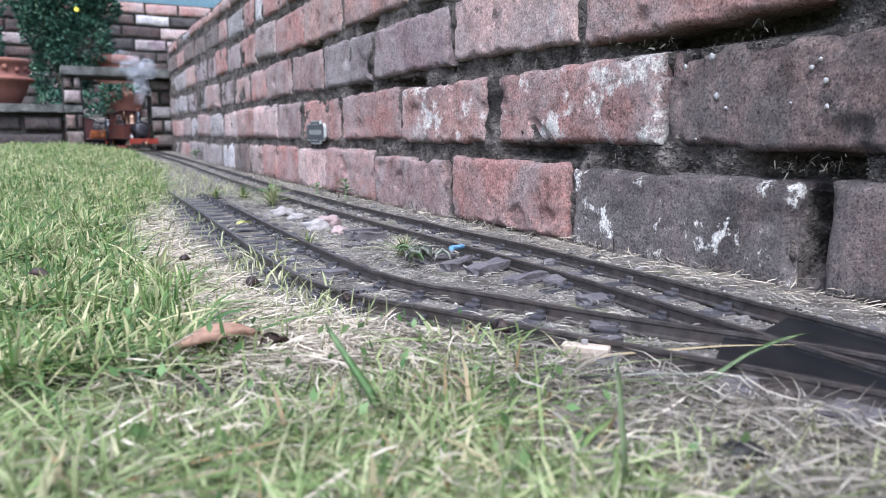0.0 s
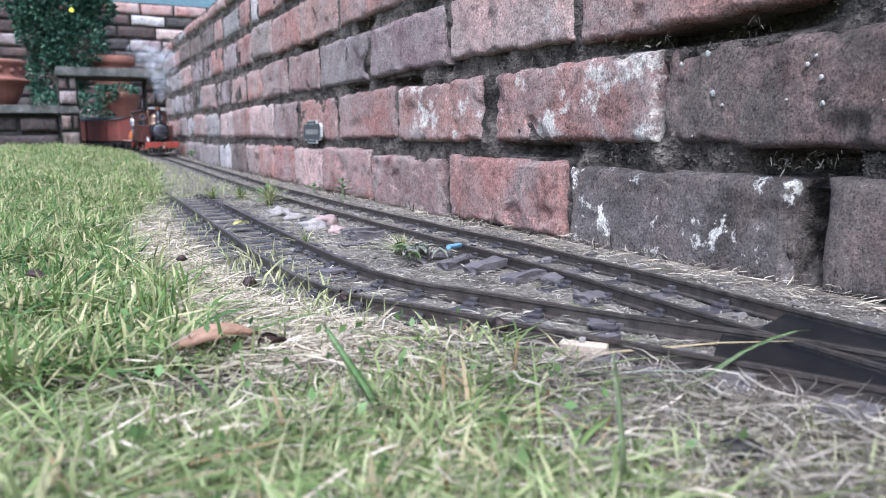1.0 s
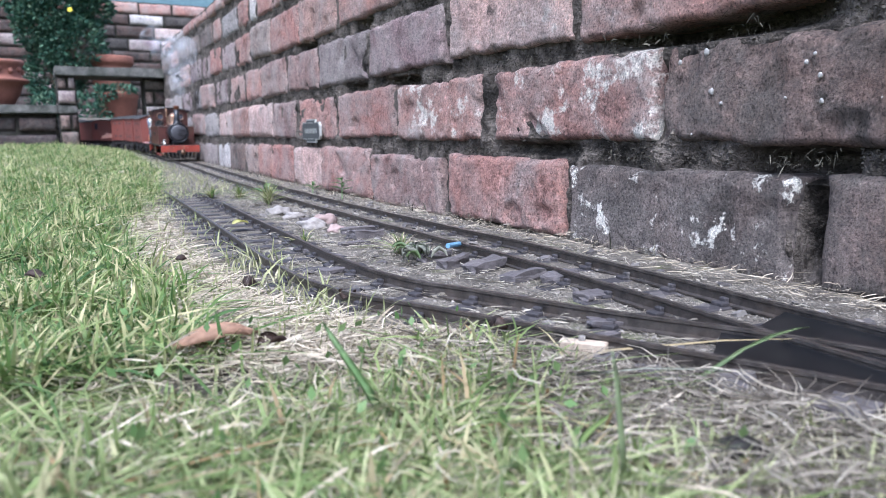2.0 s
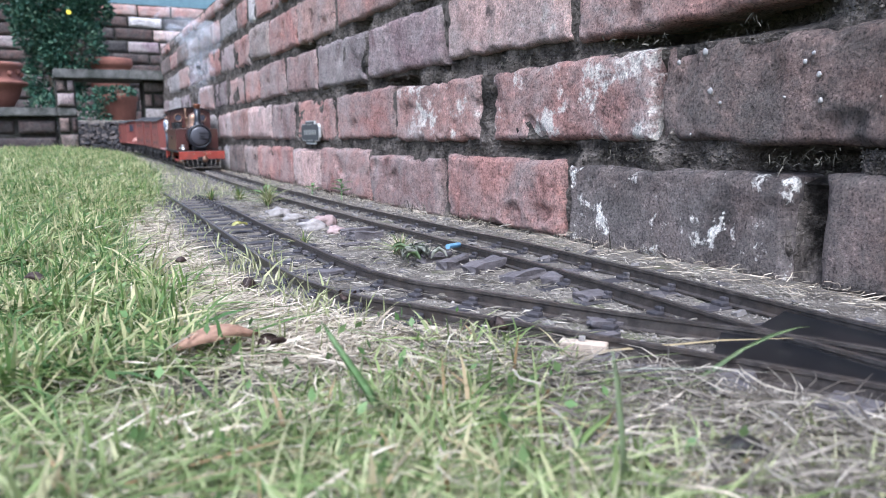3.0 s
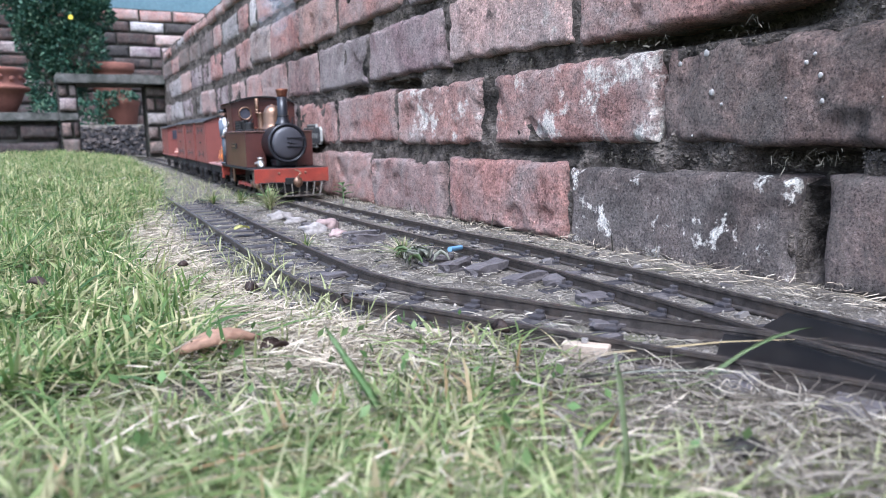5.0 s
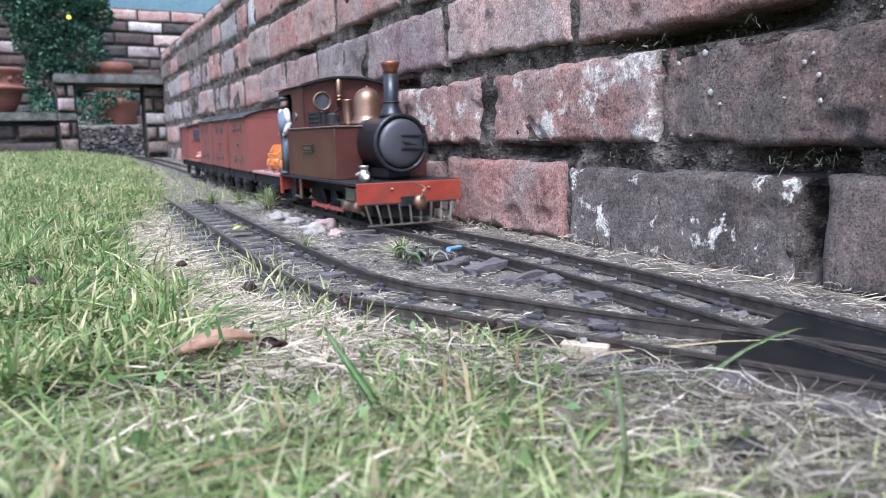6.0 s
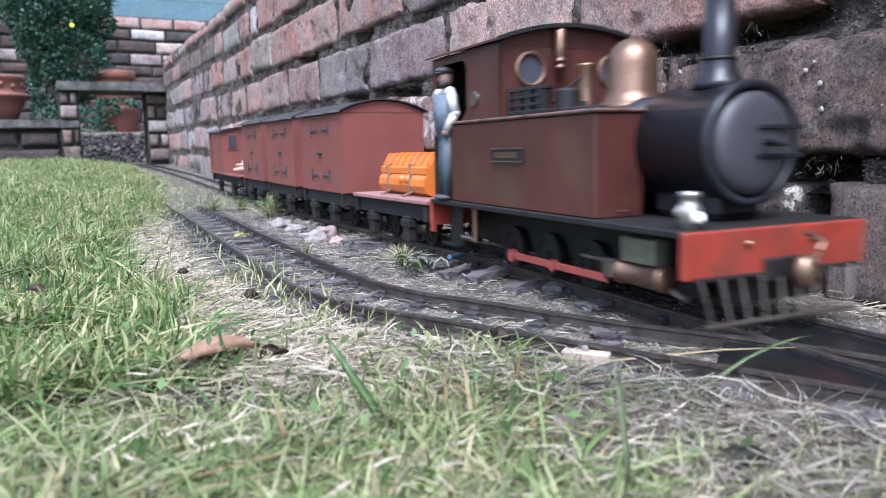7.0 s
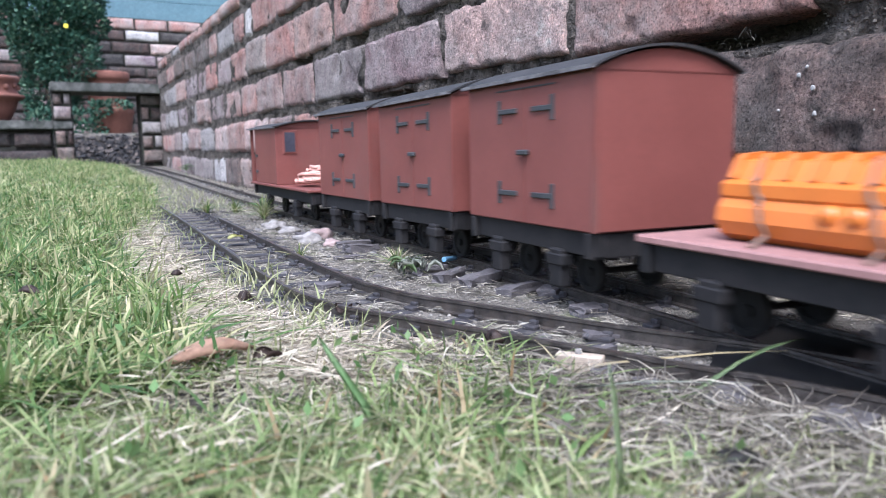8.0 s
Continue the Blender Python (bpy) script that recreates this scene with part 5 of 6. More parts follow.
M["yellow"] = surface("yellow_petals", (0.62, 0.48, 0.02), (0.7, 0.58, 0.05), 60, 200, 0.6)
shrub("dense dark green small-leaved shrub with yellow flowers", (0.11, 4.62, 0.18), [((0.20, 0.0, 0.88), (0.13, 0.14, 0.13)), ((0.13, -0.06, 0.66), (0.10, 0.10, 0.10)), ((-0.02, 0, 0.62), (0.17, 0.2, 0.24)), ((-0.10, 0.05, 0.78), (0.16, 0.18, 0.22)), ((0.06, -0.05, 0.42), (0.17, 0.16, 0.16)), ((0.14, 0.05, 0.80), (0.15, 0.16, 0.20)), ((-0.05, 0, 0.98), (0.22, 0.2, 0.18)), ((-0.13, 0, 0.50), (0.09, 0.12, 0.13)), ((0.19, -0.02, 0.62), (0.09, 0.10, 0.10)), ((-0.03, 0.05, 0.25), (0.15, 0.12, 0.17)), ((-0.20, 0.05, 0.72), (0.08, 0.1, 0.16)), ((0.10, 0.02, 0.98), (0.18, 0.16, 0.15))], 30000, (0.015, 0.031), 0.014, 3,
      [(0.055, -0.24, 0.565), (0.105, -0.2, 0.80), (0.205, -0.18, 0.79)])
shrub("low leafy plant beside the portal", (0.10, 4.30, 0.18), [((0.10, 0.05, 0.05), (0.10, 0.08, 0.09)), ((0.14, -0.02, 0.02), (0.07, 0.06, 0.06)), ((-0.08, 0, 0.06), (0.09, 0.08, 0.08))], 1100, (0.014, 0.03), 0.004, 5)
shrub("trailing plant spilling over a terracotta pot", (0.36, 4.31, 0.32), [((0.0, -0.02, 0.015), (0.095, 0.08, 0.028)), ((-0.07, -0.05, 0.0), (0.05, 0.05, 0.04))], 520, (0.014, 0.028), 0.003, 6)
shrub("small leafy plant behind the ledge", (-0.04, 3.80, 0.03), [((0.02, 0, 0.18), (0.05, 0.04, 0.05)), ((0.05, 0, 0.16), (0.04, 0.04, 0.04))], 300, (0.012, 0.026), 0.003, 7)
shrub("leafy branch against the back wall", (-0.26, 4.9, 0.18), [((0.0, 0, 0.45), (0.06, 0.06, 0.10)), ((0.02, 0, 0.62), (0.05, 0.05, 0.07))], 320, (0.02, 0.04), 0.006, 9)

# the name board on the wall, its lettering worn to bars
sign = thing("wall_sign", "small black cast sign with pale raised rim", "sign", at=WALL_AT @ pose(0.0005, 1.312, 0.1085))
outline = [(-0.053, -0.009), (-0.053, 0.009), (-0.047, 0.0155), (-0.026, 0.0155), (-0.026, 0.021), (0.026, 0.021), (0.026, 0.0155), (0.047, 0.0155), (0.053, 0.009), (0.053, -0.009), (0.047, -0.0155), (0.026, -0.0155), (0.026, -0.021), (-0.026, -0.021), (-0.026, -0.0155), (-0.047, -0.0155)]
SIGN_M = Matrix(((0, 0, 1, -0.004), (1, 0, 0, 0), (0, 1, 0, 0), (0, 0, 0, 1)))
M["sign_black"] = surface("sign_black", (0.03, 0.03, 0.03), (0.05, 0.05, 0.048), 60, 300, 0.6)
M["sign_dull"] = surface("sign_dull_letters", (0.17, 0.165, 0.145), (0.24, 0.235, 0.21), 60, 300, 0.6)
M["sign_pale"] = surface("sign_pale", (0.26, 0.25, 0.225), (0.34, 0.33, 0.30), 60, 300, 0.6)
part("sign_rim", slab(bmesh.new(), outline, SIGN_M, 0.004), M["sign_pale"], sign)
part("sign_field", slab(bmesh.new(), [(a * 0.95, b * 0.90) for a, b in outline], Matrix.Translation((-0.0006, 0, 0)) @ SIGN_M, 0.004), M["sign_black"], sign)
for i in range(9):
    part("letter_bar", boxed(-0.0051, -0.0040, -0.036 + i * 0.0083, -0.0325 + i * 0.0083, -0.0045, 0.0045), M["sign_dull"], sign)
part("letter_bar", boxed(-0.0051, -0.0040, -0.016, 0.016, 0.0135, 0.0152), M["sign_dull"], sign)
part("letter_bar", boxed(-0.0051, -0.0040, -0.016, 0.016, -0.0152, -0.0135), M["sign_dull"], sign)


# ---- ballast, grass, straw ----
rng = np.random.default_rng(11)


def siding_x(y):
    return np.interp(y, SIDING[:, 1], SIDING[:, 0])


def line_x(y):
    return np.interp(y, LINE[:420, 1], LINE[:420, 0])


def green_edge(y):
    return np.interp(y, [0.0, 0.24, 0.30, 0.36, 0.45, 0.55, 0.7, 0.9, 1.3, 2.0, 3.3], [0.16, 0.15, 0.06, 0.045, 0.062, 0.05, 0.045, 0.075, 0.15, 0.25, 0.29])


def sow(n, x0, x1, y0, y1, weight, bias=1.0):
    """Random places (x, y), kept with the chance that weight gives; bias > 1 crowds them towards y0."""
    x = rng.uniform(x0, x1, n)
    y = y0 + (y1 - y0) * rng.uniform(0, 1, n) ** bias
    keep = rng.uniform(0, 1, n) < weight(x, y)
    return np.stack([x[keep], y[keep]], 1)


def smoothstep(a, b, v):
    t = np.clip((v - a) / (b - a), 0, 1)
    return t * t * (3 - 2 * t)


def strips(name, mid, half, label, category, material):
    """Blades: mid is (blades, levels, 3), half the side vector at each level; the last level is the tip."""
    n, k, _ = mid.shape
    left, right = mid[:, :-1] - half[:, :-1], mid[:, :-1] + half[:, :-1]
    verts = np.concatenate([np.stack([left, right], 2).reshape(n, -1, 3), mid[:, -1:]], 1)
    per = 2 * (k - 1) + 1
    base = np.arange(n)[:, None] * per
    quads = [np.stack([base[:, 0] + 2 * i, base[:, 0] + 2 * i + 1, base[:, 0] + 2 * i + 3, base[:, 0] + 2 * i + 2], 1) for i in range(k - 2)]
    tips = np.stack([base[:, 0] + per - 3, base[:, 0] + per - 2, base[:, 0] + per - 1], 1)
    me = bpy.data.meshes.new(name)
    me.from_pydata(verts.reshape(-1, 3).tolist(), [], np.concatenate(quads).tolist() + tips.tolist())
    me.materials.append(material)
    return tagged(new(name, me), label, category, kind="stuff")


LEVELS = np.array([0.0, 0.4, 0.75, 1.0])
TAPER = np.array([0.8, 1.0, 0.7, 0.0])


def blades(name, xy, height, width, lean, label, category, material, lift=0.0):
    n = len(xy)
    z = np.array([ground_z(x, y) for x, y in xy]) + lift
    base = np.column_stack([xy, z - 0.002])
    az = rng.uniform(0, 2 * np.pi, n)
    h = rng.uniform(*height, n) * (0.75 + 0.5 * rng.random(n)) * np.array([1.0 + 0.55 * noise.noise(Vector((a * 22, b * 22, 6))) for a, b in xy])
    ln = np.abs(rng.normal(0, lean, n)) + 0.05
    go = np.column_stack([np.cos(az), np.sin(az), np.zeros(n)])
    t = LEVELS[None, :, None]
    mid = base[:, None] + go[:, None] * (h * ln)[:, None, None] * t**1.7 + np.array([0, 0, 1.0]) * h[:, None, None] * (t - 0.22 * np.minimum(ln, 2.2)[:, None, None] * t**2.4)
    tw = az + np.pi / 2 + rng.normal(0, 0.6, n)
    side = np.column_stack([np.cos(tw), np.sin(tw), rng.normal(0, 0.2, n)])
    half = side[:, None] * (rng.uniform(*width, n) / 2)[:, None, None] * TAPER[None, :, None]
    return strips(name, mid, half, label, category, material)


def litter(name, xy, length, width, loft, label, category, material):
    """Dry stems that lie about on each other."""
    n = len(xy)
    z = np.array([ground_z(x, y) for x, y in xy])
    az = rng.uniform(0, 2 * np.pi, n)
    ln = rng.uniform(*length, n)
    go = np.column_stack([np.cos(az), np.sin(az), rng.normal(0.05, 0.14, n)])
    t = LEVELS[None, :, None]
    bow = rng.normal(0, 0.20, n)
    across = np.column_stack([-np.sin(az), np.cos(az), np.zeros(n)])
    base = np.column_stack([xy, z + np.abs(rng.normal(0, loft, n)) + 0.0004])
    mid = base[:, None] + go[:, None] * ln[:, None, None] * t + across[:, None] * (ln * bow)[:, None, None] * (4 * t * (1 - t))
    mid[:, :, 2] += (ln * np.abs(rng.normal(0, 0.04, n)))[:, None] * (4 * LEVELS * (1 - LEVELS))[None]
    mid[:, :, 2] = np.maximum(mid[:, :, 2], z[:, None] + 0.0005)
    side = across + np.array([0, 0, 1.0]) * rng.normal(0, 0.7, n)[:, None]
    half = side[:, None] * (rng.uniform(*width, n) / 2)[:, None, None] * np.array([0.7, 1, 0.9, 0])[None, :, None]
    return strips(name, mid, half, label, category, material)


M["scraps"] = island_material("straw_scraps", [(0.0, (0.09, 0.077, 0.06)), (0.5, (0.20, 0.175, 0.135)), (1.0, (0.38, 0.34, 0.27))], 0.75, 120.0, 0.2, 0.1)


def scatter(x, y):
    """Straw gathers in patches."""
    return np.array([float(np.clip(0.35 + 1.6 * noise.noise(Vector((a * 38, b * 38, 4))), 0.02, 1)) for a, b in zip(x, y)])


def far_left(y):
    return -0.10 - 0.085 * y


def lawn_w(x, y):
    patch = 0.35 + 0.65 * np.array([noise.noise(Vector((a * 14, b * 14, 2))) > -0.25 for a, b in zip(x, y)])
    return smoothstep(-0.02, 0.035, green_edge(y) - x) * patch


def front_w(x, y):
    return 0.75 * smoothstep(0.0, 0.06, 0.165 - x) * smoothstep(0.0, 0.05, 0.28 - y) + 0.7 * np.exp(-((x - 0.150) / 0.022) ** 2 - ((y - 0.262) / 0.024) ** 2) + 0.30 * (y < 0.135) * (x < 0.15)


def roots_w(x, y):
    return (1 - smoothstep(-0.058, -0.042, x - siding_x(np.clip(y, 0.1, 1.29)))) * smoothstep(0.11, 0.17, x)


litter("root_litter", sow(15000, 0.10, 0.30, 0.10, 0.30, roots_w), (0.008, 0.030), (0.0002, 0.0006), 0.0034, "grey dead roots and straw on bare soil", "straw", M["roots"])
blades("lawn_grass", np.concatenate([sow(38000, -0.2, 0.10, 0.30, 0.75, lawn_w), sow(42000, -0.25, 0.18, 0.75, 1.5, lawn_w), sow(46000, -0.45, 0.31, 1.5, 3.44, lawn_w)]), (0.010, 0.026), (0.0009, 0.0026), 1.5, "bright green lawn grass of uneven height", "grass", M["grass"])
blades("front_grass", sow(36000, -0.12, 0.30, 0.10, 0.34, front_w), (0.006, 0.018), (0.0008, 0.0019), 2.1, "coarse green and yellowing grass beside the camera", "grass", M["front"])
blades("cropped_grass", np.concatenate([sow(9000, 0.06, 0.30, 0.085, 0.150, lambda x, y: 0.9 * (1 - smoothstep(0.118, 0.140, y + 0.20 * (x - 0.15)))), sow(5200, 0.11, 0.225, 0.13, 0.25, lambda x, y: 0.55 * (1 - smoothstep(-0.085, -0.05, x - siding_x(np.clip(y, 0.1, 1.29)))) * (scatter(x, y) > 0.45))]), (0.006, 0.014), (0.0006, 0.0014), 1.8, "short pale grass at the edge of the bare soil", "grass", M["edge"])
blades("outer_grass", sow(12000, -2.0, -0.1, -1.2, 3.44, lambda x, y: (x < far_left(np.maximum(y, 0)) + 0.12) * 0.9), (0.02, 0.036), (0.003, 0.005), 0.6, "green lawn grass of the wider garden", "grass", M["grass"])
blades("edge_grass", np.concatenate([sow(9000, 0.0, 0.33, 0.5, 3.3, lambda x, y: smoothstep(-0.05, 0.0, x - green_edge(y)) * (x < np.maximum(siding_x(y) - 0.02, 0.0) + (y > 1.2) * 0.14) * (x < line_x(y) - 0.045) * 0.55), sow(2600, 0.0, 0.15, 0.28, 0.6, lambda x, y: 0.35 + 0 * x)]), (0.007, 0.020), (0.0008, 0.0016), 0.9, "short yellowish grass at the lawn edge", "grass", M["edge"])


def straw_w(x, y):
    left = smoothstep(-0.03, 0.02, x - green_edge(y))
    right = 1 - smoothstep(-0.072, -0.052, x - siding_x(np.clip(y, 0.1, 1.29)))
    return np.where(y > 0.25, left * right, 0.3 * right * smoothstep(0.12, 0.20, 0.32 - x))


litter("dry_straw", np.concatenate([sow(46000, -0.02, 0.24, 0.22, 0.62, straw_w), sow(12000, 0.0, 0.26, 0.10, 0.25, straw_w), sow(17000, 0.0, 0.22, 0.62, 1.35, straw_w)]), (0.008, 0.026), (0.00025, 0.0007), 0.0024, "pale dry straw matted beside the siding", "straw", M["straw"])
litter("lawn_thatch", sow(9000, -0.25, 0.3, 0.3, 3.4, lambda x, y: 0.9 * (x < green_edge(y) + 0.02), 1.6), (0.012, 0.03), (0.0004, 0.0009), 0.004, "dry stems among the lawn grass", "straw", M["straw"])
litter("front_thatch", sow(3000, -0.1, 0.22, 0.10, 0.32, lambda x, y: (1 - smoothstep(-0.075, -0.055, x - siding_x(np.clip(y, 0.1, 1.29)))) * (1 - 0.6 * smoothstep(0.12, 0.17, x))), (0.008, 0.024), (0.0003, 0.0006), 0.004, "dry stems among the coarse grass", "straw", M["thatch"])
litter("track_straw", np.concatenate([sow(44000, 0.10, 0.42, 0.12, 1.3, lambda x, y: scatter(x, y) * np.where((np.abs(x - siding_x(y)) < 0.05) & (y > 0.75), 0.12, 1.0) * (x > siding_x(y) - 0.03) * (x < 0.40) * (np.abs(x - line_x(y)) > 0.018) * (y > 0.235)), sow(4200, 0.2, 0.44, 1.2, 3.3, lambda x, y: 0.7 * (x > green_edge(y)) * (x < 0.405 + 0.017 * y))]), (0.003, 0.013), (0.0002, 0.0005), 0.0012, "scraps of dry straw on the ballast", "straw", M["scraps"])
litter("wall_foot_straw", sow(7000, 0.37, 0.43, 0.05, 3.3, lambda x, y: smoothstep(-0.035, 0.0, x - (0.405 + 0.017 * y)) * (x < 0.408 + 0.017 * y), 1.5), (0.006, 0.022), (0.0002, 0.0005), 0.0026, "dry straw drifted against the wall foot", "straw", M["straw"])
blades("wall_foot_weeds", sow(1500, 0.38, 0.45, 0.4, 3.3, lambda x, y: 0.8 * (np.abs(x - (0.400 + 0.017 * y)) < 0.010)), (0.006, 0.022), (0.0007, 0.0014), 0.9, "dry moss and weeds along the wall foot", "weeds", M["moss"])


def clear_sleepers(x, y):
    """The far stretch of the siding, where the sleepers lie bare."""
    return (np.abs(x - siding_x(y)) < 0.05) & (y > 0.70) & (y < 1.29)


def bed_place(r, lo=0.08, hi=1.35):
    y = r.uniform(lo, hi) if r.random() < 0.7 else r.uniform(hi, 3.3)
    a = float(siding_x(min(y, 1.29))) - 0.035 if y < 1.29 else float(line_x(y)) - 0.05
    x = r.uniform(a, 0.398 + 0.017 * y)
    return x, y, ground_z(x, y) - (0.004 if clear_sleepers(x, y) else 0.0)


stones("grit_ballast", 17000, lambda r: bed_place(r), (0.0008, 0.0028), M["grit"], "pale grit and dust between the rails", "gravel", 31, 0.7)
stones("slate_ballast", 520, lambda r: (lambda p: (p[0], p[1], p[2] + 0.0012))(bed_place(r)), (0.004, 0.010), M["slate"], "purple-grey slate chips between the rails", "gravel", 32, 0.35)


def joint_moss():
    """Dry moss and root fibres that hang in the joints."""
    n = 15000
    y = 0.1 + 3.2 * rng.uniform(0, 1, n) ** 1.7
    c = rng.integers(1, 6, n)
    z = np.array(BEDS)[c] + rng.normal(0, 0.005, n)
    clump = np.array([noise.noise(Vector((a * 12, b * 3.0, 1))) > 0.02 for a, b in zip(y, c)])
    y, z, c = y[clump], z[clump], c[clump]
    n = len(y)
    p = np.column_stack([rng.uniform(-0.002, 0.010, n), y, z])
    d = np.column_stack([-np.abs(rng.normal(0.35, 0.25, n)), rng.normal(0, 0.8, n), rng.normal(-0.25, 0.5, n)])
    d /= np.linalg.norm(d, axis=1)[:, None]
    ln = rng.uniform(0.002, 0.0075, n)
    t = LEVELS[None, :, None]
    mid = p[:, None] + d[:, None] * ln[:, None, None] * t + np.array([0, 0, -1.0]) * (ln * 0.25)[:, None, None] * t**2
    side = np.cross(d, rng.normal(0, 1, (n, 3)))
    half = side[:, None] * rng.uniform(0.00006, 0.00022, n)[:, None, None] * TAPER[None, :, None]
    ob = strips("joint_moss", mid, half, "dry moss and roots in the mortar joints", "moss", M["moss"])
    ob.matrix_world = WALL_AT


joint_moss()


def joint_place(r):
    p = WALL_AT @ Vector((mortar_depth(y := 0.1 + 2.2 * r.random() ** 1.7, z := BEDS[r.randint(1, 5)] + r.gauss(0, 0.0045)) - 0.0003, y, z))
    return (p.x, p.y, p.z)


stones("mortar_crumbs", 9000, joint_place, (0.0008, 0.0028), M["crumbs"], "crumbling old mortar in the brick joints", "mortar", 58, 0.75)


def clover(rnd):
    if rnd.random() < 0.85:
        y = rnd.uniform(0.34, 1.0)
        x = rnd.uniform(-0.1, float(green_edge(y)))
    else:
        y = rnd.uniform(0.12, 0.33)
        x = rnd.uniform(-0.03, 0.17)
    return (x, y, ground_z(x, y) + rnd.uniform(0.006, 0.016)), (0, 0, 0.01)


tagged(leaf_mesh("clover", 700, clover, (0.003, 0.0065), M["clover"], 41, 0.2, 0.1), "clover and small weeds in the lawn", "clover", kind="stuff")


# ---- single things on the ground ----
def leaf_blade(bm, spine, widths, curl=0.0, n=5):
    """A leaf along a spine of points, curled across."""
    spine = [Vector(p) for p in spine]
    rows = []
    for i, p in enumerate(spine):
        d = (spine[min(i + 1, len(spine) - 1)] - spine[max(i - 1, 0)]).normalized()
        s = d.cross(Vector((0, 0, 1))).normalized()
        u = s.cross(d)
        rows.append([bm.verts.new(p + s * (widths[i] * k / (n - 1) * 2 - widths[i]) + u * curl * widths[i] * (2 * k / (n - 1) - 1) ** 2 + u * 0.0008 * noise.noise(p * 400 + Vector((k, 0, 0)))) for k in range(n)])
    for a, b in zip(rows, rows[1:]):
        for k in range(n - 1):
            bm.faces.new((a[k], a[k + 1], b[k + 1], b[k]))
    bmesh.ops.solidify(bm, geom=bm.faces[:], thickness=0.0004)
    return bm


def fallen_leaf(label, at, turn, length, width, curl, arch, mat, name="fallen_leaf"):
    n = 9
    spine = [(length * (i / (n - 1) - 0.5), 0, arch * math.sin(math.pi * i / (n - 1)) + 0.002) for i in range(n)]
    w = [width * max(0.06, math.sin(math.pi * (0.05 + 0.93 * i / (n - 1))) ** 0.7) for i in range(n)]
    ob = part(name, leaf_blade(bmesh.new(), spine, w, curl), mat, None, "", True)
    ob.matrix_world = pose(*at, 0, 0, turn)
    return tagged(ob, label, "leaf")


M["leaf_tan"] = surface("tan_leaf", (0.34, 0.19, 0.12), (0.44, 0.27, 0.18), 60, 300, 0.7, 0, 0.3, 0.001)
M["leaf_black"] = surface("rotted_leaf", (0.012, 0.010, 0.009), (0.03, 0.024, 0.02), 60, 300, 0.6, 0, 0.3, 0.001)
M["leaf_brown"] = surface("dark_leaf", (0.035, 0.022, 0.017), (0.08, 0.05, 0.038), 60, 300, 0.6, 0, 0.3, 0.001)
M["leaf_green"] = surface("green_leaf", (0.12, 0.20, 0.07), (0.18, 0.26, 0.11), 50, 300, 0.5, 0, 0.2, 0.001)
M["leaf_dull"] = surface("dull_green_leaf", (0.10, 0.15, 0.06), (0.16, 0.20, 0.09), 50, 300, 0.6, 0, 0.2, 0.001)
M["leaf_grey"] = surface("withered_leaf", (0.19, 0.195, 0.15), (0.31, 0.30, 0.24), 60, 300, 0.7, 0, 0.3, 0.001)
M["leaf_yellow"] = surface("yellow_leaf", (0.42, 0.40, 0.12), (0.5, 0.48, 0.2), 60, 300, 0.6, 0, 0.2, 0.001)
M["pine"] = surface("fresh_cut_timber", (0.29, 0.225, 0.165), (0.38, 0.31, 0.235), 25, 400, 0.7, 0, 0.2, 0.0006)
M["plaster"] = surface("pale_mortar_lump", (0.13, 0.115, 0.102), (0.26, 0.232, 0.208), 60, 250, 0.9, 0, 0.9, 0.002)
M["pink_stone"] = surface("pinkish_stone", (0.17, 0.118, 0.105), (0.26, 0.19, 0.17), 60, 250, 0.9, 0, 0.6, 0.002)
M["slate_block"] = surface("slate_block", (0.048, 0.041, 0.041), (0.095, 0.082, 0.080), 70, 300, 0.75, 0, 0.6, 0.002, (0.18, 0.165, 0.15), (0.6, 0.8))
M["blue_pencil"] = surface("light_blue_plastic", (0.10, 0.20, 0.30), (0.13, 0.25, 0.36), 60, 300, 0.5)

fallen_leaf("curled tan autumn leaf on the straw", (0.058, 0.316, 0.016), 8, 0.038, 0.008, -0.6, 0.007, M["leaf_tan"])
fallen_leaf("dark brown curled leaf standing in the straw", (0.105, 0.455, 0.009), 60, 0.014, 0.006, -1.3, 0.007, M["leaf_brown"])
fallen_leaf("dark brown curled leaf against the rail", (0.186, 0.292, 0.010), 110, 0.012, 0.005, -1.2, 0.005, M["leaf_brown"])
fallen_leaf("dark dead leaf in the grass", (0.080, 0.308, 0.010), 20, 0.012, 0.005, 0.8, 0.003, M["leaf_brown"])
fallen_leaf("blackened leaf on the soil", (0.1730, 0.1389, 0.0085), -28, 0.022, 0.006, -0.8, 0.006, M["leaf_black"])
fallen_leaf("dark fragment of leaf on the straw", (0.148, 0.395, 0.008), 40, 0.010, 0.005, 0.6, 0.002, M["leaf_brown"])
fallen_leaf("small dark leaf in the lawn", (0.072, 0.50, 0.022), 70, 0.010, 0.004, -0.8, 0.003, M["leaf_brown"])
fallen_leaf("brown leaf scrap in the lawn", (-0.012, 0.47, 0.024), 130, 0.016, 0.005, -0.6, 0.004, M["leaf_brown"])
fallen_leaf("small yellow leaf between the siding rails", (0.172, 0.770, 0.010), 15, 0.017, 0.007, 0.3, 0.002, M["leaf_yellow"])


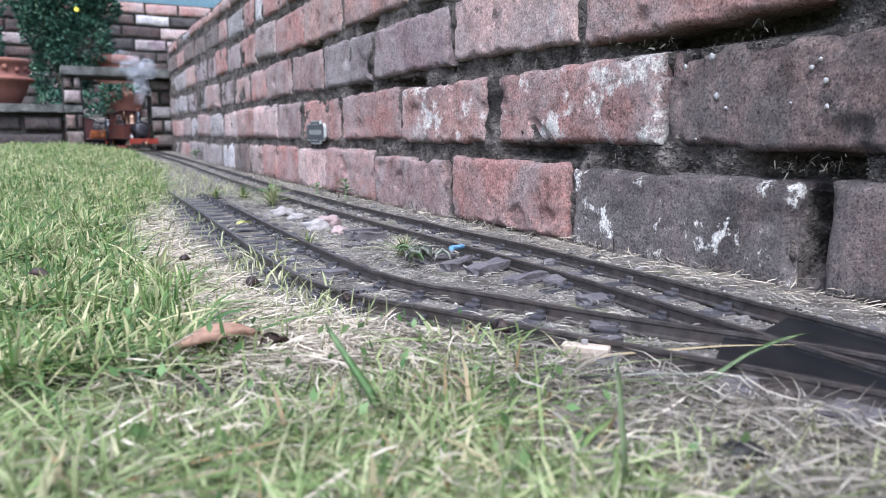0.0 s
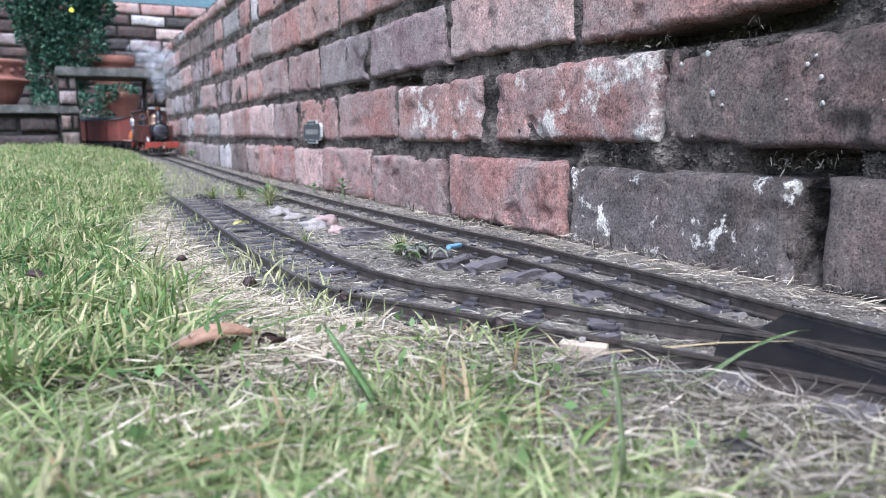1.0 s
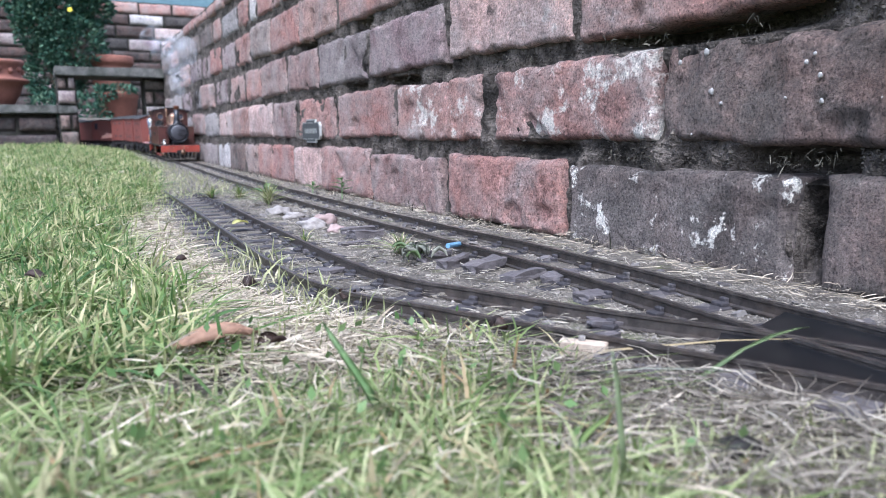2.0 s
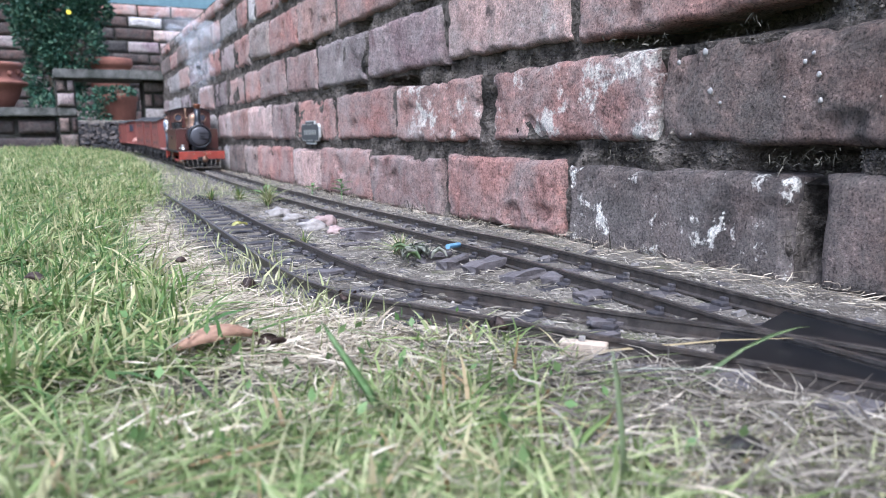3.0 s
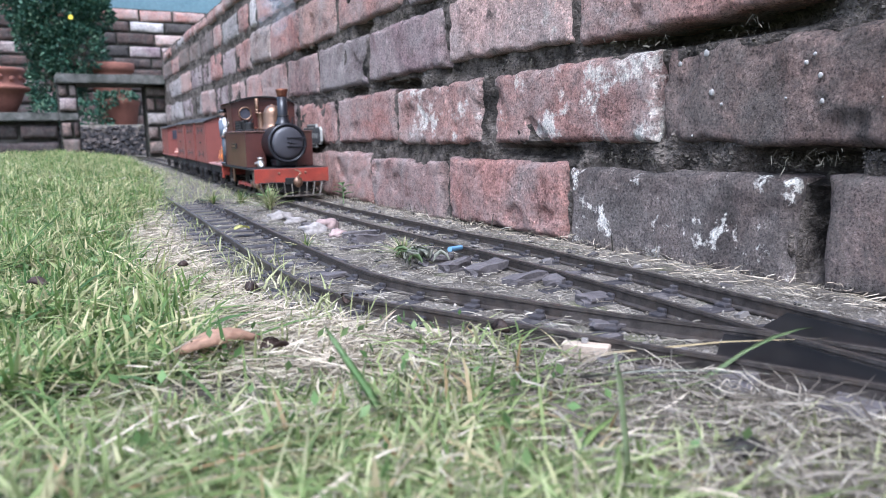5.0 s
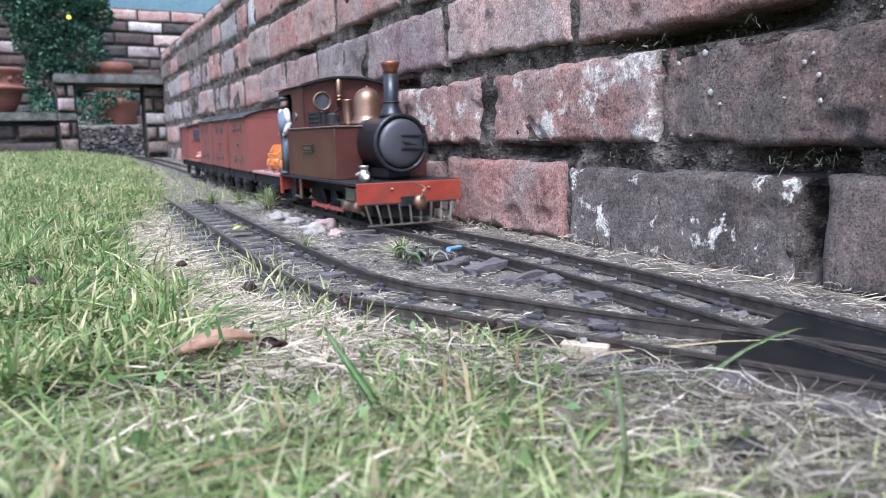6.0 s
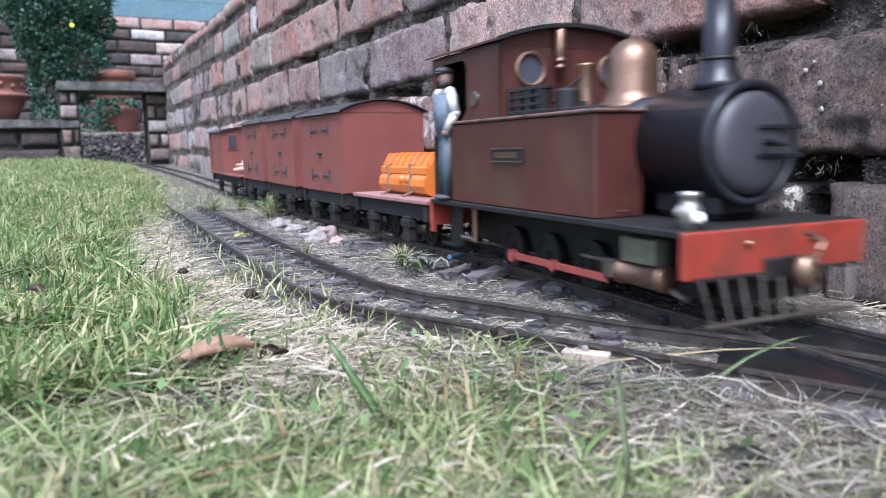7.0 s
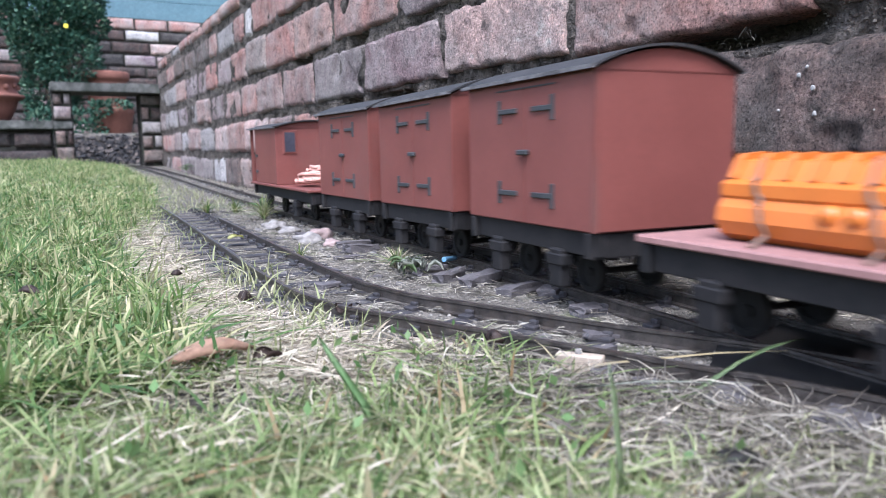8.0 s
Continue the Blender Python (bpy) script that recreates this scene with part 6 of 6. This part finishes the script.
def lump(name, label, category, at, size, mat, seed, turn=0):
    bm = bmesh.new()
    bmesh.ops.create_icosphere(bm, subdivisions=3, radius=1)
    for v in bm.verts:
        k = 1 + 0.5 * noise.noise(v.co * 1.4 + Vector((seed, 0, 0))) + 0.25 * noise.noise(v.co * 4 + Vector((0, seed, 0)))
        v.co = Vector((v.co.x * size[0], v.co.y * size[1], v.co.z * size[2])) * k
    ob = part(name, bm, mat, None, "", True)
    ob.matrix_world = pose(at[0], at[1], at[2] + size[2] * 0.5, 0, 0, turn)
    return tagged(ob, label, category)


def block(at, size, turn, seed, tilt=6):
    """A split piece of slate, its corners broken off."""
    rnd = random.Random(seed)
    bm = boxed(-size[0] / 2, size[0] / 2, -size[1] / 2, size[1] / 2, 0, size[2])
    bmesh.ops.subdivide_edges(bm, edges=bm.edges, cuts=2, use_grid_fill=True)
    for v in bm.verts:
        v.co += Vector((rnd.gauss(0, 1), rnd.gauss(0, 1), rnd.gauss(0, 1))) * size[2] * 0.09
    bmesh.ops.bevel(bm, geom=bm.edges[:], offset=0.0003, segments=1, affect="EDGES")
    ob = part("slate_piece", bm, M["slate_block"])
    ob.matrix_world = pose(*at, rnd.uniform(-tilt, tilt), rnd.uniform(-tilt, tilt), turn)
    return tagged(ob, "broken dark slate piece lying beside the rail", "stone", "slate pieces")


for i, (x, y, l, w, h, a) in enumerate(((0.272, 0.445, 0.036, 0.012, 0.009, 20), (0.262, 0.472, 0.030, 0.010, 0.008, 25), (0.296, 0.386, 0.030, 0.013, 0.007, 25), (0.275, 0.400, 0.034, 0.012, 0.007, 15), (0.284, 0.334, 0.034, 0.013, 0.005, 10), (0.262, 0.505, 0.028, 0.012, 0.008, 10), (0.266, 0.660, 0.034, 0.016, 0.008, 15), (0.275, 0.70, 0.034, 0.014, 0.007, -10), (0.255, 0.275, 0.045, 0.010, 0.004, -20), (0.195, 0.575, 0.010, 0.040, 0.004, 25), (0.182, 0.500, 0.030, 0.012, 0.004, 10), (0.26, 0.80, 0.03, 0.014, 0.007, 30), (0.24, 0.62, 0.030, 0.008, 0.004, 5), (0.225, 0.185, 0.030, 0.014, 0.005, 30), (0.205, 0.205, 0.016, 0.012, 0.006, 80), (0.245, 0.150, 0.040, 0.016, 0.005, 20), (0.205, 0.235, 0.016, 0.010, 0.005, 40), (0.225, 0.262, 0.018, 0.008, 0.004, 0))):
    block((x, y, bank(y) - 0.0008), (l, w, h), a, i)

lump("mortar_lump", "pale crumbled mortar lump between the tracks", "rubble", (0.252, 0.915, bank(0.9)), (0.016, 0.012, 0.007), M["plaster"], 1)
lump("mortar_lump", "pale crumbled mortar lump between the tracks", "rubble", (0.256, 0.860, bank(0.86)), (0.011, 0.010, 0.006), M["plaster"], 2)
lump("mortar_lump", "large pale crumbled mortar lump between the tracks", "rubble", (0.247, 0.760, bank(0.76)), (0.015, 0.013, 0.007), M["plaster"], 3)
lump("pebble", "pinkish stone between the tracks", "stone", (0.258, 0.718, bank(0.72)), (0.009, 0.008, 0.005), M["pink_stone"], 4)
lump("pebble", "pinkish stone between the tracks", "stone", (0.272, 0.795, bank(0.79)), (0.015, 0.012, 0.007), M["pink_stone"], 5)
lump("pebble", "small pale pebble in the straw", "stone", (0.183, 0.176, 0.0075), (0.006, 0.004, 0.003), M["plaster"], 6)
lump("pebble", "small reddish pebble in the straw", "stone", (0.172, 0.208, 0.0075), (0.005, 0.004, 0.003), M["pink_stone"], 7)

wedge = part("timber_wedge", boxed(-0.0105, 0.0105, -0.0032, 0.0032, 0, 0.0095, bevel=0.0006), M["pine"])
wedge.matrix_world = pose(0.2015, 0.2465, 0.0040, 0, 0, -50)
tagged(wedge, "pale new timber offcut wedged beside the rail", "timber")
knob = part("timber_peg", boxed(-0.0014, 0.0014, -0.0013, 0.0013, 0, 0.0022, bevel=0.0003), M["plaster"])
knob.matrix_world = pose(0.2015, 0.2475, 0.0134, 0, 0, -50)
tagged(knob, "small pale peg on the timber offcut", "timber")
strip = part("timber_strip", boxed(-0.016, 0.016, -0.0012, 0.0012, 0, 0.002, bevel=0.0004), M["pine"])
strip.matrix_world = pose(0.166, 0.318, 0.0062, 0, 0, -58)
tagged(strip, "thin pale timber strip under the siding rail", "timber")
pencil = part("blue_stick", rod(bmesh.new(), (-0.013, 0, 0), (0.013, 0, 0), 0.0021, 10), M["blue_pencil"])
pencil.matrix_world = pose(0.288, 0.520, bank(0.52) + 0.0085, 0, 5, 40)
tagged(pencil, "light blue plastic stick between the tracks", "stick")


def tuft(name, label, at, n, height, width, lean, mats, seed):
    """A tussock of long blades from one root."""
    p = thing(name, label, "weed", at=pose(*at))
    rnd = random.Random(seed)
    for mat in mats:
        bm = bmesh.new()
        for _ in range(n // len(mats)):
            a, h, l = rnd.uniform(0, 6.3), rnd.uniform(*height), abs(rnd.gauss(0, lean)) + 0.1
            spine = [(math.cos(a) * h * l * t**1.6 + rnd.gauss(0, 0.0005), math.sin(a) * h * l * t**1.6, h * (t - 0.35 * l * t * t)) for t in (0.0, 0.35, 0.7, 1.0)]
            s = Vector((-math.sin(a), math.cos(a), rnd.uniform(-0.4, 0.4))) * rnd.uniform(*width) / 2
            vs = [(bm.verts.new(Vector(q) - s * k), bm.verts.new(Vector(q) + s * k)) for q, k in zip(spine, (0.8, 1, 0.7, 0.08))]
            for (a0, b0), (a1, b1) in zip(vs, vs[1:]):
                bm.faces.new((a0, b0, b1, a1))
        part("foliage", bm, mat, p)
    return p


tuft("grass_tuft", "tussock of long bright grass between the tracks", (0.276, 1.05, bank(1.05)), 140, (0.02, 0.046), (0.0008, 0.0016), 0.9, [M["grass"], M["edge"]], 51)
tuft("grass_tuft", "low tuft of grass between the tracks", (0.262, 1.17, bank(1.1)), 70, (0.015, 0.03), (0.0012, 0.002), 0.9, [M["grass"]], 52)
tuft("grass_tuft", "low tuft of grass by the siding", (0.225, 1.20, bank(1.2)), 70, (0.012, 0.026), (0.0012, 0.002), 0.9, [M["grass"]], 53)
tuft("grass_tuft", "yellowing tussock of grass beside the main rail", (0.252, 0.545, bank(0.5)), 150, (0.010, 0.024), (0.0006, 0.0013), 1.3, [M["grass"], M["edge"], M["straw"]], 54)
tuft("grass_tuft", "sprig of grass beside the siding sleepers", (0.196, 0.63, bank(0.6)), 24, (0.010, 0.022), (0.001, 0.0016), 0.7, [M["grass"]], 55)


def long_blade(label, spine, width, mat):
    k = len(spine)
    w = [width * (1 - (i / (k - 1)) ** 2 * 0.94) / 2 for i in range(k)]
    return tagged(part("tall_grass", leaf_blade(bmesh.new(), spine, w, 0.5, 3), mat, None, "", True), label, "grass")


long_blade("broad green grass blade arching over the rail", [(0.205, 0.195, 0.006), (0.220, 0.192, 0.012), (0.238, 0.192, 0.018), (0.256, 0.193, 0.021), (0.272, 0.194, 0.0215), (0.282, 0.195, 0.021)], 0.0030, M["leaf_dull"])
long_blade("broad upright green grass blade", [(0.092, 0.215, 0.010), (0.089, 0.225, 0.019), (0.086, 0.235, 0.027), (0.084, 0.243, 0.033), (0.083, 0.250, 0.038)], 0.0042, M["leaf_green"])
long_blade("tall pale green grass stem", [(0.128, 0.138, 0.006), (0.1275, 0.140, 0.024), (0.127, 0.142, 0.040), (0.1265, 0.143, 0.048)], 0.0030, M["pale_blade"])
long_blade("leaning green grass blade in the lawn", [(-0.030, 0.60, 0.016), (-0.020, 0.60, 0.030), (-0.008, 0.605, 0.042), (0.004, 0.61, 0.052)], 0.005, M["leaf_green"])
long_blade("thin pale stem lying across the straw", [(0.165, 0.205, 0.016), (0.190, 0.196, 0.017), (0.215, 0.188, 0.015), (0.240, 0.180, 0.012)], 0.0016, M["leaf_grey"])


def wilted_plant():
    p = thing("wilted_weed", "pulled weed with withered grey leaves between the tracks", "weed", at=pose(0.252, 0.505, bank(0.5)))
    rnd = random.Random(61)
    for i in range(18):
        a = rnd.uniform(0, 6.3)
        l = rnd.uniform(0.010, 0.022)
        sp = [(math.cos(a) * l * t, math.sin(a) * l * t, 0.003 + 0.006 * math.sin(2.6 * t) + rnd.uniform(0, 0.004)) for t in (0, 0.25, 0.5, 0.75, 1.0)]
        lf = part("leaf", leaf_blade(bmesh.new(), sp, [0.0006, 0.0025, 0.0034, 0.0026, 0.0005], rnd.uniform(0.4, 1.3)), M["leaf_grey"] if i % 4 else M["leaf_dull"], p, "", True)
        lf.location = (rnd.gauss(0, 0.007), rnd.gauss(0, 0.012), 0)


wilted_plant()


def seedling(label, at, leaves, height, size):
    p = thing("seedling", label, "weed", at=pose(*at))
    part("stem", rod(bmesh.new(), (0, 0, -0.003), (0, 0, height), 0.0009, 6), M["leaf_green"], p)
    rnd = random.Random(at[1])
    for i in range(leaves):
        a = i * 2.4
        z = height * (0.35 + 0.65 * (i + 1) / leaves)
        sp = [(math.cos(a) * size * t, math.sin(a) * size * t, z + size * 0.5 * t - size * 0.3 * t * t) for t in (0, 0.3, 0.65, 1.0)]
        part("leaf", leaf_blade(bmesh.new(), sp, [0.0008, size * 0.22, size * 0.2, 0.0004], 0.3), M["leaf_green"], p, "", True)


seedling("green seedling growing at the wall foot", (0.398, 1.075, bank(1.07)), 8, 0.030, 0.018)
seedling("round-leaved weed at the wall foot", (0.392, 1.20, bank(1.2)), 4, 0.016, 0.018)
seedling("broad-leaved weed beside the main rail", (0.285, 1.10, bank(1.1)), 4, 0.020, 0.026)
seedling("small weed near the portal", (0.43, 2.62, bank(2.6)), 9, 0.03, 0.03)


# ---- steam from the chimney ----
def steam_material():
    m, nt, b = shader("white_steam", 1.0, 0, 0.0)
    b.inputs["Base Color"].default_value = (0.9, 0.9, 0.92, 1)
    v = coords(nt)
    a = ramp(nt, noise_tex(nt, v, 1.3, 2.0, 0.5), [(0.34, (0.0, 0.0, 0.0)), (0.74, (0.155, 0.155, 0.16))])
    axis = nt.nodes.new("ShaderNodeSeparateXYZ")
    link(nt, v, axis.inputs[0])
    crest = ramp(nt, axis.outputs["Z"], [(0.12, (0.0, 0.0, 0.0)), (0.95, (1.0, 1.0, 1.0))])
    dense = nt.nodes.new("ShaderNodeMath")
    dense.operation = "MULTIPLY"
    link(nt, a, dense.inputs[0])
    link(nt, crest, dense.inputs[1])
    a = dense.outputs[0]
    thin = nt.nodes.new("ShaderNodeBsdfTranslucent")
    thin.inputs["Color"].default_value = (0.95, 0.95, 0.97, 1)
    body = nt.nodes.new("ShaderNodeMixShader")
    body.inputs[0].default_value = 0.5
    link(nt, b.outputs[0], body.inputs[1])
    link(nt, thin.outputs[0], body.inputs[2])
    clear = nt.nodes.new("ShaderNodeBsdfTransparent")
    veil = nt.nodes.new("ShaderNodeMixShader")
    link(nt, a, veil.inputs[0])
    link(nt, clear.outputs[0], veil.inputs[1])
    link(nt, body.outputs[0], veil.inputs[2])
    link(nt, veil.outputs[0], nt.nodes["Material Output"].inputs["Surface"])
    return m


M["steam"] = steam_material()
steam = thing("steam_plume", "thin white steam drifting up from the chimney", "steam")


def make_steam():
    rnd = random.Random(77)
    shapes = []
    for k in range(4):
        bm = bmesh.new()
        bmesh.ops.create_icosphere(bm, subdivisions=3, radius=1)
        bmesh.ops.delete(bm, geom=[v for v in bm.verts if v.co.z < 0.0], context="VERTS")
        for v in bm.verts:
            v.co *= 1 + 0.30 * noise.noise(v.co * 1.3 + Vector((k * 7, 0, 0)))
        shapes.append(mesh_of("puff", bm, M["steam"], True))
    for i in range(34):
        f = i / 33
        spread = 0.008 + 0.022 * f
        ob = new("puff", shapes[i % 4])
        ob.parent = steam
        r = 0.013 + 0.017 * f + rnd.uniform(0, 0.011)
        ob.location = (rnd.gauss(0, spread) + 0.006 * f, rnd.gauss(0, spread) + 0.02 * f, 0.035 + 0.165 * f + rnd.gauss(0, 0.008))
        ob.scale = (r, r, r * rnd.uniform(0.8, 1.2))
        ob.rotation_euler = (rnd.uniform(0.5, 2.1), rnd.uniform(-0.6, 0.6), rnd.uniform(-0.9, 0.9))


make_steam()


# ---- bricks of the walls ----
wall_bricks()
# "far" bricks carry the far corner's shade in their colour
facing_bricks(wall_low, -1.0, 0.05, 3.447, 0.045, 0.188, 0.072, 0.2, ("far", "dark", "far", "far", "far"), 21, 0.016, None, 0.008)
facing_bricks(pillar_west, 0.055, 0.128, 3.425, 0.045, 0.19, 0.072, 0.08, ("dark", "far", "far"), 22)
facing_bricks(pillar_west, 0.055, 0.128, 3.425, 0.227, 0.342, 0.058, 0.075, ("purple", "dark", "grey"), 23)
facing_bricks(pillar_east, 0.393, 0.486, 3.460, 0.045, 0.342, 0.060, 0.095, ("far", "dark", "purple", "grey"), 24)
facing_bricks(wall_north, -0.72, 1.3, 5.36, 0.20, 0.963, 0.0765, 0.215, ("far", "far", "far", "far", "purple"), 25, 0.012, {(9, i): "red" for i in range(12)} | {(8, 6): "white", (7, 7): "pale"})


# ---- what moves ----
FRONT = [(0.0, 3.33), (0.5, 3.11), (1.0, 2.89), (1.5, 2.68), (2.8, 2.135), (3.0, 2.045), (3.5, 1.815), (4.0, 1.585), (4.5, 1.360), (4.7, 1.27), (5.8, 0.777), (6.0, 0.687), (6.5, 0.466), (7.0, 0.230), (7.5, 0.004), (8.0, -0.222)]


def front_at(t):
    return float(np.interp(t, [a for a, _ in FRONT], [b for _, b in FRONT]))


def steam_pose(t):
    """The steam keeps over the chimney, then is left behind and rises off over the wall."""
    s = front_at(min(t, 4.6)) - 0.06 * max(0.0, t - 4.6)
    p = seat(s, 0.285) @ Vector((0, 0.043, 0.172))
    rise = 0.004 * t + 0.16 * max(0.0, t - 4.6)
    return pose(p.x + 0.012 + 0.05 * max(0.0, t - 4.6), p.y, p.z + rise, 0, 0, 3 * t)


def motions():
    walk(steam, [(k * 0.2, steam_pose(k * 0.2)) for k in range(41)])
    for ob, behind, length in VEHICLES:
        walk(ob, [(k * 0.2, seat(front_at(k * 0.2) + behind, length)) for k in range(41)])
    for ws, place, r in WHEELS:
        walk(ws, [(k / FPS, Matrix.Translation(place) @ Matrix.Rotation((3.4 - front_at(k / FPS)) / r, 4, "X")) for k in range(8 * FPS + 1)])
    for ob, along, up, phase in RODS:
        rows = []
        for k in range(8 * FPS + 1):
            a = (3.4 - front_at(k / FPS)) / 0.015 + phase
            rows.append((k / FPS, Matrix.Translation((0, along * math.cos(a), up * math.sin(a)))))
        walk(ob, rows)


motions()
